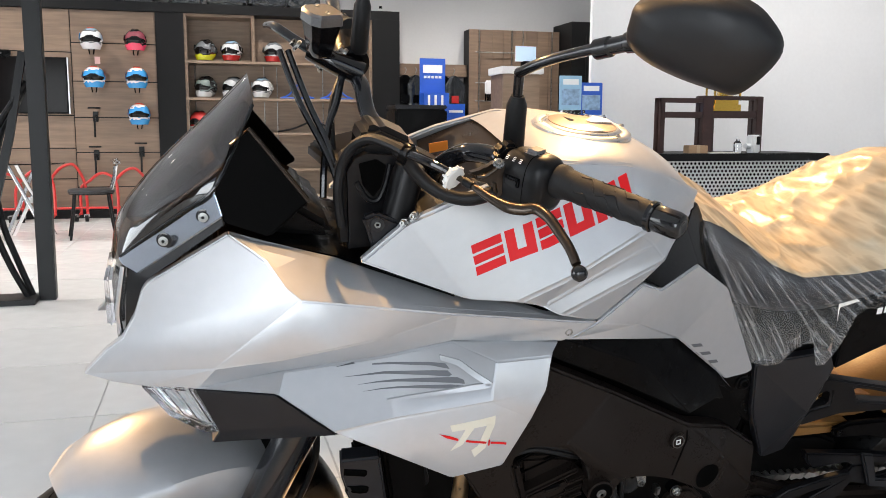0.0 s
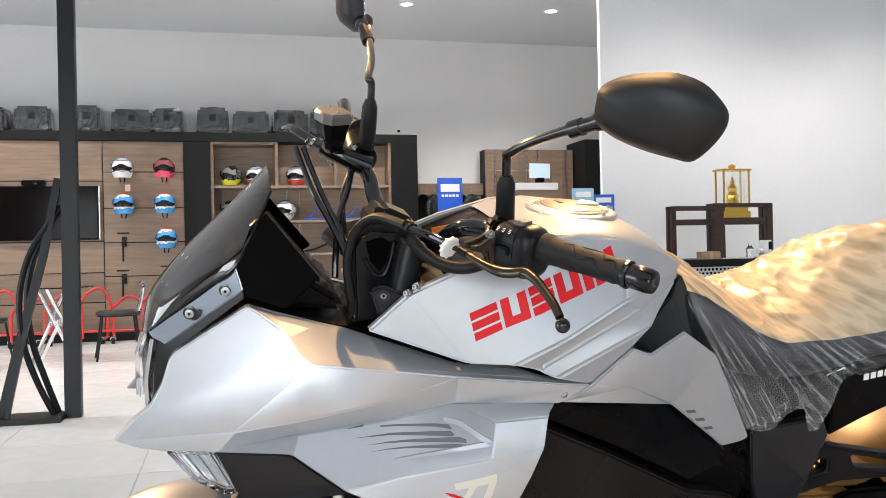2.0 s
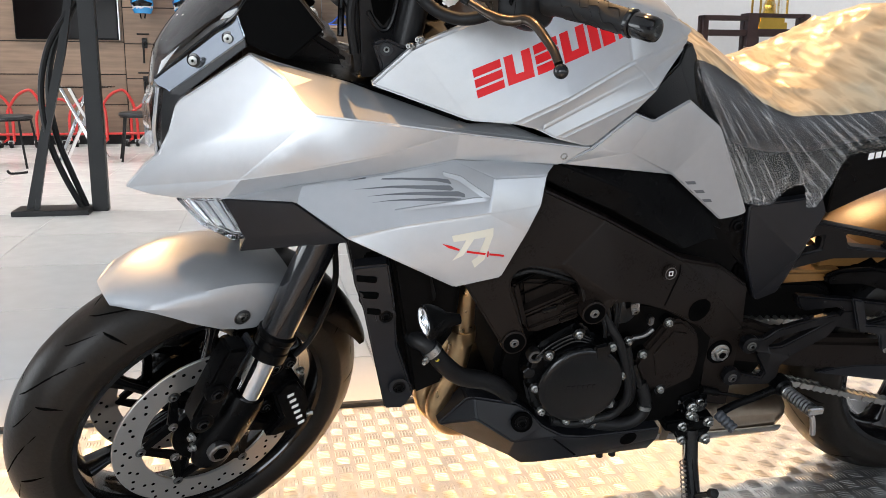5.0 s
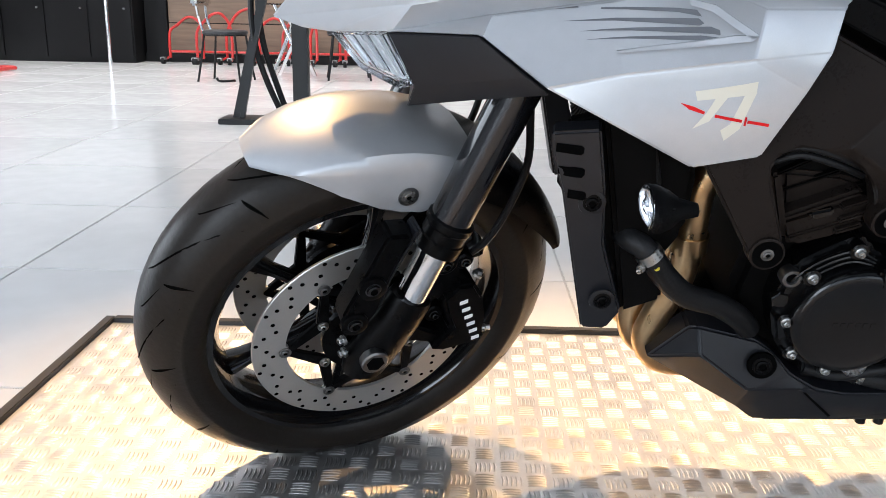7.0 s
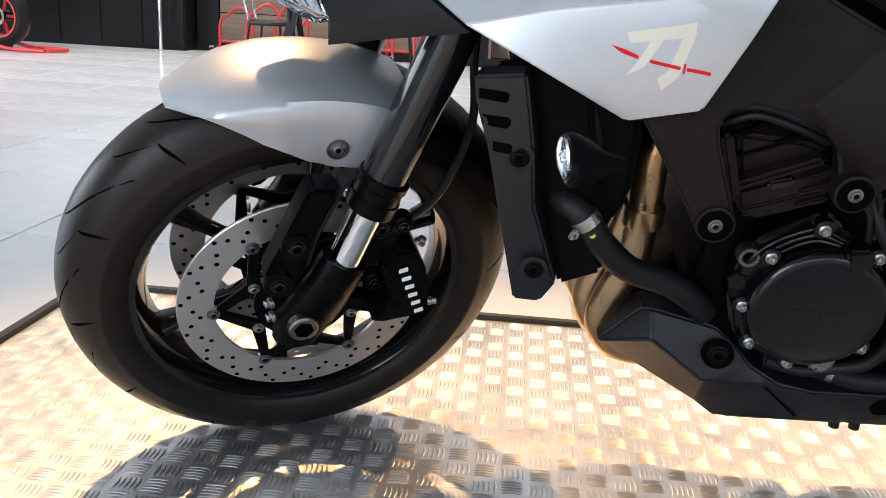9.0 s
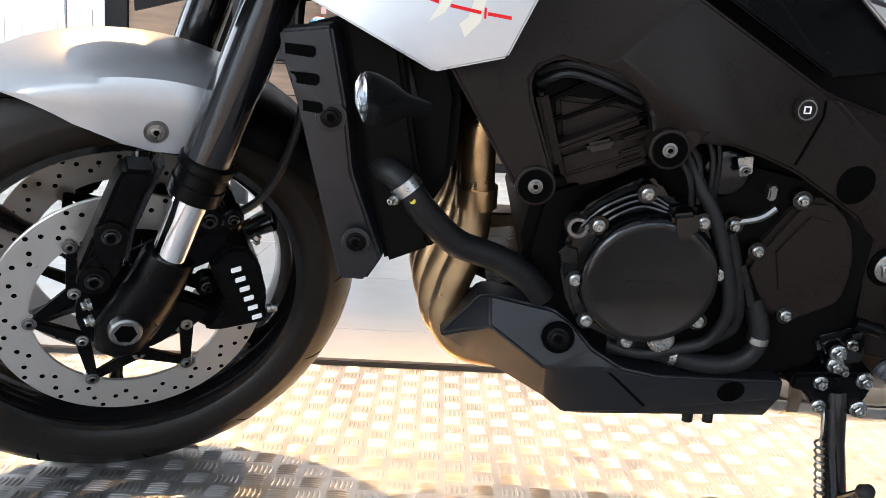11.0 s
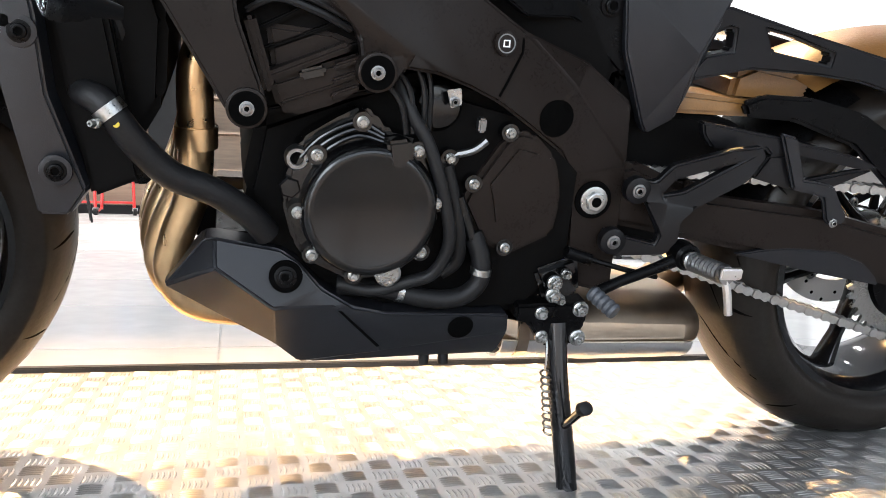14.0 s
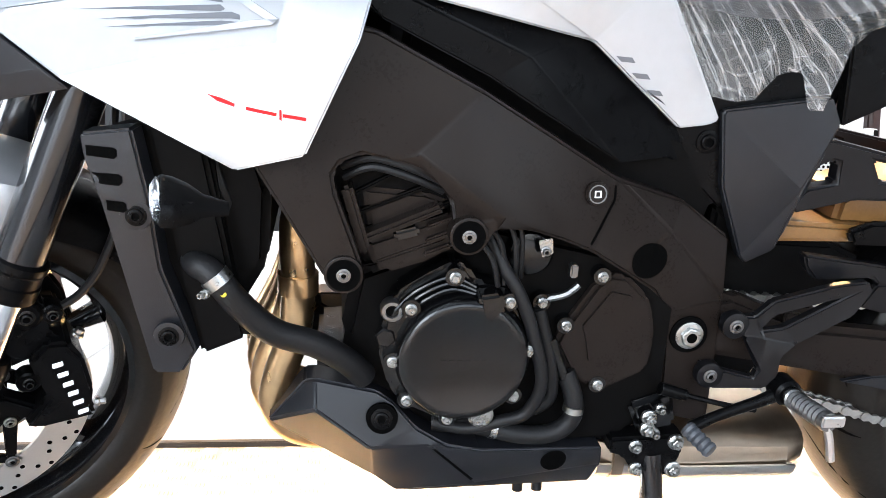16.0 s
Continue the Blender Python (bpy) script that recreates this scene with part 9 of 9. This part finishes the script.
for x, z, w, hh, col in ((2.88, 1.15, 0.09, 0.265, PALE_BLUE), (3.055, 1.115, 0.092, 0.25, BLUE)):
    pz = thing("poster_stand", "small blue poster holder with white bars and a photograph", "poster holder", pose(x, 4.90, z, 0, 0, -4), "poster holders by the wall")
    part("board", box(-w, w, -0.008, 0.008, 0, hh, 0.003), col, pz)
    part("photograph", box(-w * 0.8, w * 0.8, -0.011, -0.008, hh * 0.15, hh * 0.62), material("photo_print", (0.25, 0.38, 0.55), 0.3, grain=0.7, scale=30), pz)
    part("title_bar", box(-w * 0.7, w * 0.7, -0.011, -0.008, hh * 0.74, hh * 0.9), WHITE_MARK, pz, "plain white bar")
    part("ledge", box(-w, w, -0.10, 0.012, -0.03, 0.0, 0.004), CLEAR, pz, "clear plastic ledge")
    part("support", box(-0.02, 0.02, 0.0, 0.03, FZ - z, -0.03, 0.003), BLACK_STEEL, pz)

# ceiling lamps
# includes fittings for the two lamps added before the partition
for x, y in DOWN:
    f = thing("downlight", "round recessed white ceiling downlight", "downlight", pose(x, y, CZ), "ceiling downlights")
    part("trim_ring", lathe([(-0.008, 0.095), (-0.012, 0.085), (-0.010, 0.068), (0.0, 0.066), (0.0, 0.095)], (0, 0, 0), (0, 0, 1), 32, closed=True), WHITE_MARK, f)
    part("diffuser", lathe([(-0.004, 0.066), (-0.006, 0.0)], (0, 0, 0), (0, 0, 1), 28), glow("lit_diffuser", (1.0, 0.97, 0.92), 18.0), f, "lit lamp face")
for eye, aim, power in SPOTS:
    s = thing("spotlight", "black ceiling track spotlight with a warm lamp", "spotlight", None, "spotlights over the platform")
    d = (Vector(aim) - Vector(eye)).normalized()
    e = Vector(eye)
    part("stem", rod(e + Vector((0, 0, 0.10)), (e.x, e.y, CZ), 0.012, 10), BLACK_STEEL, s)
    part("can", lathe([(-0.06, 0.0), (-0.06, 0.045), (0.05, 0.055), (0.05, 0.050), (0.0, 0.046), (0.0, 0.0)], e - d * 0.02, d, 24), BLACK_STEEL, s)
# shop windows, unseen and added round the front fill lamps
for n, (x0, x1) in enumerate(PANES):
    wf = structure("window_%d" % (n + 1), box(x0, x1, -5.13, -5.08, FZ, FZ + 0.06), BLACK_STEEL, "tall shop window in a dark steel frame", "window")
    for x in (x0, x1 - 0.06):
        part("window_frame", box(x, x + 0.06, -5.13, -5.08, FZ + 0.06, 3.3), BLACK_STEEL, wf)
    part("window_frame", box(x0 + 0.06, x1 - 0.06, -5.13, -5.08, 3.24, 3.3), BLACK_STEEL, wf)
